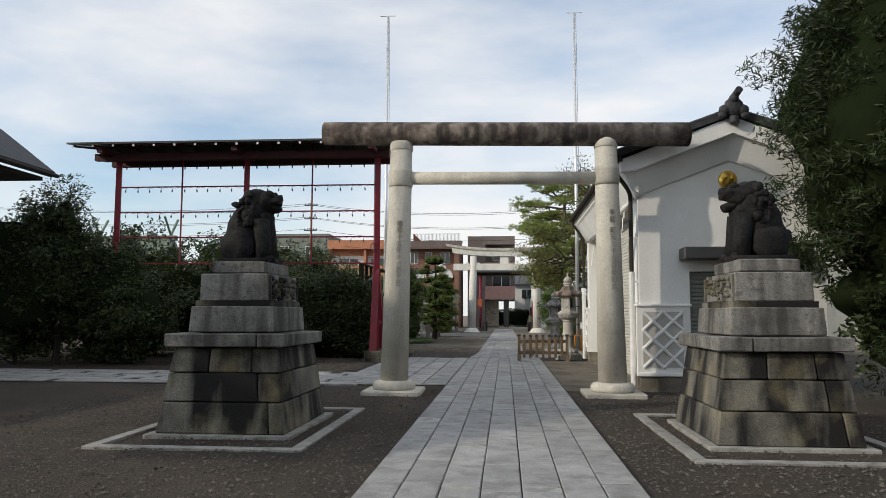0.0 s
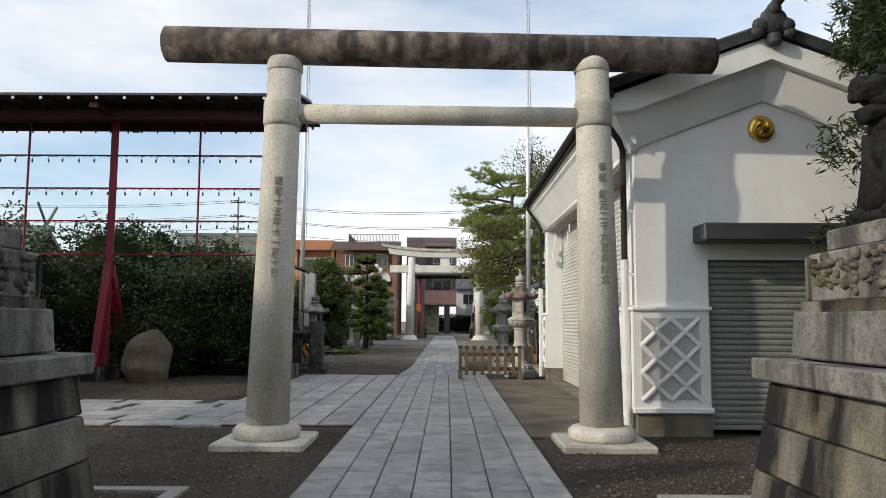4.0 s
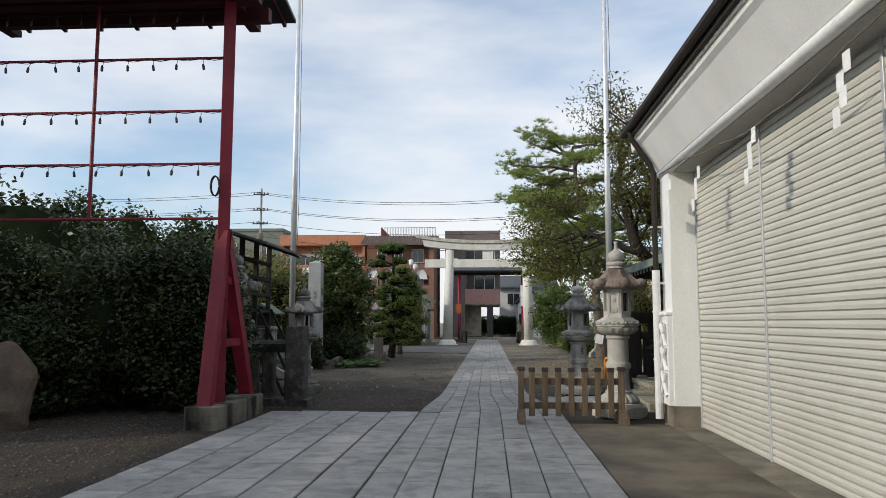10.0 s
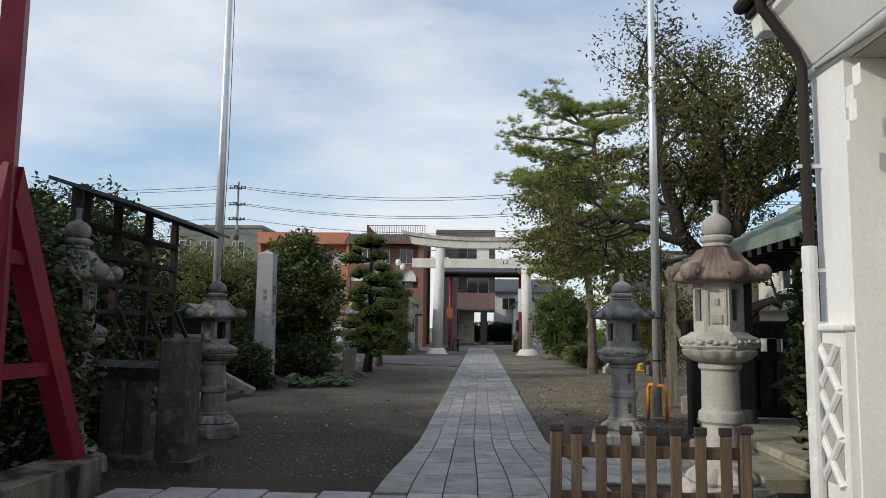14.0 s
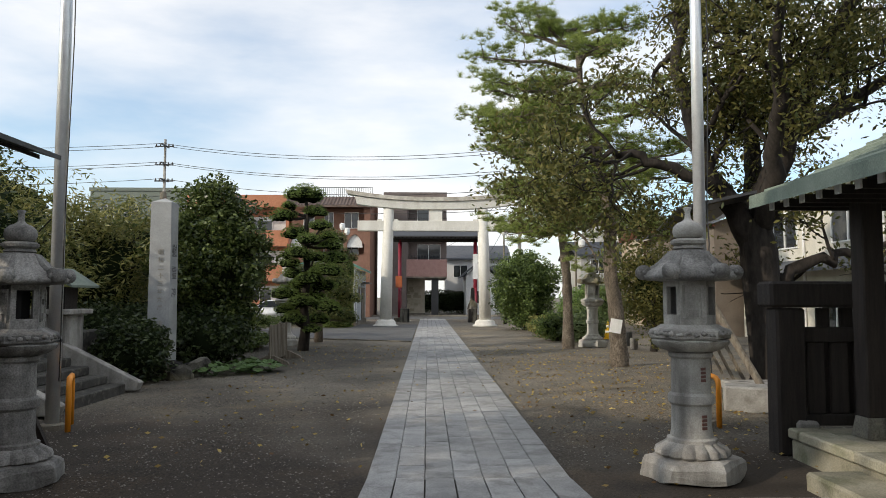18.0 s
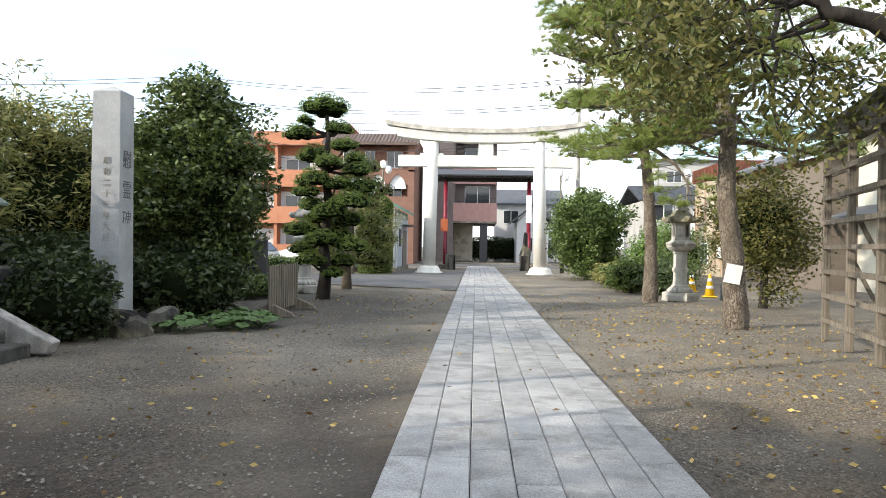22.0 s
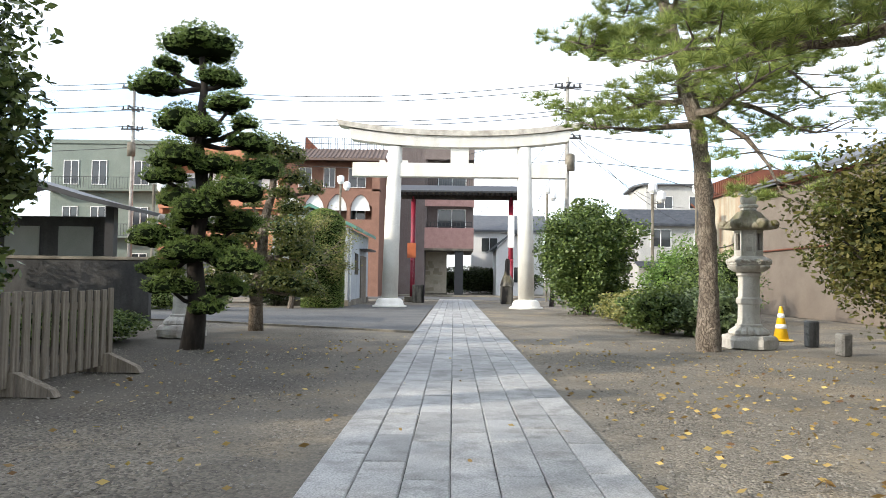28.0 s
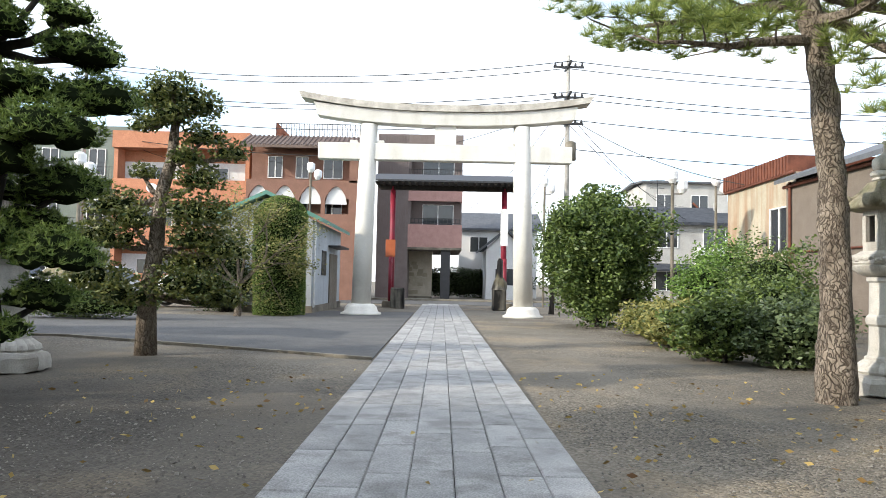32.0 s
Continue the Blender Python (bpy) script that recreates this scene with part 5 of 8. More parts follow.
# second torii: white, with curved lintel
def torii_far():
    t = thing("torii", "large white concrete shrine gate with upswept double lintel", "torii", (0.22, 66.3, 0))
    for s in (-1, 1):
        part("base", lathe(bmesh.new(), [(0.72, -0.02), (0.72, 0.06), (0.60, 0.10), (0.56, 0.26), (0.46, 0.36), (0.36, 0.38)], 36, (s * 2.86, 0)), TORII_WHITE, t, smooth=True)
        bm = bmesh.new()
        tube(bm, [(s * 2.86, 0, 0.3), (s * 2.80, 0, 3.5), (s * 2.72, 0, 6.75)], [0.345, 0.325, 0.30], 36)
        part("pillar", bm, TORII_WHITE, t, smooth=True)
        part("wedge", B(s * 2.3 - 0.12, s * 2.3 + 0.12, -0.16, 0.16, 6.06, 6.16), TORII_WHITE, t)
        part("wedge", B(s * 3.25 - 0.12, s * 3.25 + 0.12, -0.16, 0.16, 6.06, 6.16), TORII_WHITE, t)
    part("tie_beam", B(-4.5, 4.5, -0.2, 0.2, 5.47, 6.06, bevel=0.02), TORII_WHITE, t)
    part("strut", B(-0.38, 0.38, -0.16, 0.16, 6.06, 6.72), TORII_WHITE, t)
    def arch(x0, zlo, zhi, rise, mat, d, name, label=""):
        bm = bmesh.new()
        n = 28
        lo, hi = [], []
        for k in range(n + 1):
            x = -x0 + 2 * x0 * k / n
            up = rise * (abs(x) / x0) ** 2.4
            ext = 0.12 * (abs(x) / x0) ** 6 * (1 if x > 0 else -1)
            lo.append((x, zlo + up))
            hi.append((x + ext, zhi + up))
        prism(bm, lo + hi[::-1], "y", -d, d)
        return part(name, bm, mat, t, label)
    arch(4.55, 6.72, 7.18, 0.30, TORII_WHITE, 0.30, "lower_lintel")
    arch(5.1, 7.19, 7.42, 0.42, TORII_TOP, 0.40, "upper_lintel", "weathered grey-topped upper lintel")
    return t


torii_far()


# roofed red-post gate behind it
def red_gate():
    t = thing("shrine_gate", "low dark-roofed gate frame on red posts", "gate", (0.45, 74.5, 0))
    for x in (-2.6, 2.6):
        part("plinth", B(x - 0.35, x + 0.35, -0.9, 0.9, -0.05, 0.28, bevel=0.02), CONCRETE, t)
        bm = bmesh.new()
        tube(bm, [(x, 0, 0.2), (x, 0, 5.6)], 0.13, 12)
        part("post", bm, RED, t, smooth=True)
        for s in (-1, 1):
            bm = bmesh.new()
            tube(bm, [(x, s * 0.75, 0.2), (x, s * 0.75, 2.3)], 0.09, 10)
            part("side_post", bm, RED, t, smooth=True)
        part("tie", B(x - 0.05, x + 0.05, -0.95, 0.95, 1.3, 1.42), RED, t)
        part("tie", B(x - 0.05, x + 0.05, -0.95, 0.95, 2.05, 2.17), RED, t)
    part("beam", B(-3.2, 3.2, -0.12, 0.12, 5.45, 5.68), DARK_WOOD, t)
    bm = bmesh.new()
    prism(bm, [(-1.1, 5.72), (0, 6.05), (1.1, 5.72), (1.1, 5.80), (0, 6.2), (-1.1, 5.80)], "x", -3.4, 3.4)
    part("roof", bm, DARK_METAL, t, "grey metal gate roof")
    x = -3.3
    while x <= 3.31:
        part("rafter", B(x - 0.05, x + 0.05, -1.05, 1.05, 5.64, 5.72), DARK_WOOD, t)
        x += 0.3
    return t


red_gate()


def sign_board(x, y, z0, z1, w, mat, label):
    t = thing("sign_board", label, "sign", (x, y, 0))
    part("board", B(-w / 2, w / 2, -0.03, 0.03, z0, z1, bevel=0.008), mat, t)
    return t


SIGN_ORANGE = plain("sign_orange", (0.40, 0.10, 0.03), 0.6)
s1 = sign_board(3.02, 74.0, 2.9, 4.6, 0.34, WHITE_PAINT, "tall narrow white notice board on the red gate post")
s2 = sign_board(-2.2, 74.2, 2.3, 3.1, 0.45, SIGN_ORANGE, "square orange-brown wooden plaque on the red gate post")
for x in (-1.75, 2.75):
    bm = B(x - 0.3, x + 0.3, 72.6, 73.2, -0.02, 0.9, bevel=0.04)
    tagged(part("stone_post", rough_up(bm, 0.03, 3), OLD_STONE), "dark rough stone post beside the gate", "stone", "gate stones")
bm = lathe(bmesh.new(), [(0.34, 0.9), (0.3, 1.2), (0.16, 1.5), (0.12, 2.2), (0.05, 2.3)], 7, (2.75, 72.9))
tagged(part("stone_monument", rough_up(bm, 0.06, 3), OLD_STONE), "weathered narrow stone monument on a stone post", "stone")


# small pale shed with green roof
def shed():
    t = thing("shed", "small pale blue rendered shed with green metal roof", "shed", (0, 0, 0))
    x0, x1, y0, y1, h = -7.6, -4.4, 66.2, 73.4, 3.3
    part("footing", B(x0 - 0.05, x1 + 0.05, y0 - 0.05, y1 + 0.05, -0.05, 0.25), CONCRETE, t)
    part("wall", B(x0, x1, y0, y1, 0.25, h), SHED_WALL, t)
    bm = bmesh.new()
    xr = (x0 + x1) / 2
    prism(bm, [(x0, h), (x1, h), (xr, h + 0.75)], "y", y0, y0 + 0.15)
    part("gable", bm, SHED_WALL, t)
    for s, xe in ((-1, x0), (1, x1)):
        bm = bmesh.new()
        prism(bm, [(xe + s * 0.35, h - 0.08), (xe + s * 0.35, h + 0.06), (xr, h + 0.98), (xr, h + 0.84)], "y", y0 - 0.35, y1 + 0.35)
        part("roof", bm, ROOF_GREEN, t, "green painted metal roof")
    part("window", B(x1 - 0.02, x1 + 0.03, 68.3, 69.3, 1.35, 2.3), GLASS, t)
    d = part("door", B(x1 - 0.02, x1 + 0.05, 70.2, 72.2, 0.25, 2.25), GREY_WOOD, t, "grey sliding wooden door")
    part("door_canopy", B(x1, x1 + 0.5, 69.9, 72.5, 2.5, 2.58), DARK_METAL, t)
    bm = bmesh.new()
    tube(bm, [(x1 + 0.08, y0 + 0.1, 0.2), (x1 + 0.08, y0 + 0.1, h)], 0.04, 8)
    part("downpipe", bm, WHITE_PAINT, t)
    return t


SHED_WALL = material("pale_blue_render", (0.40, 0.43, 0.46), (0.48, 0.51, 0.535), scale=1.5, rough=0.8, bump=0.1, streak=((0.33, 0.35, 0.37), 0.5, 2.0))
ROOF_GREEN = plain("green_roof_paint", (0.10, 0.25, 0.20), 0.5)
shed()

# trees and shrubs
def limbs(bm, start, direction, length, radius, depth, tips, wander=0.35, taper=0.62, kids=3):
    """A tapering limb that forks; the ends are gathered in tips."""
    p, d = Vector(start), Vector(direction).normalized()
    pts, rad = [p.copy()], [radius]
    n = 5
    for k in range(n):
        d = (d + Vector(rng.normal(size=3)) * wander * 0.35 + Vector((0, 0, 0.04))).normalized()
        p = p + d * length / n
        pts.append(p.copy())
        rad.append(radius * (1 - (1 - taper) * (k + 1) / n))
    tube(bm, pts, rad, 8 if radius > 0.06 else 5)
    if depth == 0:
        tips.append(p.copy())
        tips.append(pts[3].copy())
        return
    for k in range(kids):
        nd = (d + Vector(rng.normal(size=3)) * 0.75).normalized()
        at = pts[-1] if k == 0 else pts[2 + k % 3]
        limbs(bm, at, nd, length * rng.uniform(0.6, 0.85), radius * taper * (0.95 if k == 0 else 0.7), depth - 1, tips, wander, taper, kids)


def bush(name, x, y, radii, height, count, size, leaf, label, category="shrub", trunk=True, lumps=0.25, core=0.72, seed=1.0, z0=0.0, shell=0.6, aspect=0.5, flat=0.6, up=None, group=""):
    """A rounded bush or small tree: short stems, a dark inner mass and a leafy uneven crown."""
    t = thing(name, label, category, (x, y, 0), group)
    rx, ry = radii
    rz = (height - z0) / 2
    c = (0, 0, z0 + rz)
    bm = bmesh.new()
    if trunk:
        for k in range(3):
            a = k * 2.1 + seed
            tube(bm, [(0.12 * math.cos(a), 0.12 * math.sin(a), -0.05), (0.2 * rx * math.cos(a), 0.2 * ry * math.sin(a), z0 + rz * 0.6), (0.45 * rx * math.cos(a), 0.45 * ry * math.sin(a), z0 + rz * 1.3)], [0.07, 0.05, 0.02], 7)
        part("trunk", bm, BARK, t)
    else:
        bm.free()
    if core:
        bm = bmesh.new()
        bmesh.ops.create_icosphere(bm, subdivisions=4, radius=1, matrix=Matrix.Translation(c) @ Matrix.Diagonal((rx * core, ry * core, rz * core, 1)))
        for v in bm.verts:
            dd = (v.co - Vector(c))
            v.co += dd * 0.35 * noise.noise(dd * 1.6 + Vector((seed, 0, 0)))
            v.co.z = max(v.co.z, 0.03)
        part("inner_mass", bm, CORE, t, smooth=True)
    pts = blob_points(count, c, (rx, ry, rz), shell, lumps, seed)
    pts[:, 2] = np.maximum(pts[:, 2], 0.05)
    leaf_mesh("crown", pts, size, leaf, t, aspect=aspect, flat=flat, up=up)
    return t


def clumpy(name, x, y, radii, z0, height, clumps, per, size, leaf, label, category="tree", seed=1.0, trunk_r=0.12, aspect=0.5, clump_r=0.45, up=None, flat=0.6, core=0.55):
    """A tree whose crown is many uneven clumps of leaves with gaps between, on forked limbs."""
    t = thing(name, label, category, (x, y, 0))
    rx, ry = radii
    rz = (height - z0) / 2
    cc = Vector((0, 0, z0 + rz))
    bm = bmesh.new()
    tube(bm, [(0, 0, -0.05), (0.04, 0.02, z0), (0.0, 0.05, z0 + rz), (0.05, 0, z0 + rz * 1.5)], [trunk_r, trunk_r * 0.8, trunk_r * 0.5, trunk_r * 0.2], 10)
    places = []
    for k in range(clumps):
        d = rng.normal(size=3)
        d /= np.linalg.norm(d)
        r = rng.uniform(0.5, 1.0) * (1 + 0.42 * noise.noise(Vector(d) * 2 + Vector((seed, seed, 0))) + 0.2 * noise.noise(Vector(d) * 4.5 + Vector((0, seed, seed))))
        p = cc + Vector((d[0] * r * rx, d[1] * r * ry, d[2] * r * rz))
        p.z = max(p.z, 0.3)
        places.append(p)
        if k % 3 == 0:
            base = Vector((0, 0, max(z0 * 0.8, min(p.z - 0.3, z0 + rz))))
            mid = base.lerp(p, 0.5) + Vector(rng.normal(size=3)) * 0.1
            tube(bm, [base, mid, p], [trunk_r * 0.4, trunk_r * 0.22, 0.012], 5)
    part("trunk", bm, BARK, t)
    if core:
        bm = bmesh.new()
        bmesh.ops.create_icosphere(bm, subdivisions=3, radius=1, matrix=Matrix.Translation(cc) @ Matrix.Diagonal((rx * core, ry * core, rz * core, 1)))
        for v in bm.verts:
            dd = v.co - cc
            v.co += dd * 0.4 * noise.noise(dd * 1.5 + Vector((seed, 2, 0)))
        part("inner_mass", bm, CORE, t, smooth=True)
    pts = []
    for p in places:
        q = rng.normal(size=(per, 3))
        q /= np.linalg.norm(q, axis=1)[:, None]
        q *= (rng.uniform(0.25, 1.0, per) ** 0.5)[:, None] * clump_r * 1.35 * np.array([1, 1, 0.75]) * rng.uniform(0.5, 1.35)
        pts.append(q + np.array(p))
    pts = np.concatenate(pts)
    pts = pts[pts[:, 2] > 0.05]
    leaf_mesh("crown", pts, size, leaf, t, aspect=aspect, up=up, flat=flat)
    return t


def tufts(centres, count, length, width, spread=1.0, lift=0.5):
    """Needles fanning out of each centre: thin triangles."""
    c = np.repeat(np.asarray(centres, float), count, 0)
    d = rng.normal(size=c.shape) * spread
    d[:, 2] = np.abs(d[:, 2]) * 0.8 + lift * rng.uniform(-0.4, 1.0, len(c))
    d /= np.linalg.norm(d, axis=1)[:, None]
    s = np.cross(d, rng.normal(size=d.shape))
    s /= np.linalg.norm(s, axis=1)[:, None]
    ln = length * rng.uniform(0.7, 1.15, len(c))[:, None]
    return np.stack([c - s * width, c + s * width, c + d * ln], 1).reshape(-1, 3)


def needle_mesh(name, verts, mat, parent):
    k = len(verts) // 3
    me = bpy.data.meshes.new(name)
    me.vertices.add(k * 3)
    me.vertices.foreach_set("co", verts.astype(np.float32).ravel())
    me.loops.add(k * 3)
    me.loops.foreach_set("vertex_index", np.arange(k * 3, dtype=np.int32))
    me.polygons.add(k)
    me.polygons.foreach_set("loop_start", np.arange(0, k * 3, 3, dtype=np.int32))
    me.update(calc_edges=True)
    me.materials.append(mat)
    ob = new(name, me)
    ob.parent = parent
    return ob


def pine(x, y, trunk_pts, radii, branches, label, seed):
    """A black pine: plated trunk with a bend, sideways boughs carrying flat tiers of needles."""
    t = thing("pine_tree", label, "tree", (x, y, 0), "pines by the path")
    bm = bmesh.new()
    n = len(trunk_pts)
    fine, rr = [], []
    for a, b, ra, rb in zip(trunk_pts, trunk_pts[1:], radii, radii[1:]):
        for k in range(8):
            fine.append(Vector(a).lerp(Vector(b), k / 8))
            rr.append(ra + (rb - ra) * k / 8)
    tube(bm, fine, rr, 18)
    for v in bm.verts:
        v.co += noise.noise_vector(v.co * 5.0) * 0.035 + noise.noise_vector(v.co * 14.0) * 0.02
    part("trunk", bm, PINE_BARK, t, smooth=True)
    bm = bmesh.new()
    centres = []
    for (z, az, ln, rise) in branches:
        k = min(n - 2, max(0, next((i for i in range(n - 1) if trunk_pts[i + 1][2] >= z), n - 2)))
        a, b = Vector(trunk_pts[k]), Vector(trunk_pts[k + 1])
        f = 0 if b.z == a.z else (z - a.z) / (b.z - a.z)
        p = a.lerp(b, min(1, max(0, f)))
        d = Vector((math.cos(radians(az)), math.sin(radians(az)), rise)).normalized()
        pts, q = [p.copy()], p.copy()
        m = 7
        for s in range(m):
            d = (d + Vector(rng.normal(size=3)) * 0.16).normalized()
            d.z = d.z * 0.85 + rise * 0.1
            q = q + d * ln / m
            pts.append(q.copy())
        tube(bm, pts, [0.06 * (1 - s / (m + 0.6)) + 0.008 for s in range(m + 1)], 6)
        for s in range(2, m + 1):
            side = d.cross(Vector((0, 0, 1))).normalized()
            for w in (-1, 1):
                reach = ln * 0.28 * rng.uniform(0.5, 1.1)
                e = pts[s] + side * w * reach + d * reach * 0.5 + Vector((0, 0, rng.uniform(-0.05, 0.18)))
                tube(bm, [pts[s], pts[s].lerp(e, 0.5) + Vector(rng.normal(size=3)) * 0.04, e], [0.016, 0.011, 0.006], 4)
                for g in range(13):
                    centres.append(e + Vector(rng.normal(size=3) * np.array((0.15, 0.15, 0.06)) + np.array((0, 0, 0.04))))
    part("bough_frame", bm, PINE_BARK, t)
    needle_mesh("needles", tufts(np.array(centres), 46, 0.175, 0.0042, 1.0, 0.6), LEAF_PINE, t)
    return t


def ring_branches(z0, z1, n, l0, l1, seed):
    out = []
    for k in range(n):
        f = k / (n - 1)
        out.append((z0 + (z1 - z0) * f, (k * 137.5 + seed) % 360, l0 + (l1 - l0) * f, rng.uniform(-0.1, 0.25)))
    return out


pine(4.5, 41.9, [(0, 0, -0.1), (-0.06, 0, 1.2), (-0.2, 0.05, 2.4), (-0.18, 0.05, 3.6), (-0.4, 0.1, 5.0), (-0.85, 0.1, 6.8), (-1.0, 0.1, 8.5)], [0.24, 0.185, 0.165, 0.145, 0.115, 0.08, 0.04],
     ring_branches(3.6, 8.6, 19, 2.3, 1.4, 150) + [(6.2, 180, 3.0, 0.12), (6.8, 165, 2.7, 0.2), (7.4, 195, 2.6, 0.15), (8.0, 175, 2.0, 0.25), (5.8, 150, 2.6, 0.1), (3.6, 185, 2.1, 0.0), (4.4, 170, 2.3, 0.1), (5.4, 195, 2.3, 0.1), (3.4, 15, 1.9, 0.05), (4.5, 25, 2.6, 0.05), (4.7, 250, 2.0, 0.1), (3.7, 205, 2.0, 0.0)], "tall pine with plated bark and open needle tiers", 1)
pine(4.4, 48.1, [(0, 0, -0.1), (0.02, 0, 1.0), (-0.03, 0, 2.4), (-0.16, 0.0, 3.8), (-0.5, 0.05, 5.2), (-1.1, 0.1, 7.4), (-1.3, 0.1, 8.6)], [0.22, 0.165, 0.15, 0.135, 0.11, 0.075, 0.04],
     ring_branches(4.1, 8.6, 19, 2.15, 1.4, 20) + [(6.2, 182, 1.9, 0.1), (7.0, 200, 1.8, 0.15), (5.2, 350, 2.8, -0.05), (4.5, 10, 2.9, -0.16), (6.0, 15, 2.6, 0.0), (4.2, 335, 2.6, -0.22), (3.9, 205, 1.8, -0.15), (4.1, 300, 2.0, -0.15), (5.2, 190, 1.7, -0.05)], "tall leaning pine with thick plated bark and bright needles", 2)
nt = part("paper_notice", B(-0.14, 0.14, -0.006, 0.0, -0.17, 0.17), PAPER)
nt.matrix_basis = pose(4.36, 41.68, 0.98, 0, 10, -8)
tagged(nt, "white paper notice tied round the pine trunk", "notice")


def niwaki(x, y, trunk_pts, radii, pads, label, leaf=None, tuft=0.075, dens=700, thick=0.68, rag=0.30, core=0.74, leafy=False, bark=None):
    """A cloud-pruned tree: crooked trunk, short arms, flattened clipped pads of needles."""
    t = thing("pruned_tree", label, "tree", (x, y, 0))
    bm = bmesh.new()
    tube(bm, trunk_pts, radii, 12)
    for px, py, pz, r in pads:
        k = min(range(len(trunk_pts)), key=lambda i: abs(trunk_pts[i][2] - (pz - 0.15)))
        a = Vector(trunk_pts[k])
        b = Vector((px, py, pz - 0.06))
        tube(bm, [a, a.lerp(b, 0.5) + Vector((0, 0, -0.06)), b], [0.05, 0.04, 0.025], 7)
    for v in bm.verts:
        v.co += noise.noise_vector(v.co * 8.0) * 0.02
    part("trunk", bm, bark or BARK, t, smooth=True)
    for px, py, pz, r in pads:
        # each pad is a cluster of small lumps round a middle one
        turn = rng.uniform(0, 6.28)
        lumps = [(0.0, 0.0, 0.10 * r, 0.72)]
        for q in range(5):
            an = turn + q * 1.257 + rng.uniform(-0.3, 0.3)
            lumps.append((0.55 * r * math.cos(an), 0.55 * r * math.sin(an), r * rng.uniform(-0.12, 0.10), rng.uniform(0.42, 0.60)))
        # near-black lumps paint the pad's inner shade
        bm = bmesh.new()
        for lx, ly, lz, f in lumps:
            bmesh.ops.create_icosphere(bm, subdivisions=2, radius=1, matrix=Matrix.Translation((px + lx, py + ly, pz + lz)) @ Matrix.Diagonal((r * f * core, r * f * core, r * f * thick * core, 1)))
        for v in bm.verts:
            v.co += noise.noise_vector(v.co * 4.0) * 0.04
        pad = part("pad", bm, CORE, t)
        c = []
        for lx, ly, lz, f in lumps:
            m = int(dens * r * r * 4 * f * f)
            d = rng.normal(size=(m, 3))
            d /= np.linalg.norm(d, axis=1)[:, None]
            d[:, 2] = np.where(d[:, 2] < -0.45, -0.45, d[:, 2])
            wob = np.array([1 + rag * noise.noise(Vector(v) * 2.9 + Vector((px * 3 + lx, py, pz))) for v in d])
            c.append(np.array((px + lx, py + ly, pz + lz)) + d * np.array((r * f, r * f, r * f * thick)) * wob[:, None])
        c = np.concatenate(c)
        if leafy:
            leaf_mesh("leaves", c, tuft, leaf, pad, aspect=0.55, flat=0.7)
        else:
            needle_mesh("needles", tufts(c, 7, tuft, 0.007, 1.0, 0.55), leaf or LEAF_NIWAKI, pad)
    return t


TIERS = [(0.0, 0, 5.08, 0.64), (-0.5, -0.1, 4.72, 0.26), (0.36, 0.1, 4.55, 0.40), (-0.65, -0.1, 4.4, 0.42), (0.55, -0.1, 4.05, 0.36), (-0.3, 0.2, 3.85, 0.48), (0.82, -0.1, 3.75, 0.26), (0.15, -0.3, 3.6, 0.36), (0.82, 0.1, 3.45, 0.42),
         (-0.22, -0.2, 3.15, 0.50), (0.92, 0.2, 2.98, 0.46), (0.34, -0.2, 3.02, 0.38), (-0.42, -0.25, 2.82, 0.36), (0.72, -0.3, 2.58, 0.52), (-0.3, 0.1, 2.48, 0.42), (0.2, -0.25, 2.28, 0.46), (0.62, 0.2, 2.1, 0.44), (-0.55, -0.1, 1.82, 0.48),
         (0.0, -0.25, 1.55, 0.46), (0.78, -0.15, 1.42, 0.42), (0.3, 0.3, 1.7, 0.45), (-0.3, -0.2, 1.02, 0.42), (0.45, 0.25, 1.0, 0.36), (0.32, -0.2, 0.68, 0.28)]
niwaki(-4.14, 47.1, [(0, 0, -0.05), (0.08, 0, 0.7), (0.0, 0, 1.5), (0.14, 0, 2.4), (0.0, 0, 3.3), (0.1, 0, 4.2), (0, 0, 5.0)], [0.19, 0.145, 0.125, 0.11, 0.09, 0.065, 0.04], [(x * 0.97, y, z * 0.96, r * 0.96) for x, y, z, r in TIERS] + [(-0.6, 0.15, 1.25, 0.34), (-0.2, 0.3, 2.05, 0.36)], "tall cloud-pruned pine with many dark clipped pads", thick=0.74, rag=0.25, dens=620, tuft=0.065)
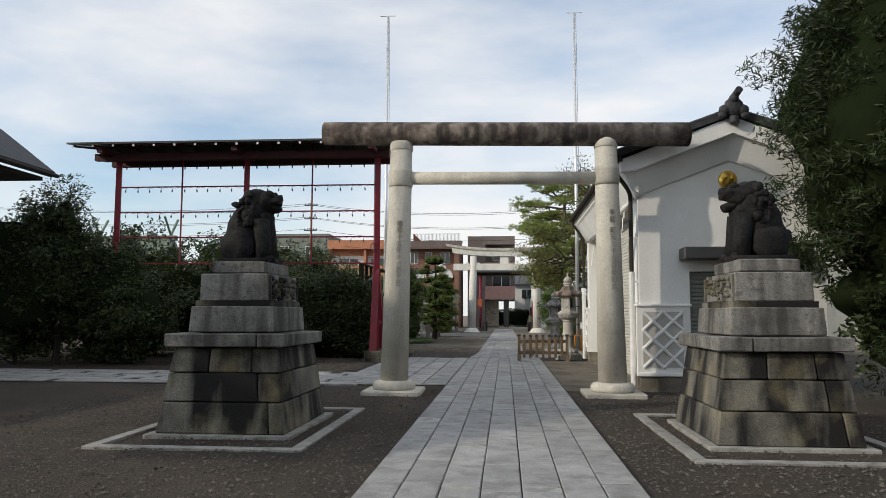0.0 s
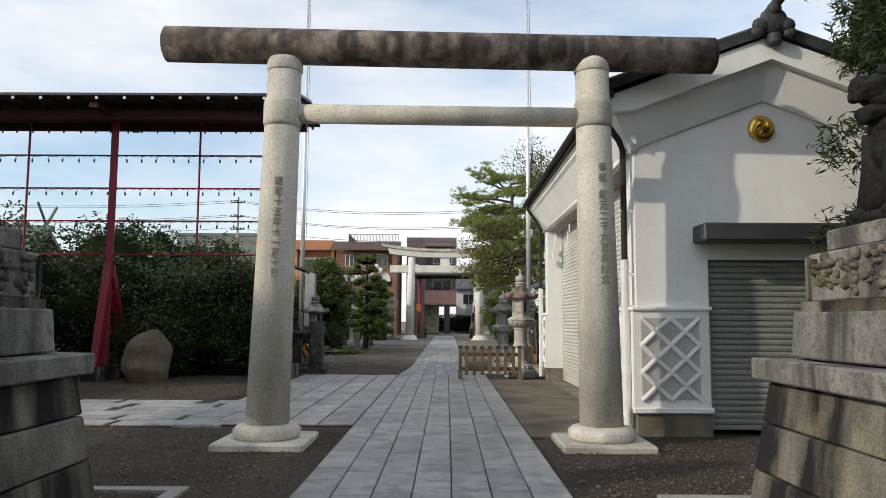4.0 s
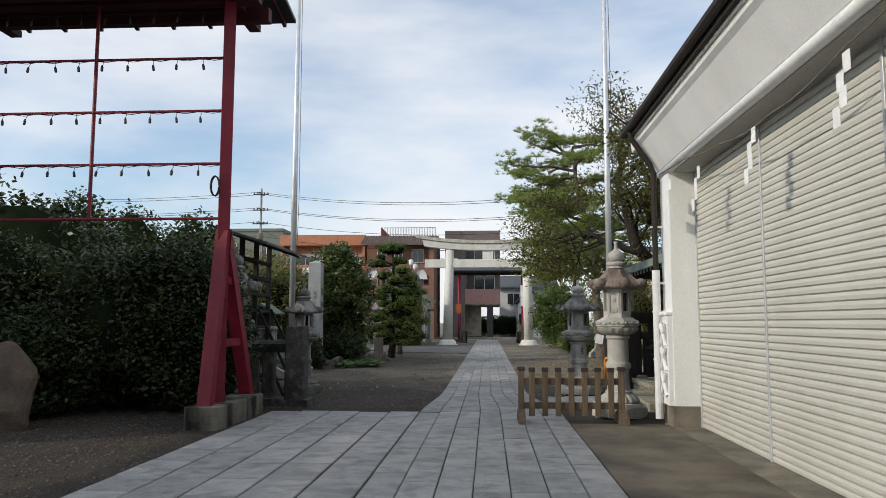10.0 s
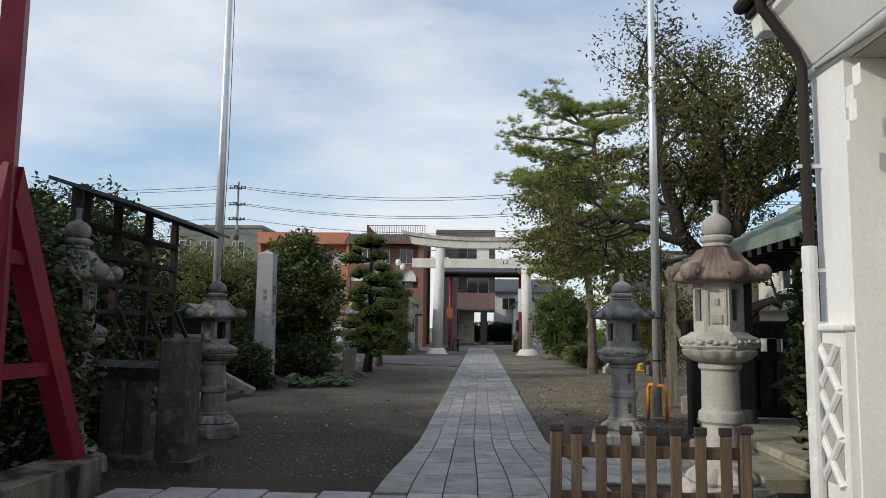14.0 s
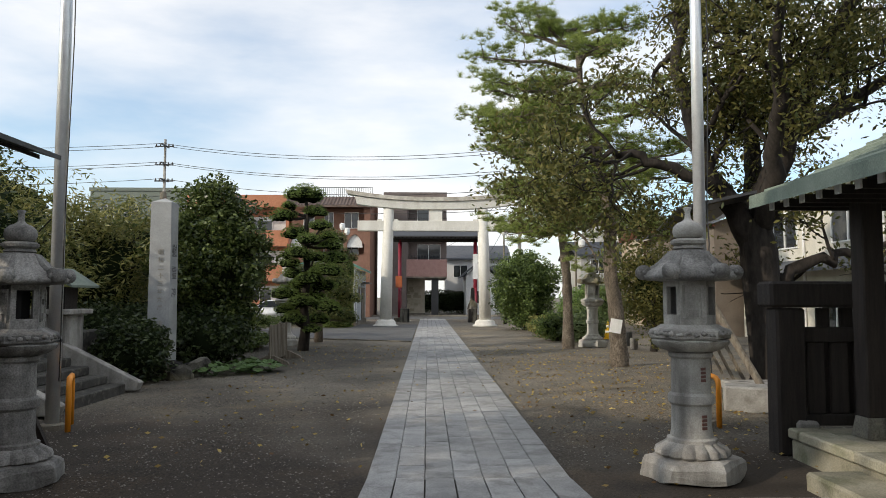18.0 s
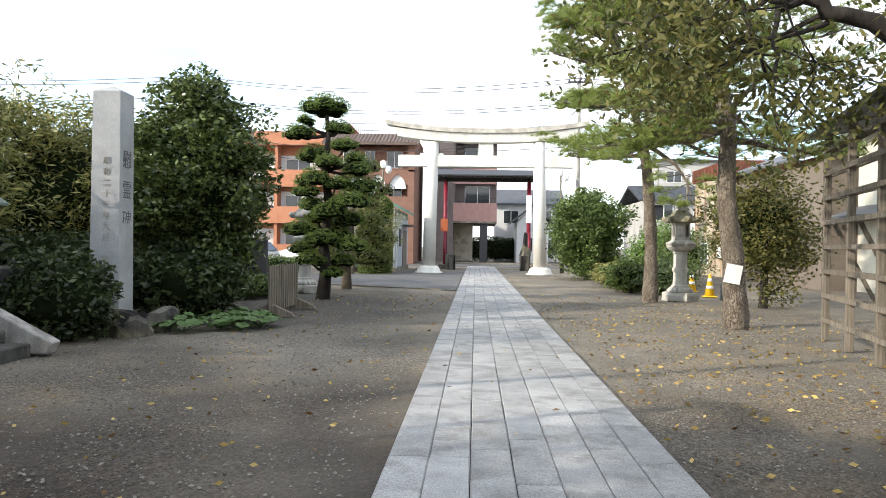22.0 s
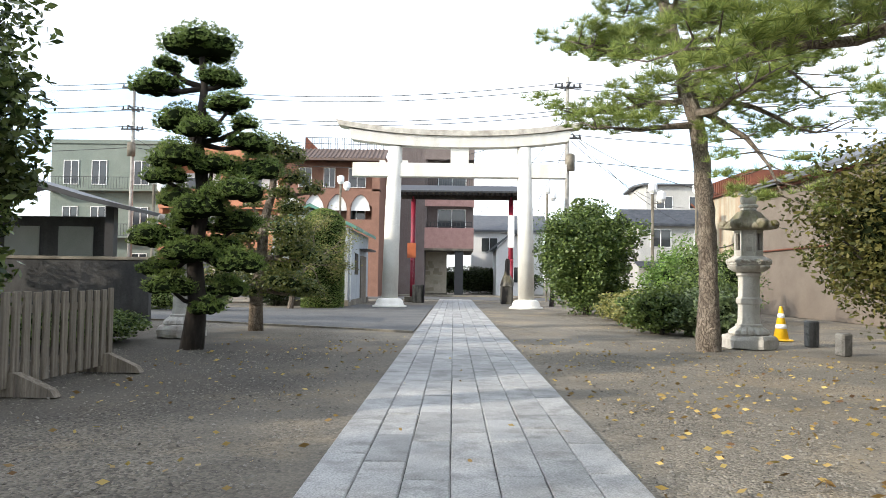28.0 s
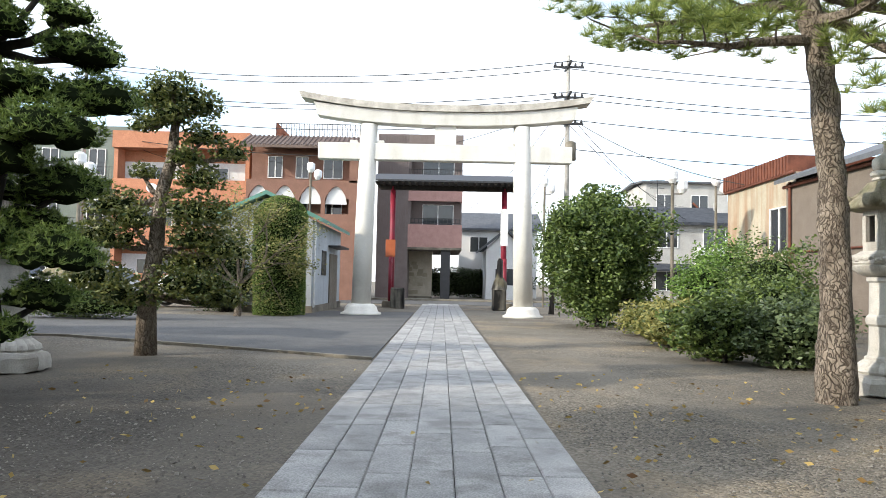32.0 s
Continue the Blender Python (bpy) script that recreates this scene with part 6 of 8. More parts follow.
niwaki(-4.3, 51.5, [(0, 0, -0.05), (0.0, 0, 0.9), (0.1, 0, 1.6), (0.12, 0.05, 2.4), (0.3, 0, 3.0), (0.33, 0, 3.7)], [0.17, 0.13, 0.115, 0.1, 0.085, 0.05],
       [(x, y, z * 0.94, r * 1.12) for x, y, z, r in ((0.0, 0, 4.15, 0.36), (0.62, 0.1, 4.1, 0.36), (0.3, -0.1, 4.3, 0.34), (0.3, -0.2, 3.85, 0.32), (-0.12, 0, 3.75, 0.22), (0.78, 0, 3.55, 0.3), (1.15, 0.1, 3.3, 0.26), (0.55, -0.1, 3.2, 0.24), (0.72, 0, 2.85, 0.32), (-0.12, 0, 2.95, 0.2), (-0.6, 0.1, 2.42, 0.38), (-0.2, -0.2, 2.15, 0.3),
        (0.72, -0.1, 2.3, 0.42), (-0.62, -0.1, 1.9, 0.46), (0.72, 0.1, 1.88, 0.4), (1.2, 0, 1.72, 0.34), (-0.85, 0.1, 1.22, 0.48), (-0.25, -0.2, 0.95, 0.4), (0.62, -0.1, 1.12, 0.48), (0.6, 0.2, 1.5, 0.36), (1.1, 0.1, 0.9, 0.36))], "knotted pruned holly tree with loose leaf pads", LEAF_HOLLY, 0.066, 1000, 0.95, 0.5, 0.35, True, PINE_BARK)

# left side, front to back
clumpy("evergreen_tree", -5.65, 42.5, (1.28, 1.3), 0.15, 4.65, 300, 175, 0.115, LEAF_EVER, "dense dark glossy evergreen tree behind the stone pillar", seed=3, clump_r=0.32)
bush("shrub", -5.6, 41.5, (1.2, 1.1), 1.4, 5000, 0.12, LEAF_DARK, "low dark glossy shrub at the tree foot", seed=5)
clumpy("bamboo_grove", -8.6, 42.5, (1.9, 1.5), 0.3, 4.3, 150, 120, 0.16, LEAF_YEL, "yellow-green feathery bamboo thicket", "bamboo", seed=7, aspect=0.22, up=(0, 0, -0.3))
bush("shrub", -7.4, 40.6, (1.3, 1.6), 1.6, 5000, 0.12, LEAF_DARK, "dark shrub behind the stone pillar", seed=8)
bush("shrub", -6.0, 38.35, (0.75, 0.65), 1.25, 4500, 0.1, LEAF_DARK, "low dark shrub in front of the stone pillar", seed=9)
# this second thicket also helps shade the ground left of the path
clumpy("bamboo_grove", -9.7, 39.3, (1.9, 1.5), 0.2, 4.1, 150, 120, 0.16, LEAF_YEL, "yellow-green bamboo thicket behind the stair", "bamboo", seed=30, core=0.7, aspect=0.22, up=(0, 0, -0.3))
# unseen evergreens, added to throw shade over the left ground
for k, (x, y, h) in enumerate(((-13.2, 36.0, 5.6), (-13.4, 40.6, 5.8), (-13.2, 45.0, 5.8), (-11.2, 31.6, 4.7))):
    clumpy("evergreen_tree", x, y, (2.3, 2.3), 0.2, h, 120, 90, 0.17, LEAF_DARK, "dark evergreen added out of view to shade the left ground", seed=81 + k, core=0.8, clump_r=0.5)
for k, (x, y, rx, ry, h) in enumerate(((-6.7, 27.4, 1.8, 1.4, 3.2), (-9.6, 27.3, 1.9, 1.6, 3.3), (-12.6, 27.3, 2.2, 1.7, 3.9), (-16.0, 26.0, 2.2, 2.0, 4.0), (-8.2, 30.8, 1.9, 1.7, 3.3), (-11.3, 22.9, 1.3, 1.2, 2.6), (-14.6, 22.3, 1.7, 1.4, 4.6), (-5.6, 26.9, 0.95, 0.6, 2.9), (-12.4, 23.4, 1.3, 1.1, 4.0), (-7.6, 26.0, 1.1, 0.6, 1.7), (-4.85, 26.95, 0.55, 0.4, 2.5), (-6.4, 30.2, 0.8, 1.6, 2.9), (-5.3, 29.2, 0.45, 0.9, 1.5))):
    clumpy("shrub", x, y, (rx, ry), 0.0, h, 190, 130, 0.10, LEAF_DARK, "large dark evergreen shrub with glossy leaves", "shrub", seed=11 + k, clump_r=0.34, core=0.8, trunk_r=0.08)
clumpy("conifer", -13.4, 22.5, (1.0, 0.9), 0.6, 5.9, 130, 110, 0.15, LEAF_DARK, "dark pointed evergreen rising over the shrubs", seed=27, clump_r=0.34, core=0.6, aspect=0.25, up=(0, 0, 0.5))
clumpy("evergreen_tree", -17.5, 21.8, (2.2, 1.8), 0.2, 6.2, 200, 120, 0.13, LEAF_DARK, "tall dark evergreen beside the hall", seed=25, clump_r=0.42, core=0.75)
clumpy("evergreen_tree", -19.5, 31.0, (2.2, 1.8), 0.2, 5.8, 160, 120, 0.14, LEAF_DARK, "dark evergreen behind the light frame", seed=26, clump_r=0.42, core=0.75)
clumpy("evergreen_tree", -8.9, 35.5, (1.7, 1.7), 1.2, 4.6, 110, 110, 0.14, LEAF_DARK, "dark round-headed tree behind the frame", seed=21)
clumpy("evergreen_tree", -15.5, 31, (2.0, 2.0), 1.0, 5.2, 110, 110, 0.15, LEAF_DARK, "dark tree beside the small copper-roofed shrine", seed=23)
# pruned column and small tree by the shed


def column_hedge(x, y, r, h):
    t = thing("column_hedge", "clipped dark green column hedge beside the shed", "hedge", (x, y, 0))
    bm = lathe(bmesh.new(), [(r * 0.8, 0.02), (r * 0.92, 0.4), (r * 0.95, h * 0.8), (r * 0.85, h * 0.91), (r * 0.55, h * 0.97), (0.02, h * 0.985)], 24)
    part("inner_mass", bm, CORE, t, smooth=True)
    m = 42000
    z = h * rng.uniform(0, 1, m)
    a = rng.uniform(0, 2 * math.pi, m)
    rr = r * np.where(z < 0.8 * h, 0.96 + 0.04 * z / h, np.sqrt(np.maximum(0, 1 - ((z - 0.8 * h) / (0.2 * h)) ** 2)) * 0.98)
    top = rng.uniform(size=m) < 0.18
    rad = np.where(top, r * np.sqrt(rng.uniform(0, 1, m)), rr)
    z = np.where(top, h * (0.8 + 0.2 * np.sqrt(np.maximum(0, 1 - (rad / r) ** 2))), z)
    wob = 1 + 0.035 * np.sin(3 * a + 2.0 * z) + 0.02 * rng.normal(size=m)
    leaf_mesh("crown", np.stack([rad * wob * np.cos(a), rad * wob * np.sin(a), z], 1), 0.055, LEAF_NIWAKI, t)
    return t


column_hedge(-5.2, 64.7, 0.86, 3.95)


def forked_tree(x, y):
    t = thing("small_tree", "small forked tree with yellowing fine leaves", "tree", (x, y, 0))
    bm, tips = bmesh.new(), []
    tube(bm, [(0, 0, -0.05), (0.08, 0, 0.5), (0.02, 0, 1.0)], [0.13, 0.1, 0.09], 9)
    for d in ((-0.8, 0, 1.1), (0.9, 0.1, 1.0), (0.2, -0.4, 1.3), (-0.3, 0.3, 1.2), (1.2, -0.2, 0.8), (-1.1, -0.2, 0.8)):
        limbs(bm, (0.03, 0, 0.95), d, 1.35, 0.055, 2, tips, 0.3)
    part("trunk", bm, PINE_BARK, t)
    c = np.array([tuple(p) for p in tips])
    pts = np.repeat(c, 80, 0) + rng.normal(size=(len(c) * 80, 3)) * 0.17
    leaf_mesh("crown", pts, 0.09, LEAF_YEL, t, aspect=0.4)
    return t


forked_tree(-6.1, 63.0)
bush("shrub", -7.4, 66.0, (1.4, 0.9), 2.2, 7000, 0.09, LEAF_DARK, "dark shrub behind the forked tree", seed=34)
bush("hedge", -9.5, 60.2, (2.2, 0.6), 0.9, 7000, 0.08, LEAF_MID, "low clipped green hedge by the parking area", "hedge", False, seed=35, lumps=0.12)
bush("hedge", -6.1, 47.4, (0.9, 1.8), 0.6, 5000, 0.07, LEAF_MID, "low clipped hedge behind the picket fence", "hedge", False, seed=36, lumps=0.1)
# right side
bush("shrub", 8.6, 14.6, (2.5, 1.6), 4.4, 9000, 0.14, LEAF_DARK, "dark shrub mass under the conifer", seed=42, core=0.85)
# two more trees added out of sight to shade the wall and ground
clumpy("evergreen_tree", -9.4, 46.4, (1.7, 1.6), 0.2, 4.3, 120, 110, 0.13, LEAF_DARK, "dark evergreen added by the block wall to cast shade", seed=28, core=0.75)
clumpy("evergreen_tree", -11.6, 50.0, (1.8, 1.7), 0.2, 4.4, 120, 110, 0.13, LEAF_DARK, "dark evergreen added by the block wall to cast shade", seed=29, core=0.75)
clumpy("conifer", 8.2, 14.2, (3.1, 2.0), 0.1, 10.4, 700, 300, 0.15, LEAF_CONIFER, "tall dark shaggy conifer beside the storehouse", seed=41, trunk_r=0.25, aspect=0.16, clump_r=0.36, core=0.8, up=(0, 0, -0.45))
bush("shrub", 3.8, 26.6, (0.62, 0.7), 3.6, 12000, 0.12, LEAF_DARK, "tall dark evergreen shrub behind the storehouse", seed=43)
clumpy("camellia_tree", 4.72, 61.6, (1.5, 1.5), 0.25, 4.05, 300, 170, 0.13, LEAF_MID, "rounded glossy camellia tree by the white gate", seed=45, clump_r=0.36, core=0.6)
for k, (x, y, rx, ry, h, lf) in enumerate(((4.7, 52.2, 0.75, 0.9, 1.1, LEAF_MID), (5.6, 51.6, 0.9, 0.85, 1.05, LEAF_JUNIPER), (6.5, 54.3, 1.0, 1.1, 1.45, LEAF_MID), (6.7, 58.3, 0.85, 0.8, 2.05, LEAF_BRIGHT), (7.9, 60.5, 0.85, 0.85, 2.7, LEAF_BRIGHT), (4.9, 54.9, 0.8, 1.2, 0.9, LEAF_YEL), (7.6, 56.8, 1.2, 1.4, 2.3, LEAF_MID), (5.3, 57.6, 0.9, 1.3, 0.85, LEAF_YEL))):
    bush("shrub", x, y, (rx, ry), h, 6500, 0.09, lf, "loose mixed green shrub along the border", seed=51 + k, lumps=0.35, shell=0.5, core=0.55, group="border shrubs")
clumpy("variegated_tree", 6.85, 46.8, (1.12, 1.1), 0.4, 3.6, 120, 120, 0.10, LEAF_CHERRY, "rounded shrub tree with coppery variegated leaves", seed=61, core=0.5)
clumpy("small_pine", 4.6, 69.8, (0.55, 0.5), 0.6, 4.6, 26, 80, 0.09, LEAF_NIWAKI, "slim tiered evergreen behind the gate", seed=63)


# great cherry tree leaning over the pavilion
def cherry(x, y):
    t = thing("cherry_tree", "large old cherry with a thick dark trunk and thinning autumn leaves", "tree", (x, y, 0))
    bm = bmesh.new()
    tips = []
    tube(bm, [(0.1, 0, -0.1), (0.02, 0, 0.6), (-0.08, 0.05, 1.6), (-0.15, 0, 2.5), (-0.2, 0, 3.1)], [0.46, 0.36, 0.32, 0.33, 0.26], 14)
    boughs = [([(-0.2, 0, 2.7), (-1.2, 0, 4.2), (-1.6, 0.1, 6.2), (-1.3, 0.2, 8.0)], 0.24, 9),
              ([(-0.2, 0, 2.7), (0.4, -0.1, 4.7), (1.7, 0, 5.3), (3.6, 0.1, 6.4)], 0.24, 9),
              ([(-0.9, 0, 3.7), (-2.2, 0, 4.2), (-2.8, 0.1, 4.3), (-3.4, 0.2, 4.4)], 0.12, 8),
              ([(0.1, 0, 2.0), (0.9, -0.2, 2.4), (1.7, -0.3, 2.5), (3.0, -0.4, 3.0)], 0.13, 6),
              ([(-0.2, 0, 3.0), (0.2, 1.0, 4.6), (0.5, 2.0, 6.4), (0.3, 2.6, 8.2)], 0.2, 7),
              ([(-0.1, 0, 2.9), (-0.3, -1.2, 4.4), (-0.8, -2.2, 5.6), (-1.0, -3.0, 6.6)], 0.18, 7),
              ([(0.0, 0, 3.0), (0.3, -0.6, 5.0), (1.0, -1.4, 6.8), (1.4, -2.0, 8.4)], 0.18, 8)]
    for line, r, kids in boughs:
        fine = []
        for p, q in zip(line, line[1:]):
            for k in range(5):
                fine.append(Vector(p).lerp(Vector(q), k / 5) + Vector(rng.normal(size=3)) * 0.05)
        n = len(fine)
        tube(bm, fine, [r * (1 - 0.78 * k / n) for k in range(n)], 10)
        for k in range(kids):
            i = int(n * (0.3 + 0.7 * k / kids))
            d = (fine[min(i + 1, n - 1)] - fine[i - 1]).normalized() + Vector(rng.normal(size=3)) * 0.8
            limbs(bm, fine[i], d, rng.uniform(0.8, 1.3), r * 0.28, 2, tips, 0.4)
    for v in bm.verts:
        v.co += noise.noise_vector(v.co * 4.0) * 0.03
    part("trunk", bm, BARK, t, smooth=True)
    c = np.array([tuple(p) for p in tips])
    pts = np.repeat(c, 50, 0) + rng.normal(size=(len(c) * 50, 3)) * np.array([0.24, 0.24, 0.2])
    pts = pts[pts[:, 2] > 2.2]
    leaf_mesh("crown", pts, 0.11, LEAF_CHERRY, t, aspect=0.4, up=(0, 0, -0.7))
    return t


cherry(5.95, 37.0)


def broad_plant(x, y, r):
    """A low clump of big rounded leaves on short stalks."""
    t = thing("broadleaf_plant", "low clump of broad round green leaves", "plant", (x, y, 0), "plants at the pillar foot")
    for k in range(13):
        a = k * 2.4
        d = r * math.sqrt((k + 0.5) / 13)
        c = Vector((d * math.cos(a), d * math.sin(a), 0.10 + 0.16 * (1 - d / r) + rng.uniform(0, 0.06)))
        bm = bmesh.new()
        rr = rng.uniform(0.09, 0.14)
        tilt = Matrix.Translation(c) @ Matrix.Rotation(a, 4, "Z") @ Matrix.Rotation(0.35, 4, "Y")
        mid = bm.verts.new(tilt @ Vector((-0.2 * rr, 0, -0.02)))
        ring = [bm.verts.new(tilt @ Vector((rr * math.cos(q) * (0.6 if abs(q - math.pi) < 0.2 else 1), rr * math.sin(q), 0.012 * math.sin(5 * q)))) for q in np.linspace(0, 2 * math.pi, 14, endpoint=False)]
        for i in range(14):
            bm.faces.new((mid, ring[i], ring[(i + 1) % 14]))
        tube(bm, [(0, 0, 0), (c.x * 0.7, c.y * 0.7, c.z * 0.6), c], 0.006, 4)
        part("leaf", bm, LEAF_BROAD, t)
    return t


LEAF_BROAD = leaf_material("broad_leaf", (0.05, 0.10, 0.03), (0.10, 0.17, 0.05), 0.4)
for x, y, r in ((-4.75, 39.6, 0.4), (-4.4, 40.2, 0.45), (-4.0, 40.0, 0.4), (-3.8, 40.5, 0.38), (-4.3, 40.9, 0.4)):
    broad_plant(x, y, r)

# fallen leaves, all one litter
n = 2700
lx = np.concatenate([rng.normal(3.4, 1.9, n // 2), rng.uniform(-4.2, 6.0, n // 2)])
ly = np.concatenate([rng.normal(39.0, 5.0, n // 2), rng.uniform(31, 50, n // 2)])
keepers = (np.abs(lx - 0.15) > 1.0) | (rng.uniform(size=n) < 0.07)
pts = np.stack([lx, ly, np.full(n, 0.016)], 1)[keepers]
pts[:, 2] = np.where(np.abs(pts[:, 0] - 0.15) < 1.0, 0.034, 0.016)
tagged(leaf_mesh("fallen_leaves", pts, 0.064, LEAF_FALL, None, flat=0.12, aspect=0.45), "scattered yellow and brown fallen leaves on the ground", "leaves", kind="stuff")

# town beyond the shrine
BRICK_BROWN = material("brown_brick_wall", (0.20, 0.105, 0.075), (0.25, 0.135, 0.098), scale=2, rough=0.85, bump=0.3, fine=25, vary=0.03)
ORANGE_WALL = material("orange_tile_wall", (0.44, 0.185, 0.10), (0.52, 0.23, 0.13), scale=2, rough=0.75, bump=0.2, fine=30, vary=0.03)
GREEN_WALL = material("grey_green_wall", (0.155, 0.185, 0.16), (0.195, 0.225, 0.195), scale=1, rough=0.8, vary=0.03)
PINK_TILE = material("pink_tile", (0.36, 0.20, 0.175), (0.43, 0.25, 0.22), scale=3, rough=0.6, bump=0.2, fine=30, vary=0.05)
MAUVE_WALL = material("brown_siding", (0.155, 0.125, 0.115), (0.19, 0.155, 0.145), scale=2, rough=0.8, bump=0.2, vary=0.03)
CREAM_WALL = material("cream_render", (0.37, 0.325, 0.24), (0.47, 0.42, 0.32), scale=1.2, rough=0.85, bump=0.15, streak=((0.30, 0.14, 0.06), 0.75, 2.2), vary=0.0)
TAUPE_WALL = material("taupe_render", (0.15, 0.122, 0.098), (0.19, 0.157, 0.128), scale=1.2, rough=0.85, bump=0.15, vary=0.0)
WHITE_WALL = material("white_render", (0.66, 0.66, 0.65), (0.74, 0.74, 0.73), scale=1.2, rough=0.8, vary=0.02)
BEIGE_TILE = material("beige_tile", (0.42, 0.37, 0.28), (0.56, 0.50, 0.40), scale=1.4, rough=0.6, bump=0.1, vary=0.08)
RUST = material("rusted_sheet", (0.10, 0.035, 0.022), (0.20, 0.07, 0.04), scale=3, rough=0.8, bump=0.2)
ROOF_BROWN = material("brown_roof_tile", (0.11, 0.075, 0.06), (0.16, 0.115, 0.095), scale=3, rough=0.7)
ROOF_GREY = material("grey_roof_tile", (0.075, 0.08, 0.09), (0.115, 0.12, 0.13), scale=3, rough=0.65)


def window(parent, x0, x1, y, z0, z1, frame=WHITE_PAINT, axis="y", sill=True):
    """A sliding two-pane window on a wall; the wall faces -y (or -x when axis is x)."""
    w = thing_part("window", parent)
    def bx(a0, a1, d0, d1, c0, c1):
        return B(a0, a1, y - d1, y - d0, c0, c1) if axis == "y" else B(y - d1, y - d0, a0, a1, c0, c1)
    part("pane", bx(x0 + 0.04, (x0 + x1) / 2, 0.002, 0.015, z0 + 0.04, z1 - 0.04), GLASS, w)
    part("pane", bx((x0 + x1) / 2, x1 - 0.04, 0.002, 0.02, z0 + 0.04, z1 - 0.04), GLASS, w)
    for a in ((x0, x1, z0, z0 + 0.05), (x0, x1, z1 - 0.05, z1), (x0, x0 + 0.05, z0 + 0.05, z1 - 0.05), (x1 - 0.05, x1, z0 + 0.05, z1 - 0.05), ((x0 + x1) / 2 - 0.03, (x0 + x1) / 2 + 0.03, z0 + 0.05, z1 - 0.05)):
        part("frame", bx(a[0], a[1], 0.0, 0.06, a[2], a[3]), frame, w)
    return w


def railing(parent, x0, x1, y, z0, z1, n, mat=DARK_METAL, r=0.02):
    rl = thing_part("railing", parent)
    bm = bmesh.new()
    for z in (z0, z1):
        tube(bm, [(x0, y, z), (x1, y, z)], r, 5)
    part("rail", bm, mat, rl)
    bm = bmesh.new()
    for k in range(n + 1):
        x = x0 + (x1 - x0) * k / n
        tube(bm, [(x, y, z0), (x, y, z1)], r * 0.8, 4)
    part("baluster", bm, mat, rl)
    return rl


def pink_block():
    h = thing("apartment_building", "three-storey brown and pink tiled apartment block over a carport", "building", (0, 88.5, 0))
    part("wall", B(-4.15, -2.1, 0, 9, 0, 10.9), MAUVE_WALL, h, "brown corrugated siding")
    x = -4.1
    while x < -2.15:
        part("rib", B(x, x + 0.05, -0.03, 0.0, 3.2, 10.8), MAUVE_WALL, h)
        x += 0.18
    part("wall", B(-2.1, 1.45, 1.3, 9, 3.3, 10.9), MAUVE_WALL, h)
    part("floor_slab", B(-2.1, 1.45, 0.0, 1.3, 3.3, 3.45), CONCRETE, h)
    part("balcony_front", B(-2.1, 1.45, 0.0, 0.15, 3.45, 4.95), PINK_TILE, h, "pink tiled balcony front")
    part("balcony_side", B(1.3, 1.45, 0.15, 1.3, 3.45, 4.95), PINK_TILE, h)
    part("balcony_front", B(-2.1, 1.45, 0.0, 0.15, 6.5, 7.75), PINK_TILE, h, "pink tiled balcony front")
    part("balcony_side", B(1.3, 1.45, 0.15, 1.3, 6.5, 7.75), PINK_TILE, h)
    part("side_fin", B(-2.1, -1.95, 0.15, 1.3, 4.95, 10.8), MAUVE_WALL, h)
    part("top_band", B(-2.1, 1.45, 0.0, 0.15, 9.9, 10.9), MAUVE_WALL, h)
    part("top_slab", B(-2.1, 1.45, 0.15, 1.3, 9.9, 10.1), MAUVE_WALL, h)
    window(h, -1.2, 0.9, 1.3, 4.7, 6.4)
    window(h, -1.2, 0.9, 1.3, 8.0, 9.6)
    railing(h, -1.95, 1.3, 0.1, 5.05, 5.35, 12)
    railing(h, -2.1, 1.45, 0.1, 7.85, 8.6, 20)
    part("carport_wall", B(-2.6, -0.5, 3.0, 3.2, 0, 3.3), BEIGE_TILE, h, "cream stone-tiled carport wall")
    part("carport_wall", B(-4.1, -2.6, 3.0, 3.2, 0, 3.3), MAUVE_WALL, h)
    part("column", B(0.1, 0.72, 0.3, 0.9, 0, 3.3), DARK_METAL, h)
    part("step", B(-2.7, -0.45, 2.6, 3.0, 0, 0.18), CONCRETE, h)
    shade = plain("tile_shade", (0.33, 0.29, 0.21), 0.6)
    for k in range(14):
        a, z = rng.uniform(-2.5, -0.9), rng.uniform(0.3, 2.6)
        part("wall_tile", B(a, a + 0.36, 2.975 + 0.001 * k, 3.0, z, z + 0.26), shade, h)
    return h


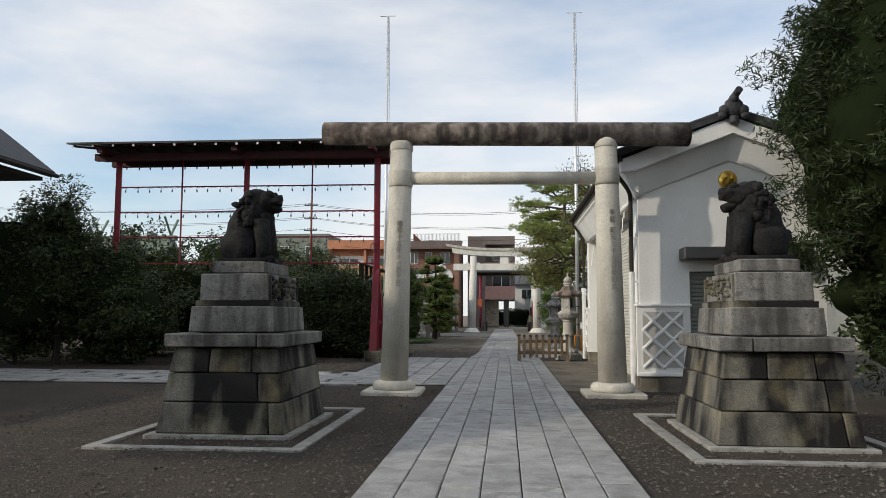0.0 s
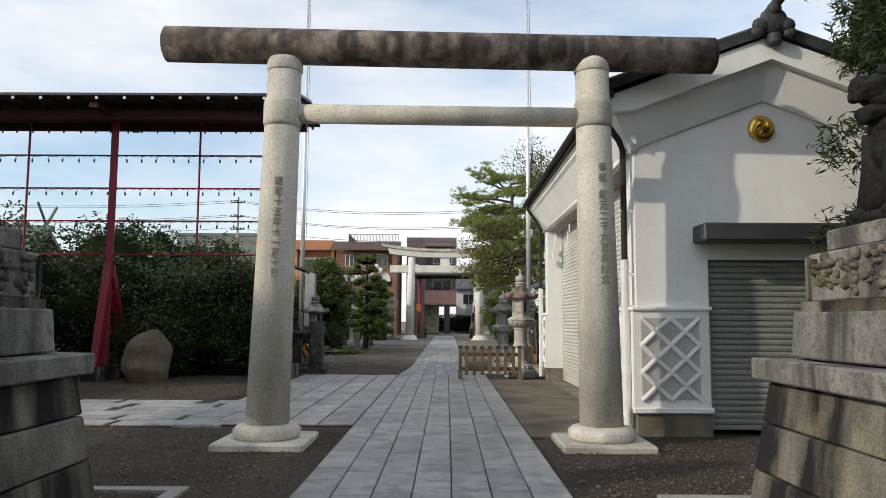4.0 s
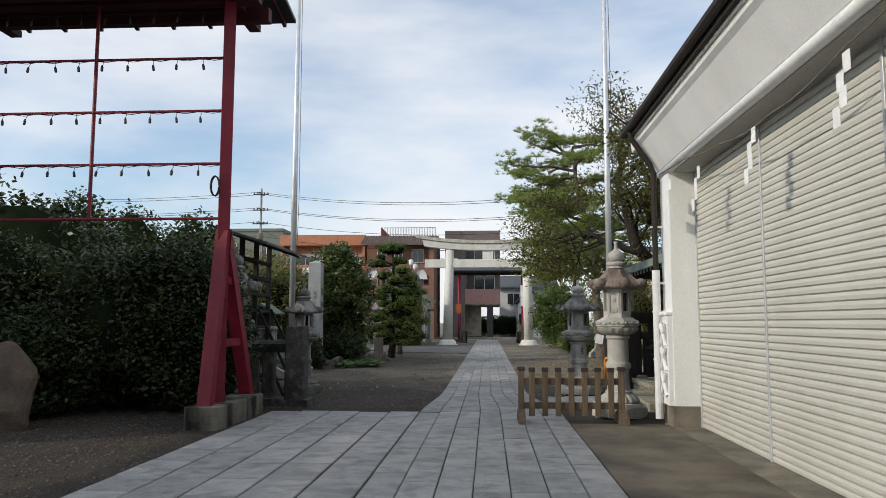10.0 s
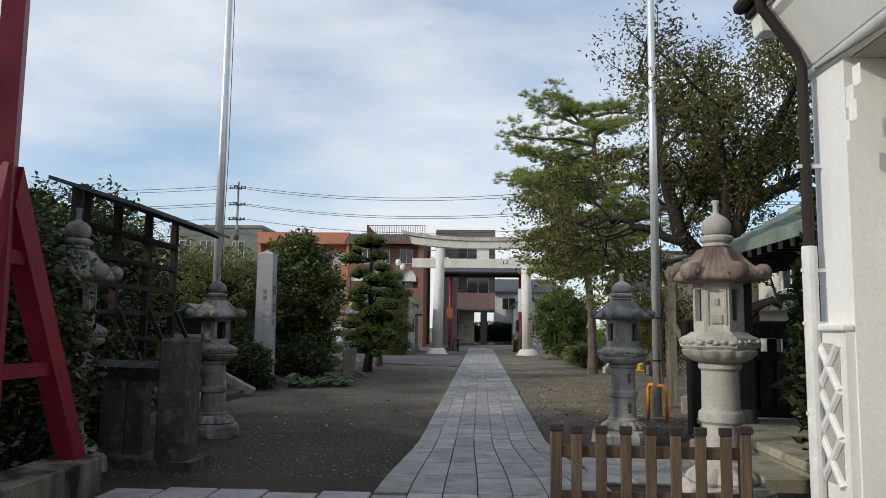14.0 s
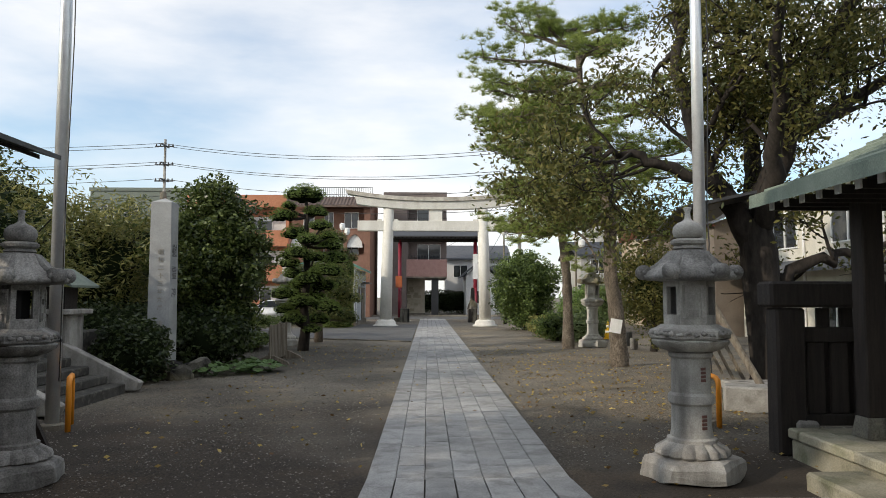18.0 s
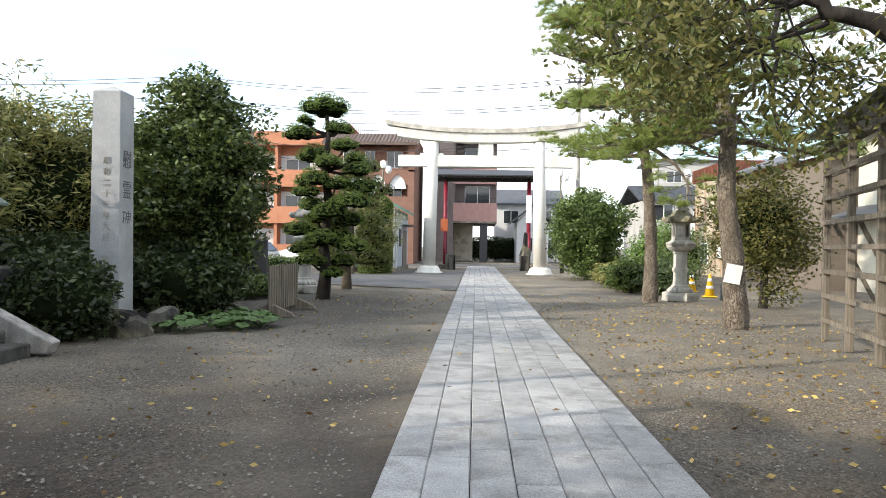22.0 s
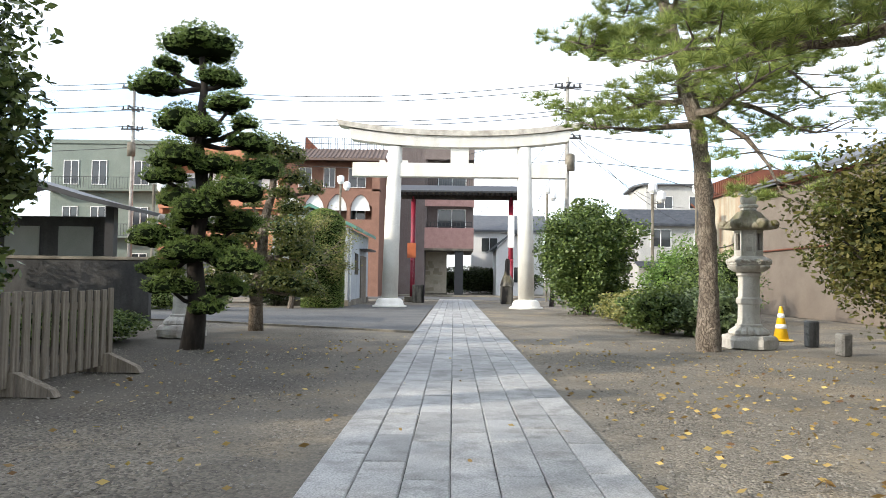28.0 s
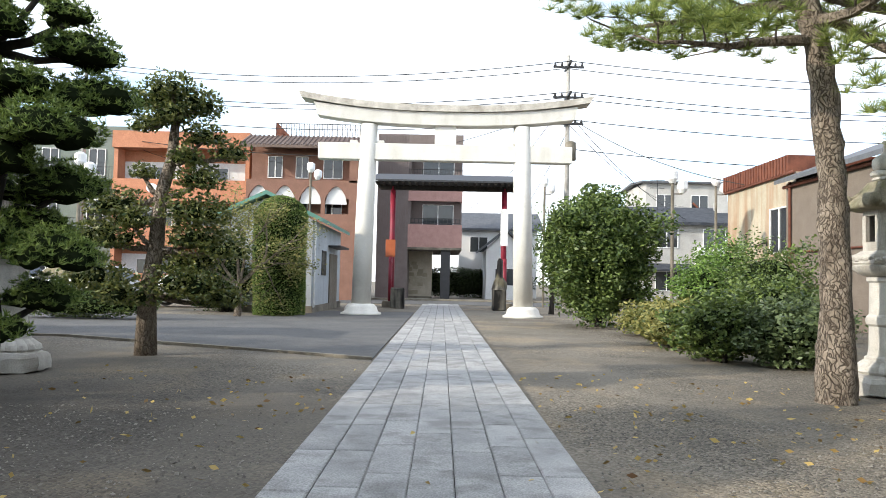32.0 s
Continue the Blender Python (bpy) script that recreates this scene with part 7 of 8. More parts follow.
def arched_house():
    h = thing("house", "three-storey brown brick house with white arches and tiled roof", "building", (0, 84, 0))
    x0, x1 = -11.6, -4.95
    part("wall", B(x0, x1, 1.2, 9, 0, 9.0), BRICK_BROWN, h)
    part("wall", B(x0, x1, 0.0, 1.2, 0, 3.3), BRICK_BROWN, h)
    part("corner_pier", B(x1 - 0.5, x1, 0.0, 1.2, 3.3, 9.0), BRICK_BROWN, h)
    # white arcade across the middle floor
    bm = bmesh.new()
    n, w = 4, (x1 - 0.5 - x0) / 4
    for k in range(n):
        a0 = x0 + k * w
        pts = [(a0 + 0.12 + (w - 0.24) * j / 12, 6.05 + 0.72 * math.sin(math.pi * j / 12)) for j in range(13)]
        prism(bm, [(a0, 6.0)] + [(a0 + 0.119, 6.0)] + pts[1:-1] + [(a0 + w - 0.119, 6.0), (a0 + w, 6.0), (a0 + w, 7.0), (a0, 7.0)], "y", 0.0, 0.15)
        box(bm, a0 - 0.12, a0 + 0.12, 0.0, 0.15, 5.1, 6.0)
    part("arcade", bm, BRICK_BROWN, h, "brick arcade")
    for k in range(n):
        a0 = x0 + k * w
        bm = bmesh.new()
        pts = [(a0 + 0.12 + (w - 0.24) * j / 12, 6.05 + 0.72 * math.sin(math.pi * j / 12)) for j in range(13)]
        prism(bm, [(a0 + 0.12, 5.7)] + pts[1:-1] + [(a0 + w - 0.12, 5.7)], "y", 0.16, 0.25)
        part("arch_panel", bm, WHITE_WALL, h, "white rounded arch panel")
    part("balcony_front", B(x0, x1 - 0.5, 0.02, 0.14, 3.3, 5.1), BRICK_BROWN, h)
    part("ceiling_slab", B(x0, x1, 0.0, 1.2, 7.0, 7.12), BRICK_BROWN, h)
    for a, b in ((-10.6, -9.7), (-8.9, -8.1), (-7.2, -6.0)):
        window(h, a, b, 1.2, 7.35, 8.7)
        window(h, a, b, 1.2, 4.4, 6.0)
    window(h, -10.4, -8.6, 0.0, 0.6, 2.6)
    bm = bmesh.new()
    prism(bm, [(-0.5, 8.95), (1.9, 9.95), (1.9, 10.1), (-0.5, 9.1)], "x", x0 - 0.35, x1 + 0.35)
    rf = part("roof", bm, ROOF_BROWN, h, "brown ribbed tile roof")
    x = x0 - 0.3
    while x < x1 + 0.3:
        bm = bmesh.new()
        tube(bm, [(x, -0.5, 9.1), (x, 1.9, 10.1)], 0.07, 6)
        part("roof_tile", bm, ROOF_BROWN, rf)
        x += 0.28
    part("terrace", B(x0, x1, 1.9, 9, 9.0, 9.95), BRICK_BROWN, h)
    railing(h, x0 + 1.2, x1, 2.2, 9.95, 10.95, 34, DARK_METAL, 0.025)
    bm = bmesh.new()
    prism(bm, [(x0 + 1.25, 9.95), (x0 + 1.25, 11.0), (x0 + 2.3, 9.95)], "y", 2.0, 2.2)
    part("parapet_wedge", bm, RUST, h)
    return h


def orange_block():
    h = thing("apartment_building", "orange tiled three-storey apartment block with open balconies", "building", (0, 86, 0))
    x0, x1 = -20.5, -12.0
    part("wall", B(x0, x1, 1.3, 10, 0, 10.2), ORANGE_WALL, h)
    for z in (0, 3.0, 5.9):
        part("balcony_front", B(x0, x1, 0.0, 0.15, z + (0.0 if z else 0.1), z + 1.35), ORANGE_WALL, h)
        part("balcony_floor", B(x0, x1, 0.15, 1.3, z - 0.12 + 0.121, z + 0.1), CONCRETE, h)
        part("recess_wall", B(x0 + 0.2, x1 - 0.2, 1.26, 1.299, z + 0.11, z + 2.6), WHITE_WALL, h)
        window(h, x0 + 1.2, x0 + 3.4, 1.26, z + 0.25, z + 2.3)
        window(h, x1 - 3.6, x1 - 1.6, 1.26, z + 0.25, z + 2.3)
    for x in (x0, (x0 + x1) / 2, x1 - 0.25):
        part("fin", B(x, x + 0.25, 0.151, 1.255, 0, 9.2), ORANGE_WALL, h)
    part("parapet", B(x0 - 0.05, x1 + 0.05, -0.05, 1.3, 9.2, 10.25), ORANGE_WALL, h)
    for dx in (2.6, 3.3):
        ds = part("satellite_dish", lathe(bmesh.new(), [(0.02, 0.0), (0.2, 0.03), (0.32, 0.10), (0.33, 0.12)], 20), WHITE_PAINT, h)
        ds.matrix_basis = pose(x0 + dx, -0.25, 6.6, 70, 0, 20)
    return h


def green_block():
    h = thing("apartment_building", "grey-green flat-roofed building with white window frames", "building", (0, 92, 0))
    x0, x1 = -31.4, -22.0
    part("wall", B(x0, x1, 0, 9, 0, 11.4), GREEN_WALL, h)
    part("parapet", B(x0 - 0.1, x1 + 0.1, -0.1, 9.1, 11.4, 11.7), GREEN_WALL, h)
    for z in (1.0, 4.6, 8.2):
        for x in (-30.4, -28.2, -24.9):
            window(h, x, x + 1.2, 0.0, z, z + 1.9)
        part("canopy", B(x0, x1, -0.9, 0, z - 0.55, z - 0.4), GREEN_WALL, h)
        railing(h, x0, x1, -0.85, z - 0.4, z + 0.5, 44)
    return h


pink_block()
arched_house()
orange_block()
green_block()


FAR_WALL = material("weathered_white_wall", (0.40, 0.39, 0.37), (0.50, 0.49, 0.465), scale=0.6, rough=0.85, bump=0.1, streak=((0.32, 0.30, 0.27), 0.4, 1.2), vary=0.05)
ROOF_DARK = material("dark_slate_roof", (0.040, 0.044, 0.052), (0.075, 0.08, 0.09), scale=2.0, rough=0.9, bump=0.3, fine=12, spec=0.15)


def gable_house(x0, x1, y0, y1, h, rise, wall, roof, label, along="x"):
    t = thing("house", label, "building", (0, 0, 0))
    part("wall", B(x0, x1, y0, y1, 0, h), wall, t)
    bm = bmesh.new()
    if along == "x":
        ym = (y0 + y1) / 2
        prism(bm, [(y0 - 0.5, h - 0.1), (ym, h + rise), (y1 + 0.5, h - 0.1), (y1 + 0.5, h + 0.08), (ym, h + rise + 0.2), (y0 - 0.5, h + 0.08)], "x", x0 - 0.5, x1 + 0.5)
    else:
        xm = (x0 + x1) / 2
        prism(bm, [(x0 - 0.5, h - 0.1), (xm, h + rise), (x1 + 0.5, h - 0.1), (x1 + 0.5, h + 0.08), (xm, h + rise + 0.2), (x0 - 0.5, h + 0.08)], "y", y0 - 0.5, y1 + 0.5)
        for yy in (y0, y1 - 0.1):
            b2 = bmesh.new()
            prism(b2, [(x0, h), (x1, h), (xm, h + rise)], "y", yy, yy + 0.1)
            part("gable", b2, wall, t)
    part("roof", bm, roof, t)
    n = max(1, int((x1 - x0) / 2.6))
    for k in range(n):
        a = x0 + (x1 - x0) * (k + 0.5) / n
        for z in ((1.0,) if h < 4.5 else (0.9, 3.7)):
            window(t, a - 0.75, a + 0.75, y0, z, z + 1.3)
    return t


gable_house(1.6, 8.0, 101, 108, 5.6, 1.5, WHITE_WALL, ROOF_GREY, "two-storey house with grey hipped roof across the street")
gable_house(3.4, 6.2, 94, 99, 3.6, 1.4, WHITE_WALL, ROOF_GREY, "small dark-roofed house across the street", "y")
far = gable_house(13.2, 22.5, 88, 96, 5.3, 1.3, FAR_WALL, ROOF_DARK, "two-storey pale house with dark blue-grey tiled roof")
part("balcony", B(16.5, 22.3, 87.0, 87.98, 2.6, 3.7, bevel=0.03), WHITE_WALL, far, "pale balcony front")
part("lower_roof", prism(bmesh.new(), [(86.6, 2.2), (87.99, 2.6), (87.99, 2.7), (86.6, 2.3)], "x", 12.9, 22.6), ROOF_DARK, far)
part("chimney", B(19.0, 19.8, 90.5, 91.3, 5.8, 7.1), FAR_WALL, far)
bm = bmesh.new()
tube(bm, [(15.0, 91, 6.0), (15.0, 91, 8.6)], 0.03, 5)
for z in (8.0, 8.3, 8.55):
    tube(bm, [(14.5, 91, z), (15.5, 91, z)], 0.02, 4)
part("antenna", bm, DARK_METAL, far)
tall = gable_house(20, 28, 112, 120, 11.4, 0.2, FAR_WALL, ROOF_GREY, "white flat-topped house in the distance")
gable_house(31.5, 40, 110, 118, 9.6, 1.5, FAR_WALL, ROOF_GREY, "white house with dark roof in the distance")
part("terrace_block", B(28.001, 31.2, 112.5, 119, 0, 9.4), FAR_WALL, tall)
railing(tall, 24.0, 31.2, 112.2, 9.45, 10.5, 18, DARK_METAL, 0.04)
for z in (6.4, 8.9):
    for x in (21.0, 24.4):
        window(tall, x, x + 1.7, 112, z, z + 1.3)
bm = bmesh.new()
tube(bm, [(24.5, 111.7, 9.4), (27.5, 111.7, 6.6)], 0.12, 4)
part("outside_stair", bm, RUST, tall)
gable_house(-48, -38, 86, 95, 5.6, 1.6, WHITE_WALL, ROOF_GREY, "pale house with grey roof beyond the trees")
gable_house(-40, -30, 74, 82, 5.2, 1.5, TAUPE_WALL, ROOF_GREY, "grey-roofed house behind the parking area")


def stained_house():
    h = thing("house", "rust-streaked cream and taupe rendered house with drainpipes", "building", (12.6, 0, 0))
    part("wall", B(0.0, 9, 66.0, 72.2, 0, 5.35), CREAM_WALL, h, "cream render with rust streaks")
    part("wall", B(-0.35, 9, 55.5, 65.998, 0, 4.9), TAUPE_WALL, h, "taupe rendered wall")
    bm = bmesh.new()
    prism(bm, [(-0.75, 4.85), (4.3, 6.7), (9.3, 4.85), (9.3, 5.0), (4.3, 6.9), (-0.75, 5.0)], "y", 55.1, 66.1)
    part("roof", bm, ROOF_GREY, h)
    bm = bmesh.new()
    prism(bm, [(-0.35, 4.9), (8.9, 4.9), (4.3, 6.7)], "y", 55.5, 55.7)
    part("gable", bm, TAUPE_WALL, h)
    part("rusted_parapet", B(-0.12, 6, 66.4, 72.4, 5.36, 6.0), RUST, h, "rusted corrugated parapet sheet")
    y = 66.5
    while y < 72.3:
        part("sheet_rib", B(-0.16, -0.12, y, y + 0.08, 5.36, 6.0), RUST, h)
        y += 0.25
    bm = bmesh.new()
    tube(bm, [(-0.08, 66.0, 5.35), (-0.08, 72.3, 5.3)], 0.06, 8)
    tube(bm, [(-0.42, 65.6, 4.9), (-0.42, 65.6, 0.1)], 0.05, 8)
    tube(bm, [(-0.45, 55.2, 4.8), (-0.45, 66.0, 4.75)], 0.06, 8)
    tube(bm, [(-0.40, 58.0, 2.45), (-0.40, 65.6, 2.45)], 0.035, 6)
    part("drainpipe", bm, RUST, h)
    for a, b, c, d in ((66.5, 68.0, 2.5, 4.2), (69.6, 70.8, 0.6, 1.8)):
        window(h, a, b, 0.0, c, d, WHITE_PAINT, "x")
    part("meter_box", B(-0.25, 0.0, 66.9, 67.4, 1.0, 1.75), WHITE_PAINT, h, "white air-conditioner box")
    bm = bmesh.new()
    tube(bm, [(-0.03, 72, 2.8), (-0.03, 69, 2.9), (-0.03, 68.3, 3.0), (-0.03, 68.3, 2.2), (-0.03, 68.3, 1.0)], 0.02, 5)
    tube(bm, [(-0.03, 71, 1.8), (-0.03, 68.6, 1.9), (-0.03, 67.2, 1.9), (-0.03, 67.2, 1.7)], 0.02, 5)
    part("cable", bm, BLACK, h)
    return h


stained_house()


def cream_house():
    h = thing("house", "cream rendered two-storey house with dark lean-to roof and windows", "building", (13.4, 0, 0))
    part("wall", B(0, 9, 41.0, 55.3, 0, 5.6), CREAM_WALL, h, "cream rendered wall")
    bm = bmesh.new()
    prism(bm, [(-0.6, 5.5), (4.5, 7.3), (9.6, 5.5), (9.6, 5.62), (4.5, 7.45), (-0.6, 5.62)], "y", 40.5, 55.6)
    part("roof", bm, ROOF_GREY, h)
    bm = bmesh.new()
    prism(bm, [(-1.1, 2.55), (0.0, 2.95), (0.0, 3.05), (-1.1, 2.65)], "y", 41.2, 55.2)
    part("lean_to_roof", bm, ROOF_GREY, h)
    for a, b, c, d in ((42.5, 44.3, 3.5, 4.9), (46.2, 48.2, 3.5, 4.9), (50.5, 52.4, 3.5, 4.9), (43.0, 44.6, 0.3, 2.2), (47.0, 49.0, 0.6, 2.2), (52.0, 53.4, 0.3, 2.2)):
        window(h, a, b, 0.0, c, d, WHITE_PAINT, "x")
    for y in (45.3, 50.0):
        bm = bmesh.new()
        tube(bm, [(-0.06, y, 5.4), (-0.06, y, 0)], 0.04, 6)
        part("drainpipe", bm, WHITE_PAINT, h)
    return h


CREAM_WALL = material("cream_render", (0.58, 0.55, 0.47), (0.68, 0.65, 0.57), scale=1.2, rough=0.85, bump=0.15, streak=((0.42, 0.38, 0.30), 0.4, 2.0), vary=0.0)
cream_house()


def utility_pole(x, y, h):
    t = thing("utility_pole", "grey concrete utility pole with crossarms and insulators", "utility pole", (x, y, 0), "utility poles")
    bm = bmesh.new()
    tube(bm, [(0, 0, -0.1), (0, 0, h)], [0.17, 0.10], 12)
    part("pole", bm, LANTERN_D, t, smooth=True)
    for z in (h - 0.6, h - 2.2, h - 3.6):
        part("crossarm", B(-0.06, 0.06, -0.9, 0.9, z, z + 0.1), DARK_METAL, t)
        part("crossarm", B(-0.8, 0.8, -0.2, -0.1, z - 0.1, z), DARK_METAL, t)
        for k in (-0.7, -0.35, 0.35, 0.7):
            part("insulator", lathe(bmesh.new(), [(0.05, z), (0.07, z + 0.05), (0.04, z + 0.18)], 8, (k, -0.15)), DARK_METAL, t)
    bm = lathe(bmesh.new(), [(0.28, h - 5.6), (0.28, h - 4.7), (0.1, h - 4.6)], 14, (0.1, -0.45))
    part("transformer", bm, CONCRETE, t, smooth=True)
    return t


POLES = [(-64.0, 80.0, 14.5), (-22.9, 87.1, 15.2), (6.6, 78.4, 13.2), (44.0, 80.0, 13.5)]
for x, y, h in POLES:
    utility_pole(x, y, h)
for (xa, ya, ha), (xb, yb, hb) in zip(POLES, POLES[1:]):
    for z, dy in ((-0.5, -0.7), (-0.5, 0.6), (-2.1, -0.7), (-2.1, 0.5), (-3.5, -0.5), (-4.9, 0.1)):
        bm = bmesh.new()
        n = 18
        tube(bm, [(xa + (xb - xa) * k / n, ya + (yb - ya) * k / n + dy, ha + (hb - ha) * k / n + z - 0.9 * 4 * (k / n) * (1 - k / n)) for k in range(n + 1)], 0.022, 5)
        tagged(part("power_cable", bm, BLACK), "thin black overhead power cable", "cable", "power cables")


for a, b, sag in (((6.6, 78.4, 10.2), (16.0, 88.0, 5.6), 0.6), ((6.6, 78.4, 10.0), (12.4, 70.0, 5.4), 0.5), ((6.6, 78.4, 10.6), (-5.2, 84.2, 8.4), 0.5), ((6.6, 78.4, 9.6), (24.0, 112.0, 9.0), 1.0), ((6.6, 78.4, 9.2), (4.8, 94.5, 4.6), 0.4), ((6.6, 78.4, 11.0), (2.0, 100.0, 7.0), 0.8), ((-22.9, 87.1, 11.0), (-14.0, 86.5, 8.0), 0.5)):
    bm = bmesh.new()
    tube(bm, [tuple(Vector(a).lerp(Vector(b), k / 12) - Vector((0, 0, sag * 4 * (k / 12) * (1 - k / 12)))) for k in range(13)], 0.018, 5)
    tagged(part("service_cable", bm, BLACK), "thin black service cable running to a house", "cable", "power cables")


def street_lamp(x, y, h):
    t = thing("street_lamp", "slim pole lamp with pale glass lanterns", "lamp", (x, y, 0), "street lamps")
    bm = bmesh.new()
    tube(bm, [(0, 0, 0), (0, 0, h)], 0.06, 8)
    part("pole", bm, GREY_WOOD if False else CONCRETE, t)
    for dx, dz in ((0, 0), (0.35, -0.35)):
        part("shade", lathe(bmesh.new(), [(0.1, h + dz), (0.2, h + 0.15 + dz), (0.2, h + 0.42 + dz), (0.08, h + 0.5 + dz)], 12, (dx, 0)), WHITE_PAINT, t)
    part("arm", B(0, 0.35, -0.02, 0.02, h - 0.4, h - 0.36), CONCRETE, t)
    return t


street_lamp(-6.3, 76.0, 6.4)
street_lamp(5.4, 78.0, 6.2)
street_lamp(8.4, 66.5, 4.9)
street_lamp(12.3, 72.8, 5.7)
street_lamp(-12.6, 66.0, 5.0)


def car(x, y, turn, paint, label):
    t = thing("car", label, "car", (x, y, 0), turn=turn)
    bm = bmesh.new()
    prism(bm, [(-2.1, 0.35), (2.1, 0.35), (2.15, 0.75), (1.9, 0.92), (1.1, 1.0), (0.45, 1.45), (-1.5, 1.5), (-2.0, 1.0), (-2.15, 0.8)], "y", -0.82, 0.82)
    bmesh.ops.bevel(bm, geom=list(bm.edges), offset=0.07, segments=2, affect="EDGES")
    part("body", bm, paint, t, smooth=True)
    bm = bmesh.new()
    prism(bm, [(1.0, 1.02), (0.44, 1.4), (-1.45, 1.44), (-1.85, 1.03)], "y", -0.832, 0.832)
    part("side_window", bm, GLASS, t)
    bm = bmesh.new()
    prism(bm, [(-2.02, 1.05), (-1.58, 1.45), (-1.56, 1.44), (-1.98, 1.04)], "y", -0.7, 0.7)
    part("rear_window", bm, GLASS, t)
    for px in (-1.35, 1.35):
        for s in (-1, 1):
            w = thing_part("wheel", t)
            for nm, r, d, mt in (("tyre", 0.33, 0.2, BLACK), ("rim", 0.2, 0.22, STEEL)):
                bm = bmesh.new()
                bmesh.ops.create_cone(bm, cap_ends=True, segments=24, radius1=r, radius2=r, depth=d, matrix=Matrix.Translation((px, s * 0.76, 0.33)) @ Matrix.Rotation(math.pi / 2, 4, "X"))
                part(nm, bm, mt, w)
    for s in (-1, 1):
        part("headlight", B(2.06, 2.16, s * 0.62 - 0.15, s * 0.62 + 0.15, 0.66, 0.78, bevel=0.02), GLASS, t)
    return t


CAR_WHITE = plain("car_white", (0.72, 0.73, 0.74), 0.25, 0.0, 0.6)
car(-12.6, 66.0, 165, CAR_WHITE, "white parked hatchback on the driveway")
car(-9.6, 69.4, 180, CAR_WHITE, "white parked car behind the small trees")
car(-16.5, 67.2, 175, plain("car_silver", (0.30, 0.31, 0.33), 0.3, 0.5), "silver parked hatchback on the driveway")


# hall at the left with a deep tiled eave
def hall():
    h = thing("shrine_hall", "dark timber shrine hall with a deep curved roof edge", "building", (0, 0, 0))
    part("wall", B(-28, -14.6, 4.5, 18.8, 0, 4.0), PLASTER, h, "cream plastered wall")
    bm = bmesh.new()
    prism(bm, [(-12.27, 5.47), (-13.9, 6.7), (-16.6, 8.6), (-21.6, 11.4), (-21.6, 11.2), (-16.7, 8.3), (-14.0, 6.45), (-12.37, 5.32)], "y", 3.0, 20.3)
    part("roof", bm, KAWARA, h, "dark tiled roof with a downswept eave")
    part("soffit", prism(bmesh.new(), [(-12.5, 5.3), (-14.7, 5.3), (-14.7, 5.2), (-12.5, 5.2)], "y", 3.2, 20.1), DARK_WOOD, h)
    part("gutter", tube(bmesh.new(), [(-12.2, 3.0, 5.36), (-12.2, 20.3, 5.36)], 0.06, 8), BRONZE, h)
    bm = bmesh.new()
    prism(bm, [(-12.9, 5.3), (-14.0, 6.3), (-16.7, 8.2), (-21.6, 11.0), (-21.6, 4.0), (-14.7, 4.0), (-14.7, 5.2)], "y", 19.0, 19.2)
    part("gable", bm, DARK_WOOD, h)
    return h


hall()


def copper_shrine():
    t = thing("small_shrine", "little green copper-roofed shrine with crossed finials among trees", "shrine", (-18.6, 37.0, 0))
    part("wall", B(-1.3, 1.3, -1.0, 1.0, 0.8, 3.6), DARK_WOOD, t)
    part("base", B(-1.6, 1.6, -1.4, 1.3, 0, 0.8), OLD_STONE, t)
    for s in (-1, 1):
        bm = bmesh.new()
        prism(bm, [(s * 0.0, 5.3), (s * 1.0, 4.55), (s * 2.3, 3.9), (s * 2.3, 3.75), (s * 1.0, 4.35), (0, 5.1)], "x", -2.1, 2.1)
        part("roof", bm, COPPER, t, "green patinated copper roof")
    part("ridge", B(-2.2, 2.2, -0.15, 0.15, 5.25, 5.5), COPPER, t)
    for x in (-1.9, 1.9):
        for s in (-1, 1):
            bm = bmesh.new()
            tube(bm, [(x, -s * 0.35, 5.1), (x, s * 0.75, 6.4)], 0.07, 4)
            part("finial", bm, COPPER, t)
    for x in (-0.9, 0, 0.9):
        bm = bmesh.new()
        tube(bm, [(x, -0.35, 5.58), (x, 0.35, 5.58)], 0.12, 10)
        part("ridge_log", bm, COPPER, t)
    return t


copper_shrine()


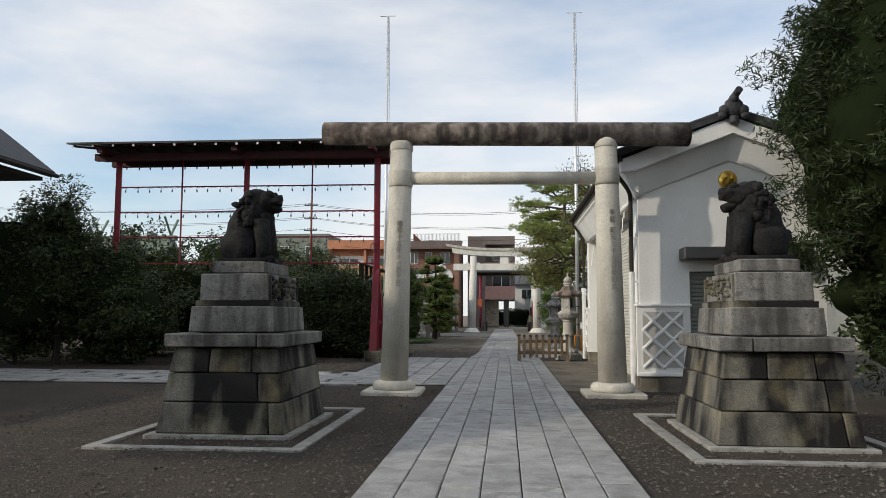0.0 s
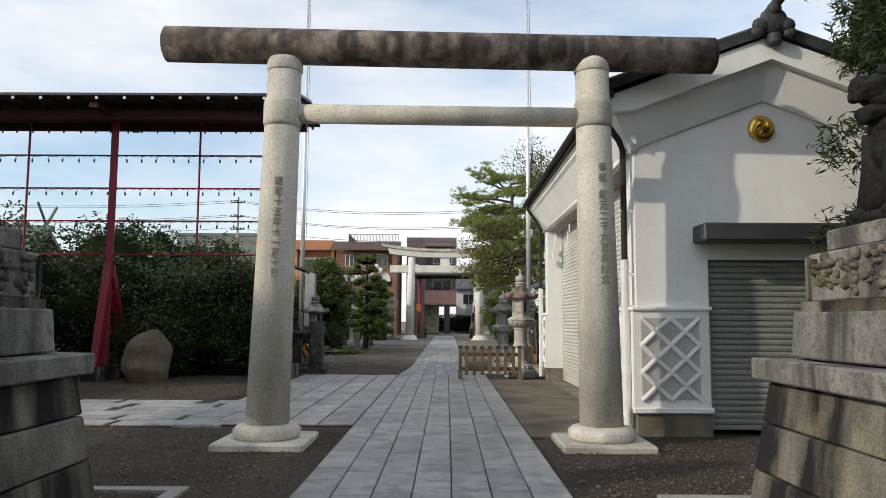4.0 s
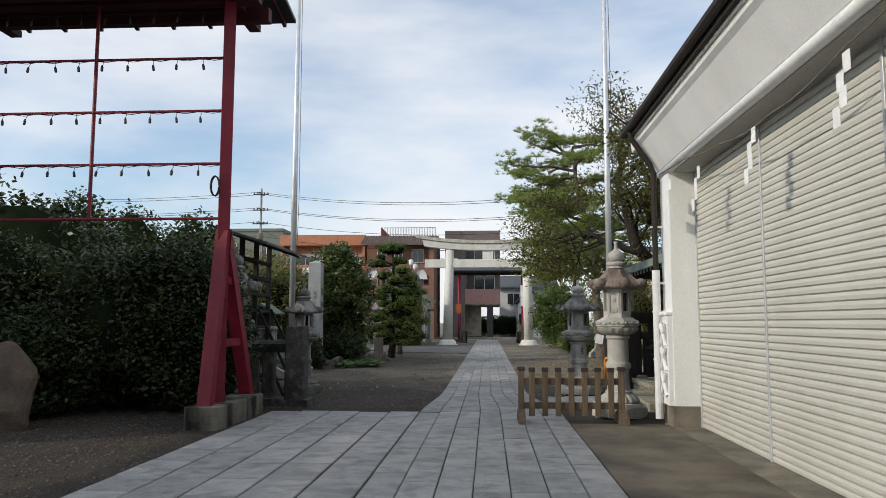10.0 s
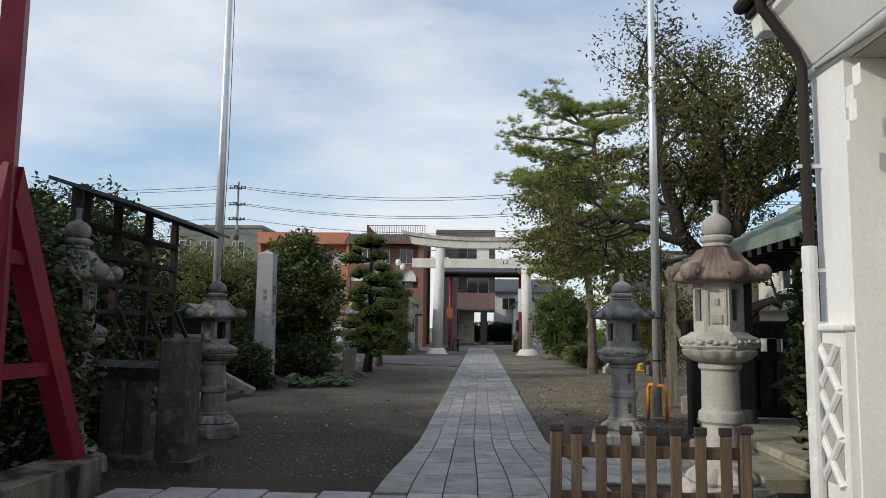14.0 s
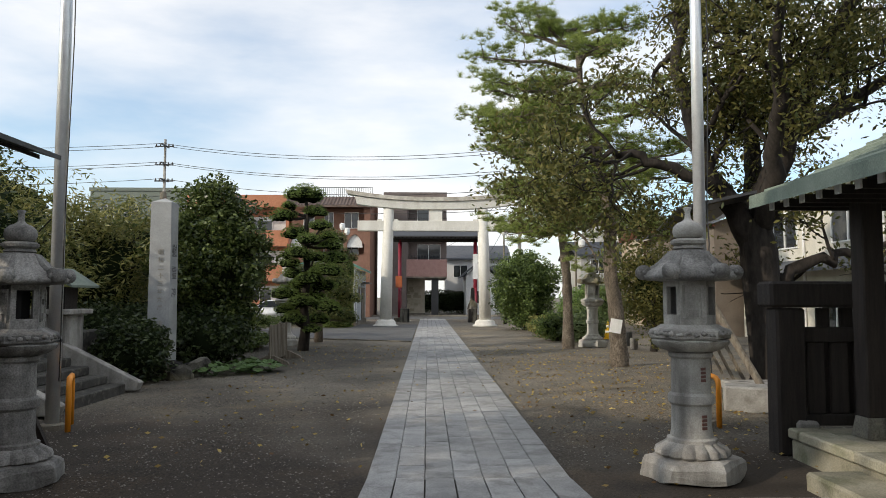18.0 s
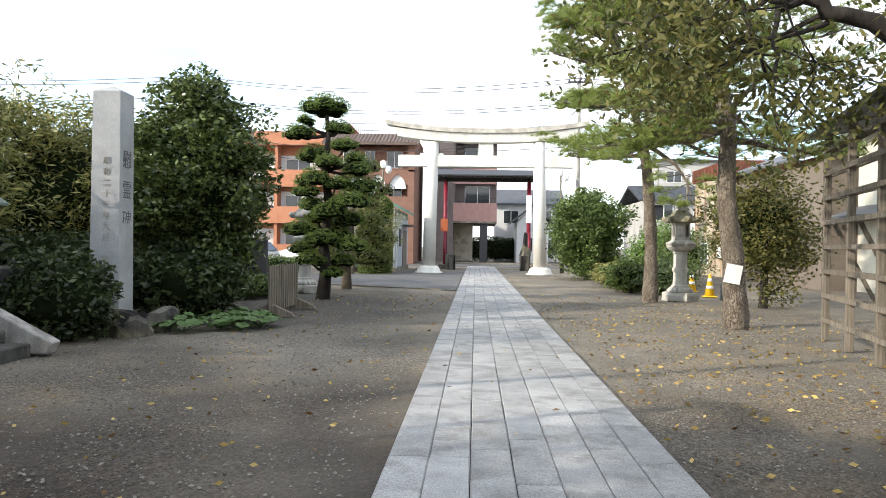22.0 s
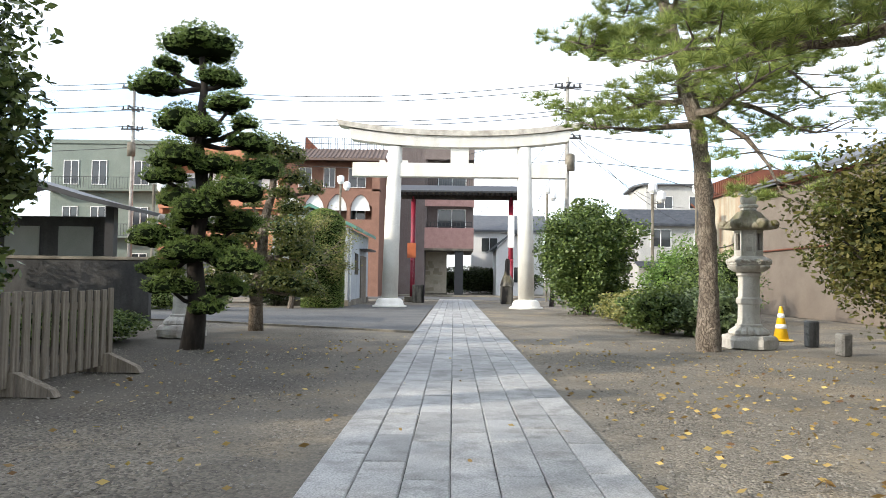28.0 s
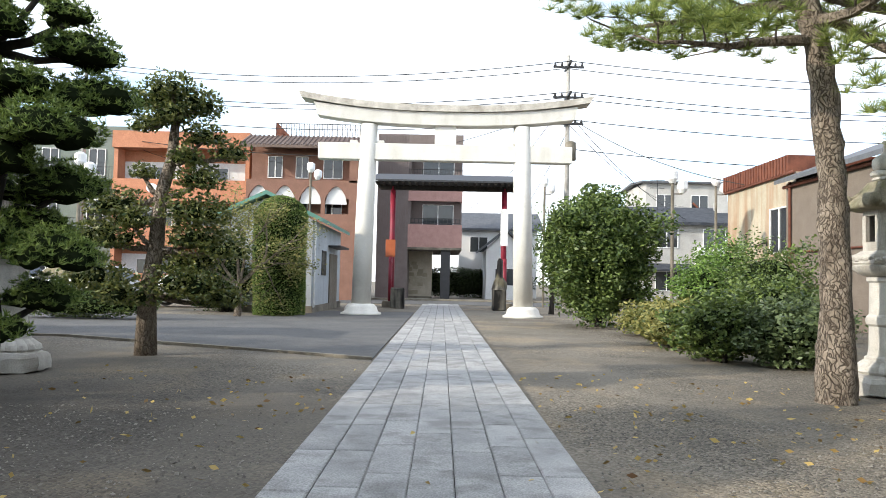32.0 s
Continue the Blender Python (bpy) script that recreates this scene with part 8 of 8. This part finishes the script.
# roofed stone basin pavilion on the right
def pavilion():
    t = thing("water_pavilion", "dark timber pavilion with a green copper roof over stone steps", "pavilion", (0, 0, 0))
    x0, x1, y0, y1 = 4.35, 8.3, 27.3, 30.75
    for x in (4.1, x1):
        for y in (y0 + 0.3, 31.06):
            part("post", B(x, x + 0.22, y - 0.11, y + 0.11, 0.50, 2.7, bevel=0.015), DARK_WOOD, t)
            part("post_footing", lathe(bmesh.new(), [(0.20, 0.30), (0.155, 0.50), (0.10, 0.503)], 4, (x + 0.11, y), turn=math.pi / 4), OLD_STONE, t, "tapered grey stone post footing")
    part("platform", B(3.64, x1 + 0.4, y0 - 0.3, 31.58, -0.05, 0.19, bevel=0.02), MOSSY, t)
    part("paving", B(3.93, x1 + 0.4, y0 - 0.3, 31.6, 0.188, 0.292, bevel=0.01), MOSSY, t)
    y = y0 - 0.3
    while y < 31.5:
        e = min(31.6, y + rng.uniform(0.7, 1.0))
        part("kerb_stone", rough_up(B(3.6, 3.925, y + 0.006, e - 0.006, 0.193, 0.30, bevel=0.018), 0.008, 4), MOSSY, t)
        y = e
    for ya, yb in ((y0 + 0.2, 28.9), (28.91, 30.3)):
        part("step", rough_up(B(3.12, 3.63, ya, yb, -0.05, 0.15, bevel=0.025), 0.012, 3), MOSSY, t, "worn mossy stone step")
    part("beam", B(x0 - 0.3, x0 + 0.25, y0, y1, 2.7, 2.9), DARK_WOOD, t)
    part("beam", B(x1 - 0.05, x1 + 0.3, y0, y1, 2.7, 2.9), DARK_WOOD, t)
    xm = (x0 + x1) / 2
    for s in (-1, 1):
        bm = bmesh.new()
        pts, low = [], []
        for k in range(7):
            f = k / 6
            x = xm + s * (0.1 + 2.9 * f)
            z = 4.45 - 1.75 * f ** 0.8 + (0.1 * max(0, f - 0.8) / 0.2)
            pts.append((x, z))
            low.append((x, z - 0.14))
        prism(bm, pts + low[::-1], "y", y0 - 1.0, y1 + 1.0)
        rf = part("roof", bm, COPPER, t, "layered green copper roof")
        for k in range(1, 15):
            f = k / 15
            x, z = xm + s * (0.1 + 2.9 * f), 4.45 - 1.75 * f ** 0.8 + (0.1 * max(0, f - 0.8) / 0.2)
            part("roof_course", B(x - 0.022, x + 0.022, y0 - 1.0, y1 + 1.0, z - 0.03, z + 0.016), COPPER, rf)
        y = y0 - 0.9
        while y < y1 + 1.0:
            part("rafter", B(min(xm + s * 1.5, xm + s * 2.85), max(xm + s * 1.5, xm + s * 2.85), y - 0.035, y + 0.035, 2.62, 2.70), DARK_WOOD, rf)
            part("rafter_end", B(xm + s * 2.855 - 0.012, xm + s * 2.855 + 0.012, y - 0.036, y + 0.036, 2.618, 2.702), WHITE_PAINT, rf, "white painted rafter end")
            y += 0.32
    part("rear_wall", B(x1 + 0.1, x1 + 0.22, y0, y1, 0.3, 2.7), DARK_WOOD, t)
    part("basin", B(5.2, 7.4, 28.2, 30.0, 0.3, 1.0, bevel=0.06), OLD_STONE, t, "rough stone water basin")
    # slatted screen between stout posts behind the steps
    for x in (3.55, 5.3, 7.05):
        part("screen_post", B(x, x + 0.32, 31.65, 31.93, -0.02, 1.57, bevel=0.025), DARK_WOOD, t)
    part("screen_coping", B(3.48, 7.6, 31.62, 31.98, 1.575, 1.86, bevel=0.03), DARK_WOOD, t)
    for xa, xb in ((3.872, 5.298), (5.622, 7.048)):
        part("screen_rail", B(xa, xb, 31.70, 31.86, 1.20, 1.36, bevel=0.01), DARK_WOOD, t)
        part("screen_rail", B(xa, xb, 31.70, 31.86, 0.30, 0.42, bevel=0.01), DARK_WOOD, t)
        x = xa + 0.05
        while x < xb - 0.2:
            part("screen_board", B(x, x + 0.19, 31.74, 31.80, 0.421, 1.199, bevel=0.008), DARK_WOOD, t)
            # rear boards added to close the gaps dark, for the shade behind
            part("screen_board", B(x + 0.15, x + 0.30, 31.81, 31.85, 0.421, 1.57, bevel=0.008), DARK_WOOD, t)
            x += 0.26
    return t


def kerb_block():
    t = thing("stone_kerb", "low pale two-course stone block beside the cherry trunk", "stone block", (0, 0, 0))
    part("base_stone", rough_up(B(4.74, 5.9, 34.92, 36.1, -0.03, 0.17, bevel=0.02), 0.012, 3), LANTERN_D, t)
    part("cap_stone", rough_up(B(4.69, 5.95, 34.87, 36.15, 0.172, 0.30, bevel=0.025), 0.012, 3), LANTERN_D, t)
    return t


kerb_block()
MOSSY = material("mossy_stone", (0.26, 0.24, 0.17), (0.38, 0.355, 0.275), scale=2.0, rough=0.95, bump=0.4, fine=60, spots=((0.10, 0.11, 0.05), 0.6, 2.5))
pavilion()


# timber trellis rack with offering boards
def rack(x, y, w, h, label, turn=90.0, lift=0.0, wood=GREY_WOOD):
    t = thing("timber_rack", label, "rack", (x, y, 0), "timber racks", turn)
    n = 3
    for k in range(n + 1):
        u = w * k / n
        e = 0.09 if k == 0 else 0.05
        part("upright", B(u - e, u + e, -e, e, 0, h, bevel=0.006), wood, t)
        if k:
            bm = bmesh.new()
            tube(bm, [(u, -0.08, 1.9), (u, -1.0, 0.0)], 0.04, 4)
            part("brace", bm, wood, t)
        bm = bmesh.new()
        prism(bm, [(0.0, h - 0.08), (-0.75, h - 0.35 + lift), (-0.75, h - 0.30 + lift), (0.0, h)], "x", u - 0.04, u + 0.04)
        part("roof_arm", bm, wood, t)
    z = 0.3
    while z < h - 0.3:
        part("rail", B(0, w, -0.07, -0.051, z, z + 0.07), wood, t)
        part("rail", B(0, w, 0.051, 0.07, z, z + 0.07), wood, t)
        z += 0.38
    bm = bmesh.new()
    prism(bm, [(0.35, h + 0.1 - 0.4 * lift), (-0.9, h - 0.28 + lift), (-0.9, h - 0.33 + lift), (0.35, h + 0.05 - 0.4 * lift)], "x", -0.2, w + 0.2)
    part("roof", bm, DARK_METAL, t)
    return t


rack(4.42, 36.2, 4.15, 3.3, "grey timber lattice rack under a thin roof near the pine", 77.5, 0.45)
rack(-5.15, 28.6, 3.0, 3.5, "dark timber lattice rack with a thin roof behind the lantern", wood=DARK_WOOD)


# stone post fence on the left, low walls of the side stair
def post_fence():
    t = thing("stone_fence", "dark low stone post fence in deep shade", "fence", (-3.47, 28.0, 0))
    for k, (x, y) in enumerate(((0, 0), (-0.62, 0.28), (-0.98, 0.36), (-1.55, 0.5), (-1.95, 0.6), (-2.4, 0.7))):
        h = 1.52 if k == 0 else 1.14
        w = 0.19 if k == 0 else 0.12
        part("post", B(x - w, x + w, y - w, y + w, -0.05, h, bevel=0.03), SHADED_STONE, t)
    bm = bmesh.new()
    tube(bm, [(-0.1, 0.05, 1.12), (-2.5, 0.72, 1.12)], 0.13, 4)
    part("rail", bm, SHADED_STONE, t)
    part("sill", prism(bmesh.new(), [(0.3, -0.3), (0.3, 0.3), (-2.6, 1.0), (-2.6, 0.4)], "z", -0.05, 0.12), SHADED_STONE, t)
    return t


post_fence()


def side_stair():
    t = thing("stone_stair", "short dark stone stair with sloping pale side walls", "stair", (-5.55, 35.65, 0))
    for k in range(4):
        part("step", B(-2.6, -0.32 * k, -1.3, 1.3, -0.05 if k == 0 else 0.15 * k + 0.001, 0.15 * (k + 1), bevel=0.015), SHADED_STONE, t)
    for y in (-1.42, 1.42):
        bm = bmesh.new()
        prism(bm, [(0.18, 0.02), (0.24, 0.16), (-1.15, 0.86), (-1.25, 0.0)], "y", y - 0.11, y + 0.11)
        bmesh.ops.bevel(bm, geom=list(bm.edges), offset=0.015, segments=1, affect="EDGES")
        part("side_wall", bm, LANTERN_D, t, "pale sloping stone cheek")
    part("retaining_wall", B(-2.0, -1.3, 1.54, 4.2, -0.05, 1.0, bevel=0.02), SHADED_STONE, t)
    return t


side_stair()


# low dark wall and roofed shelter beside the drive
def shelter():
    t = thing("shelter", "black-roofed open shelter beside a dark block wall", "shelter", (0, 53.0, 0))
    part("wall", B(-15, -7.3, 0.0, 0.18, -0.05, 1.52, bevel=0.01), BLOCK_DARK, t, "dark stained block wall")
    part("coping", B(-15, -7.25, -0.03, 0.21, 1.52, 1.60, bevel=0.01), CONCRETE, t)
    part("back_wall", B(-15, -8.9, 1.25, 1.40, -0.05, 2.66), BLOCK_DARK, t, "dark boarded rear wall")
    for x in (-11.6, -10.2):
        part("back_window", B(x, x + 0.9, 1.22, 1.249, 1.5, 2.4), SHUTTER_G, t)
    for x in (-8.45, -12.6):
        part("post", B(x - 0.11, x + 0.11, 0.3, 0.52, 0, 2.85), DARK_METAL, t)
    bm = bmesh.new()
    prism(bm, [(-7.5, 2.66), (-8.6, 2.88), (-10.5, 3.42), (-12.4, 2.95), (-13.6, 2.68), (-13.6, 2.78), (-12.4, 3.06), (-10.5, 3.55), (-8.6, 3.0), (-7.5, 2.75)], "y", -0.7, 1.5)
    part("roof", bm, DARK_METAL, t, "thin black roof")
    return t


BLOCK_DARK = material("dark_block", (0.035, 0.035, 0.034), (0.075, 0.073, 0.07), scale=1.5, rough=0.9, bump=0.4, fine=40, streak=((0.02, 0.02, 0.02), 0.7, 3.0))
shelter()


# unseen hall behind the walker, added to close the place and block sky
bush("hedge", 1.8, 98.4, (6.0, 0.8), 2.4, 14000, 0.16, LEAF_DARK, "dark clipped hedge across the street", "hedge", False, seed=71, lumps=0.12)
mh = thing("unseen_hall", "unseen large dark timber hall added behind the walk to block sky", "building", (0, 0, 0), kind="structure")
part("wall", B(-10, 10, -14, -5.2, 0, 5.0), DARK_WOOD, mh)
bm = bmesh.new()
prism(bm, [(-3.0, 4.6), (-5.0, 6.0), (-9.5, 10.2), (-14.0, 6.0), (-16.0, 4.6), (-16.0, 4.9), (-14.0, 6.4), (-9.5, 10.7), (-5.0, 6.4), (-3.0, 4.9)], "x", -12.5, 12.5)
part("roof", bm, ROOF_GREY, mh)


def roofed_post(x, y):
    t = thing("stone_shrine_lamp", "square pale stone post with a small green-roofed lamp house", "lantern", (x, y, 0))
    part("post", B(-0.33, 0.33, -0.33, 0.33, 0, 1.35, bevel=0.02), LANTERN_D, t)
    part("cap", B(-0.45, 0.45, -0.45, 0.45, 1.35, 1.45, bevel=0.02), LANTERN_D, t)
    part("lamp_house", B(-0.24, 0.24, -0.24, 0.24, 1.45, 1.85), DARK_WOOD, t)
    for s in (-1, 1):
        bm = bmesh.new()
        prism(bm, [(0, 2.2), (s * 0.5, 1.88), (s * 0.5, 1.84), (0, 2.1)], "y", -0.55, 0.55)
        part("roof", bm, COPPER, t)
    return t


roofed_post(-7.0, 37.4)

# stone slabs, laid one by one
def slab_unit(name, w, l, h=0.05):
    """One slab with eased edges, its top at z = h."""
    bm = bmesh.new()
    e = 0.009
    lo = [bm.verts.new(p) for p in ((0, 0, 0), (w, 0, 0), (w, l, 0), (0, l, 0))]
    mi = [bm.verts.new(p) for p in ((0, 0, h - e), (w, 0, h - e), (w, l, h - e), (0, l, h - e))]
    hi = [bm.verts.new(p) for p in ((e, e, h), (w - e, e, h), (w - e, l - e, h), (e, l - e, h))]
    for a, b in ((lo, mi), (mi, hi)):
        for k in range(4):
            bm.faces.new((a[k], a[(k + 1) % 4], b[(k + 1) % 4], b[k]))
    bm.faces.new(hi)
    me = bpy.data.meshes.new(name)
    bmesh.ops.recalc_face_normals(bm, faces=bm.faces)
    bm.to_mesh(me)
    bm.free()
    me.materials.append(SLAB)
    return me


UNITS = {}


def slab(parent, x, y, w, l, swap=False):
    key = (round(w, 3), round(l + 0.004, 1))
    if key not in UNITS:
        UNITS[key] = slab_unit("slab", key[0], key[1] - 0.012)
    ob = new("slab", UNITS[key])
    ob.parent = parent
    ob.matrix_basis = pose(x, y, -0.022 + rng.uniform(-0.002, 0.003), rng.uniform(-0.15, 0.15), rng.uniform(-0.15, 0.15), 90 if swap else rng.uniform(-0.2, 0.2))
    return ob


def strip(parent, x0, x1, y0, y1, cols, lengths, gap=0.014):
    w = (x1 - x0) / cols
    for c in range(cols):
        y = y0 + (rng.uniform(-0.5, 0.0) if cols > 1 else 0)
        while y < y1 - 0.25:
            l = float(rng.choice(lengths))
            a = max(y, y0)
            b = min(y + l, y1)
            b = a + round((b - a) - 0.0, 1)
            if b - a > 0.15:
                slab(parent, x0 + c * w + gap / 2, a + gap / 2, w - gap, b - a - gap + 0.0)
            y = b if b > y else y + l


def path(name, label):
    return thing(name, label, "stone path", (0, 0, 0), kind="structure")


p1 = path("stone_path", "broad grey granite slab path through the gate")
strip(p1, -0.965, 1.505, -0.5, 26.9, 7, (0.8, 0.9, 1.0, 1.1), 0.011)
p2 = path("stone_path", "narrower pale granite slab path to the white gate")
strip(p2, -0.785, 1.095, 30.6, 62.6, 7, (0.8, 0.9, 1.0, 1.1), 0.005)
p3 = path("paved_court", "grey granite slabs beside the path")
strip(p3, -3.6, -0.97, 16.9, 26.85, 5, (0.7, 0.8, 0.9, 1.0), 0.026)
p4 = path("cross_path", "granite slab cross path to the hall")
for r in range(6):
    x = -3.62 - rng.uniform(0, 0.4)
    while x > -16:
        l = float(rng.choice((0.7, 0.8, 0.9, 1.0)))
        ob = slab(p4, x, 16.78 + r * 0.56, l - 0.014, 0.5)
        x -= l
p5 = path("side_path", "granite slabs leading to the pavilion")
strip(p5, 1.38, 3.3, 27.7, 29.9, 4, (0.7, 0.9))


def joined(name, label, rects, parent):
    """The slabs too far off to pick out, one mesh."""
    verts, faces = [], []
    for x0, x1, y0, y1 in rects:
        k = len(verts)
        e, h = 0.008, 0.028
        verts += [(x0, y0, -0.02), (x1, y0, -0.02), (x1, y1, -0.02), (x0, y1, -0.02), (x0, y0, h - e), (x1, y0, h - e), (x1, y1, h - e), (x0, y1, h - e), (x0 + e, y0 + e, h), (x1 - e, y0 + e, h), (x1 - e, y1 - e, h), (x0 + e, y1 - e, h)]
        for a in (0, 4):
            for j in range(4):
                faces.append((k + a + j, k + a + (j + 1) % 4, k + a + 4 + (j + 1) % 4, k + a + 4 + j))
        faces.append((k + 8, k + 9, k + 10, k + 11))
    me = bpy.data.meshes.new(name)
    me.from_pydata(verts, [], faces)
    me.materials.append(SLAB)
    ob = new(name, me)
    ob.parent = parent
    return tagged(ob, label, kind="stuff")


rects = []
w = 1.88 / 7
for c in range(7):
    y = 62.7
    while y < 79:
        l = rng.uniform(0.7, 1.0)
        rects.append((-0.785 + c * w + 0.007, -0.785 + (c + 1) * w - 0.007, y, y + l - 0.014))
        y += l
joined("far_slabs", "pale granite slabs at the far end of the path", rects, p2)

# slabs that close in from the broad path to the narrow one
for c in range(7):
    a0, a1 = -0.965 + 0.353 * c, -0.965 + 0.353 * (c + 1)
    b0, b1 = -0.785 + 0.2686 * c, -0.785 + 0.2686 * (c + 1)
    cuts = [26.9, 27.7 + 0.1 * (c % 3), 28.7 - 0.1 * (c % 2), 29.6 + 0.12 * (c % 3), 30.6]
    for y0, y1 in zip(cuts, cuts[1:]):
        f0, f1 = (y0 - 26.9) / 3.7, (y1 - 26.9) / 3.7
        s = lambda f: f * f * (3 - 2 * f)
        f0, f1 = s(f0), s(f1)
        q = [(a0 + (b0 - a0) * f0 + 0.007, y0 + 0.007), (a1 + (b1 - a1) * f0 - 0.007, y0 + 0.007), (a1 + (b1 - a1) * f1 - 0.007, y1 - 0.007), (a0 + (b0 - a0) * f1 + 0.007, y1 - 0.007)]
        bm = prism(bmesh.new(), q, "z", -0.022, 0.028)
        part("slab", bm, SLAB, p1)
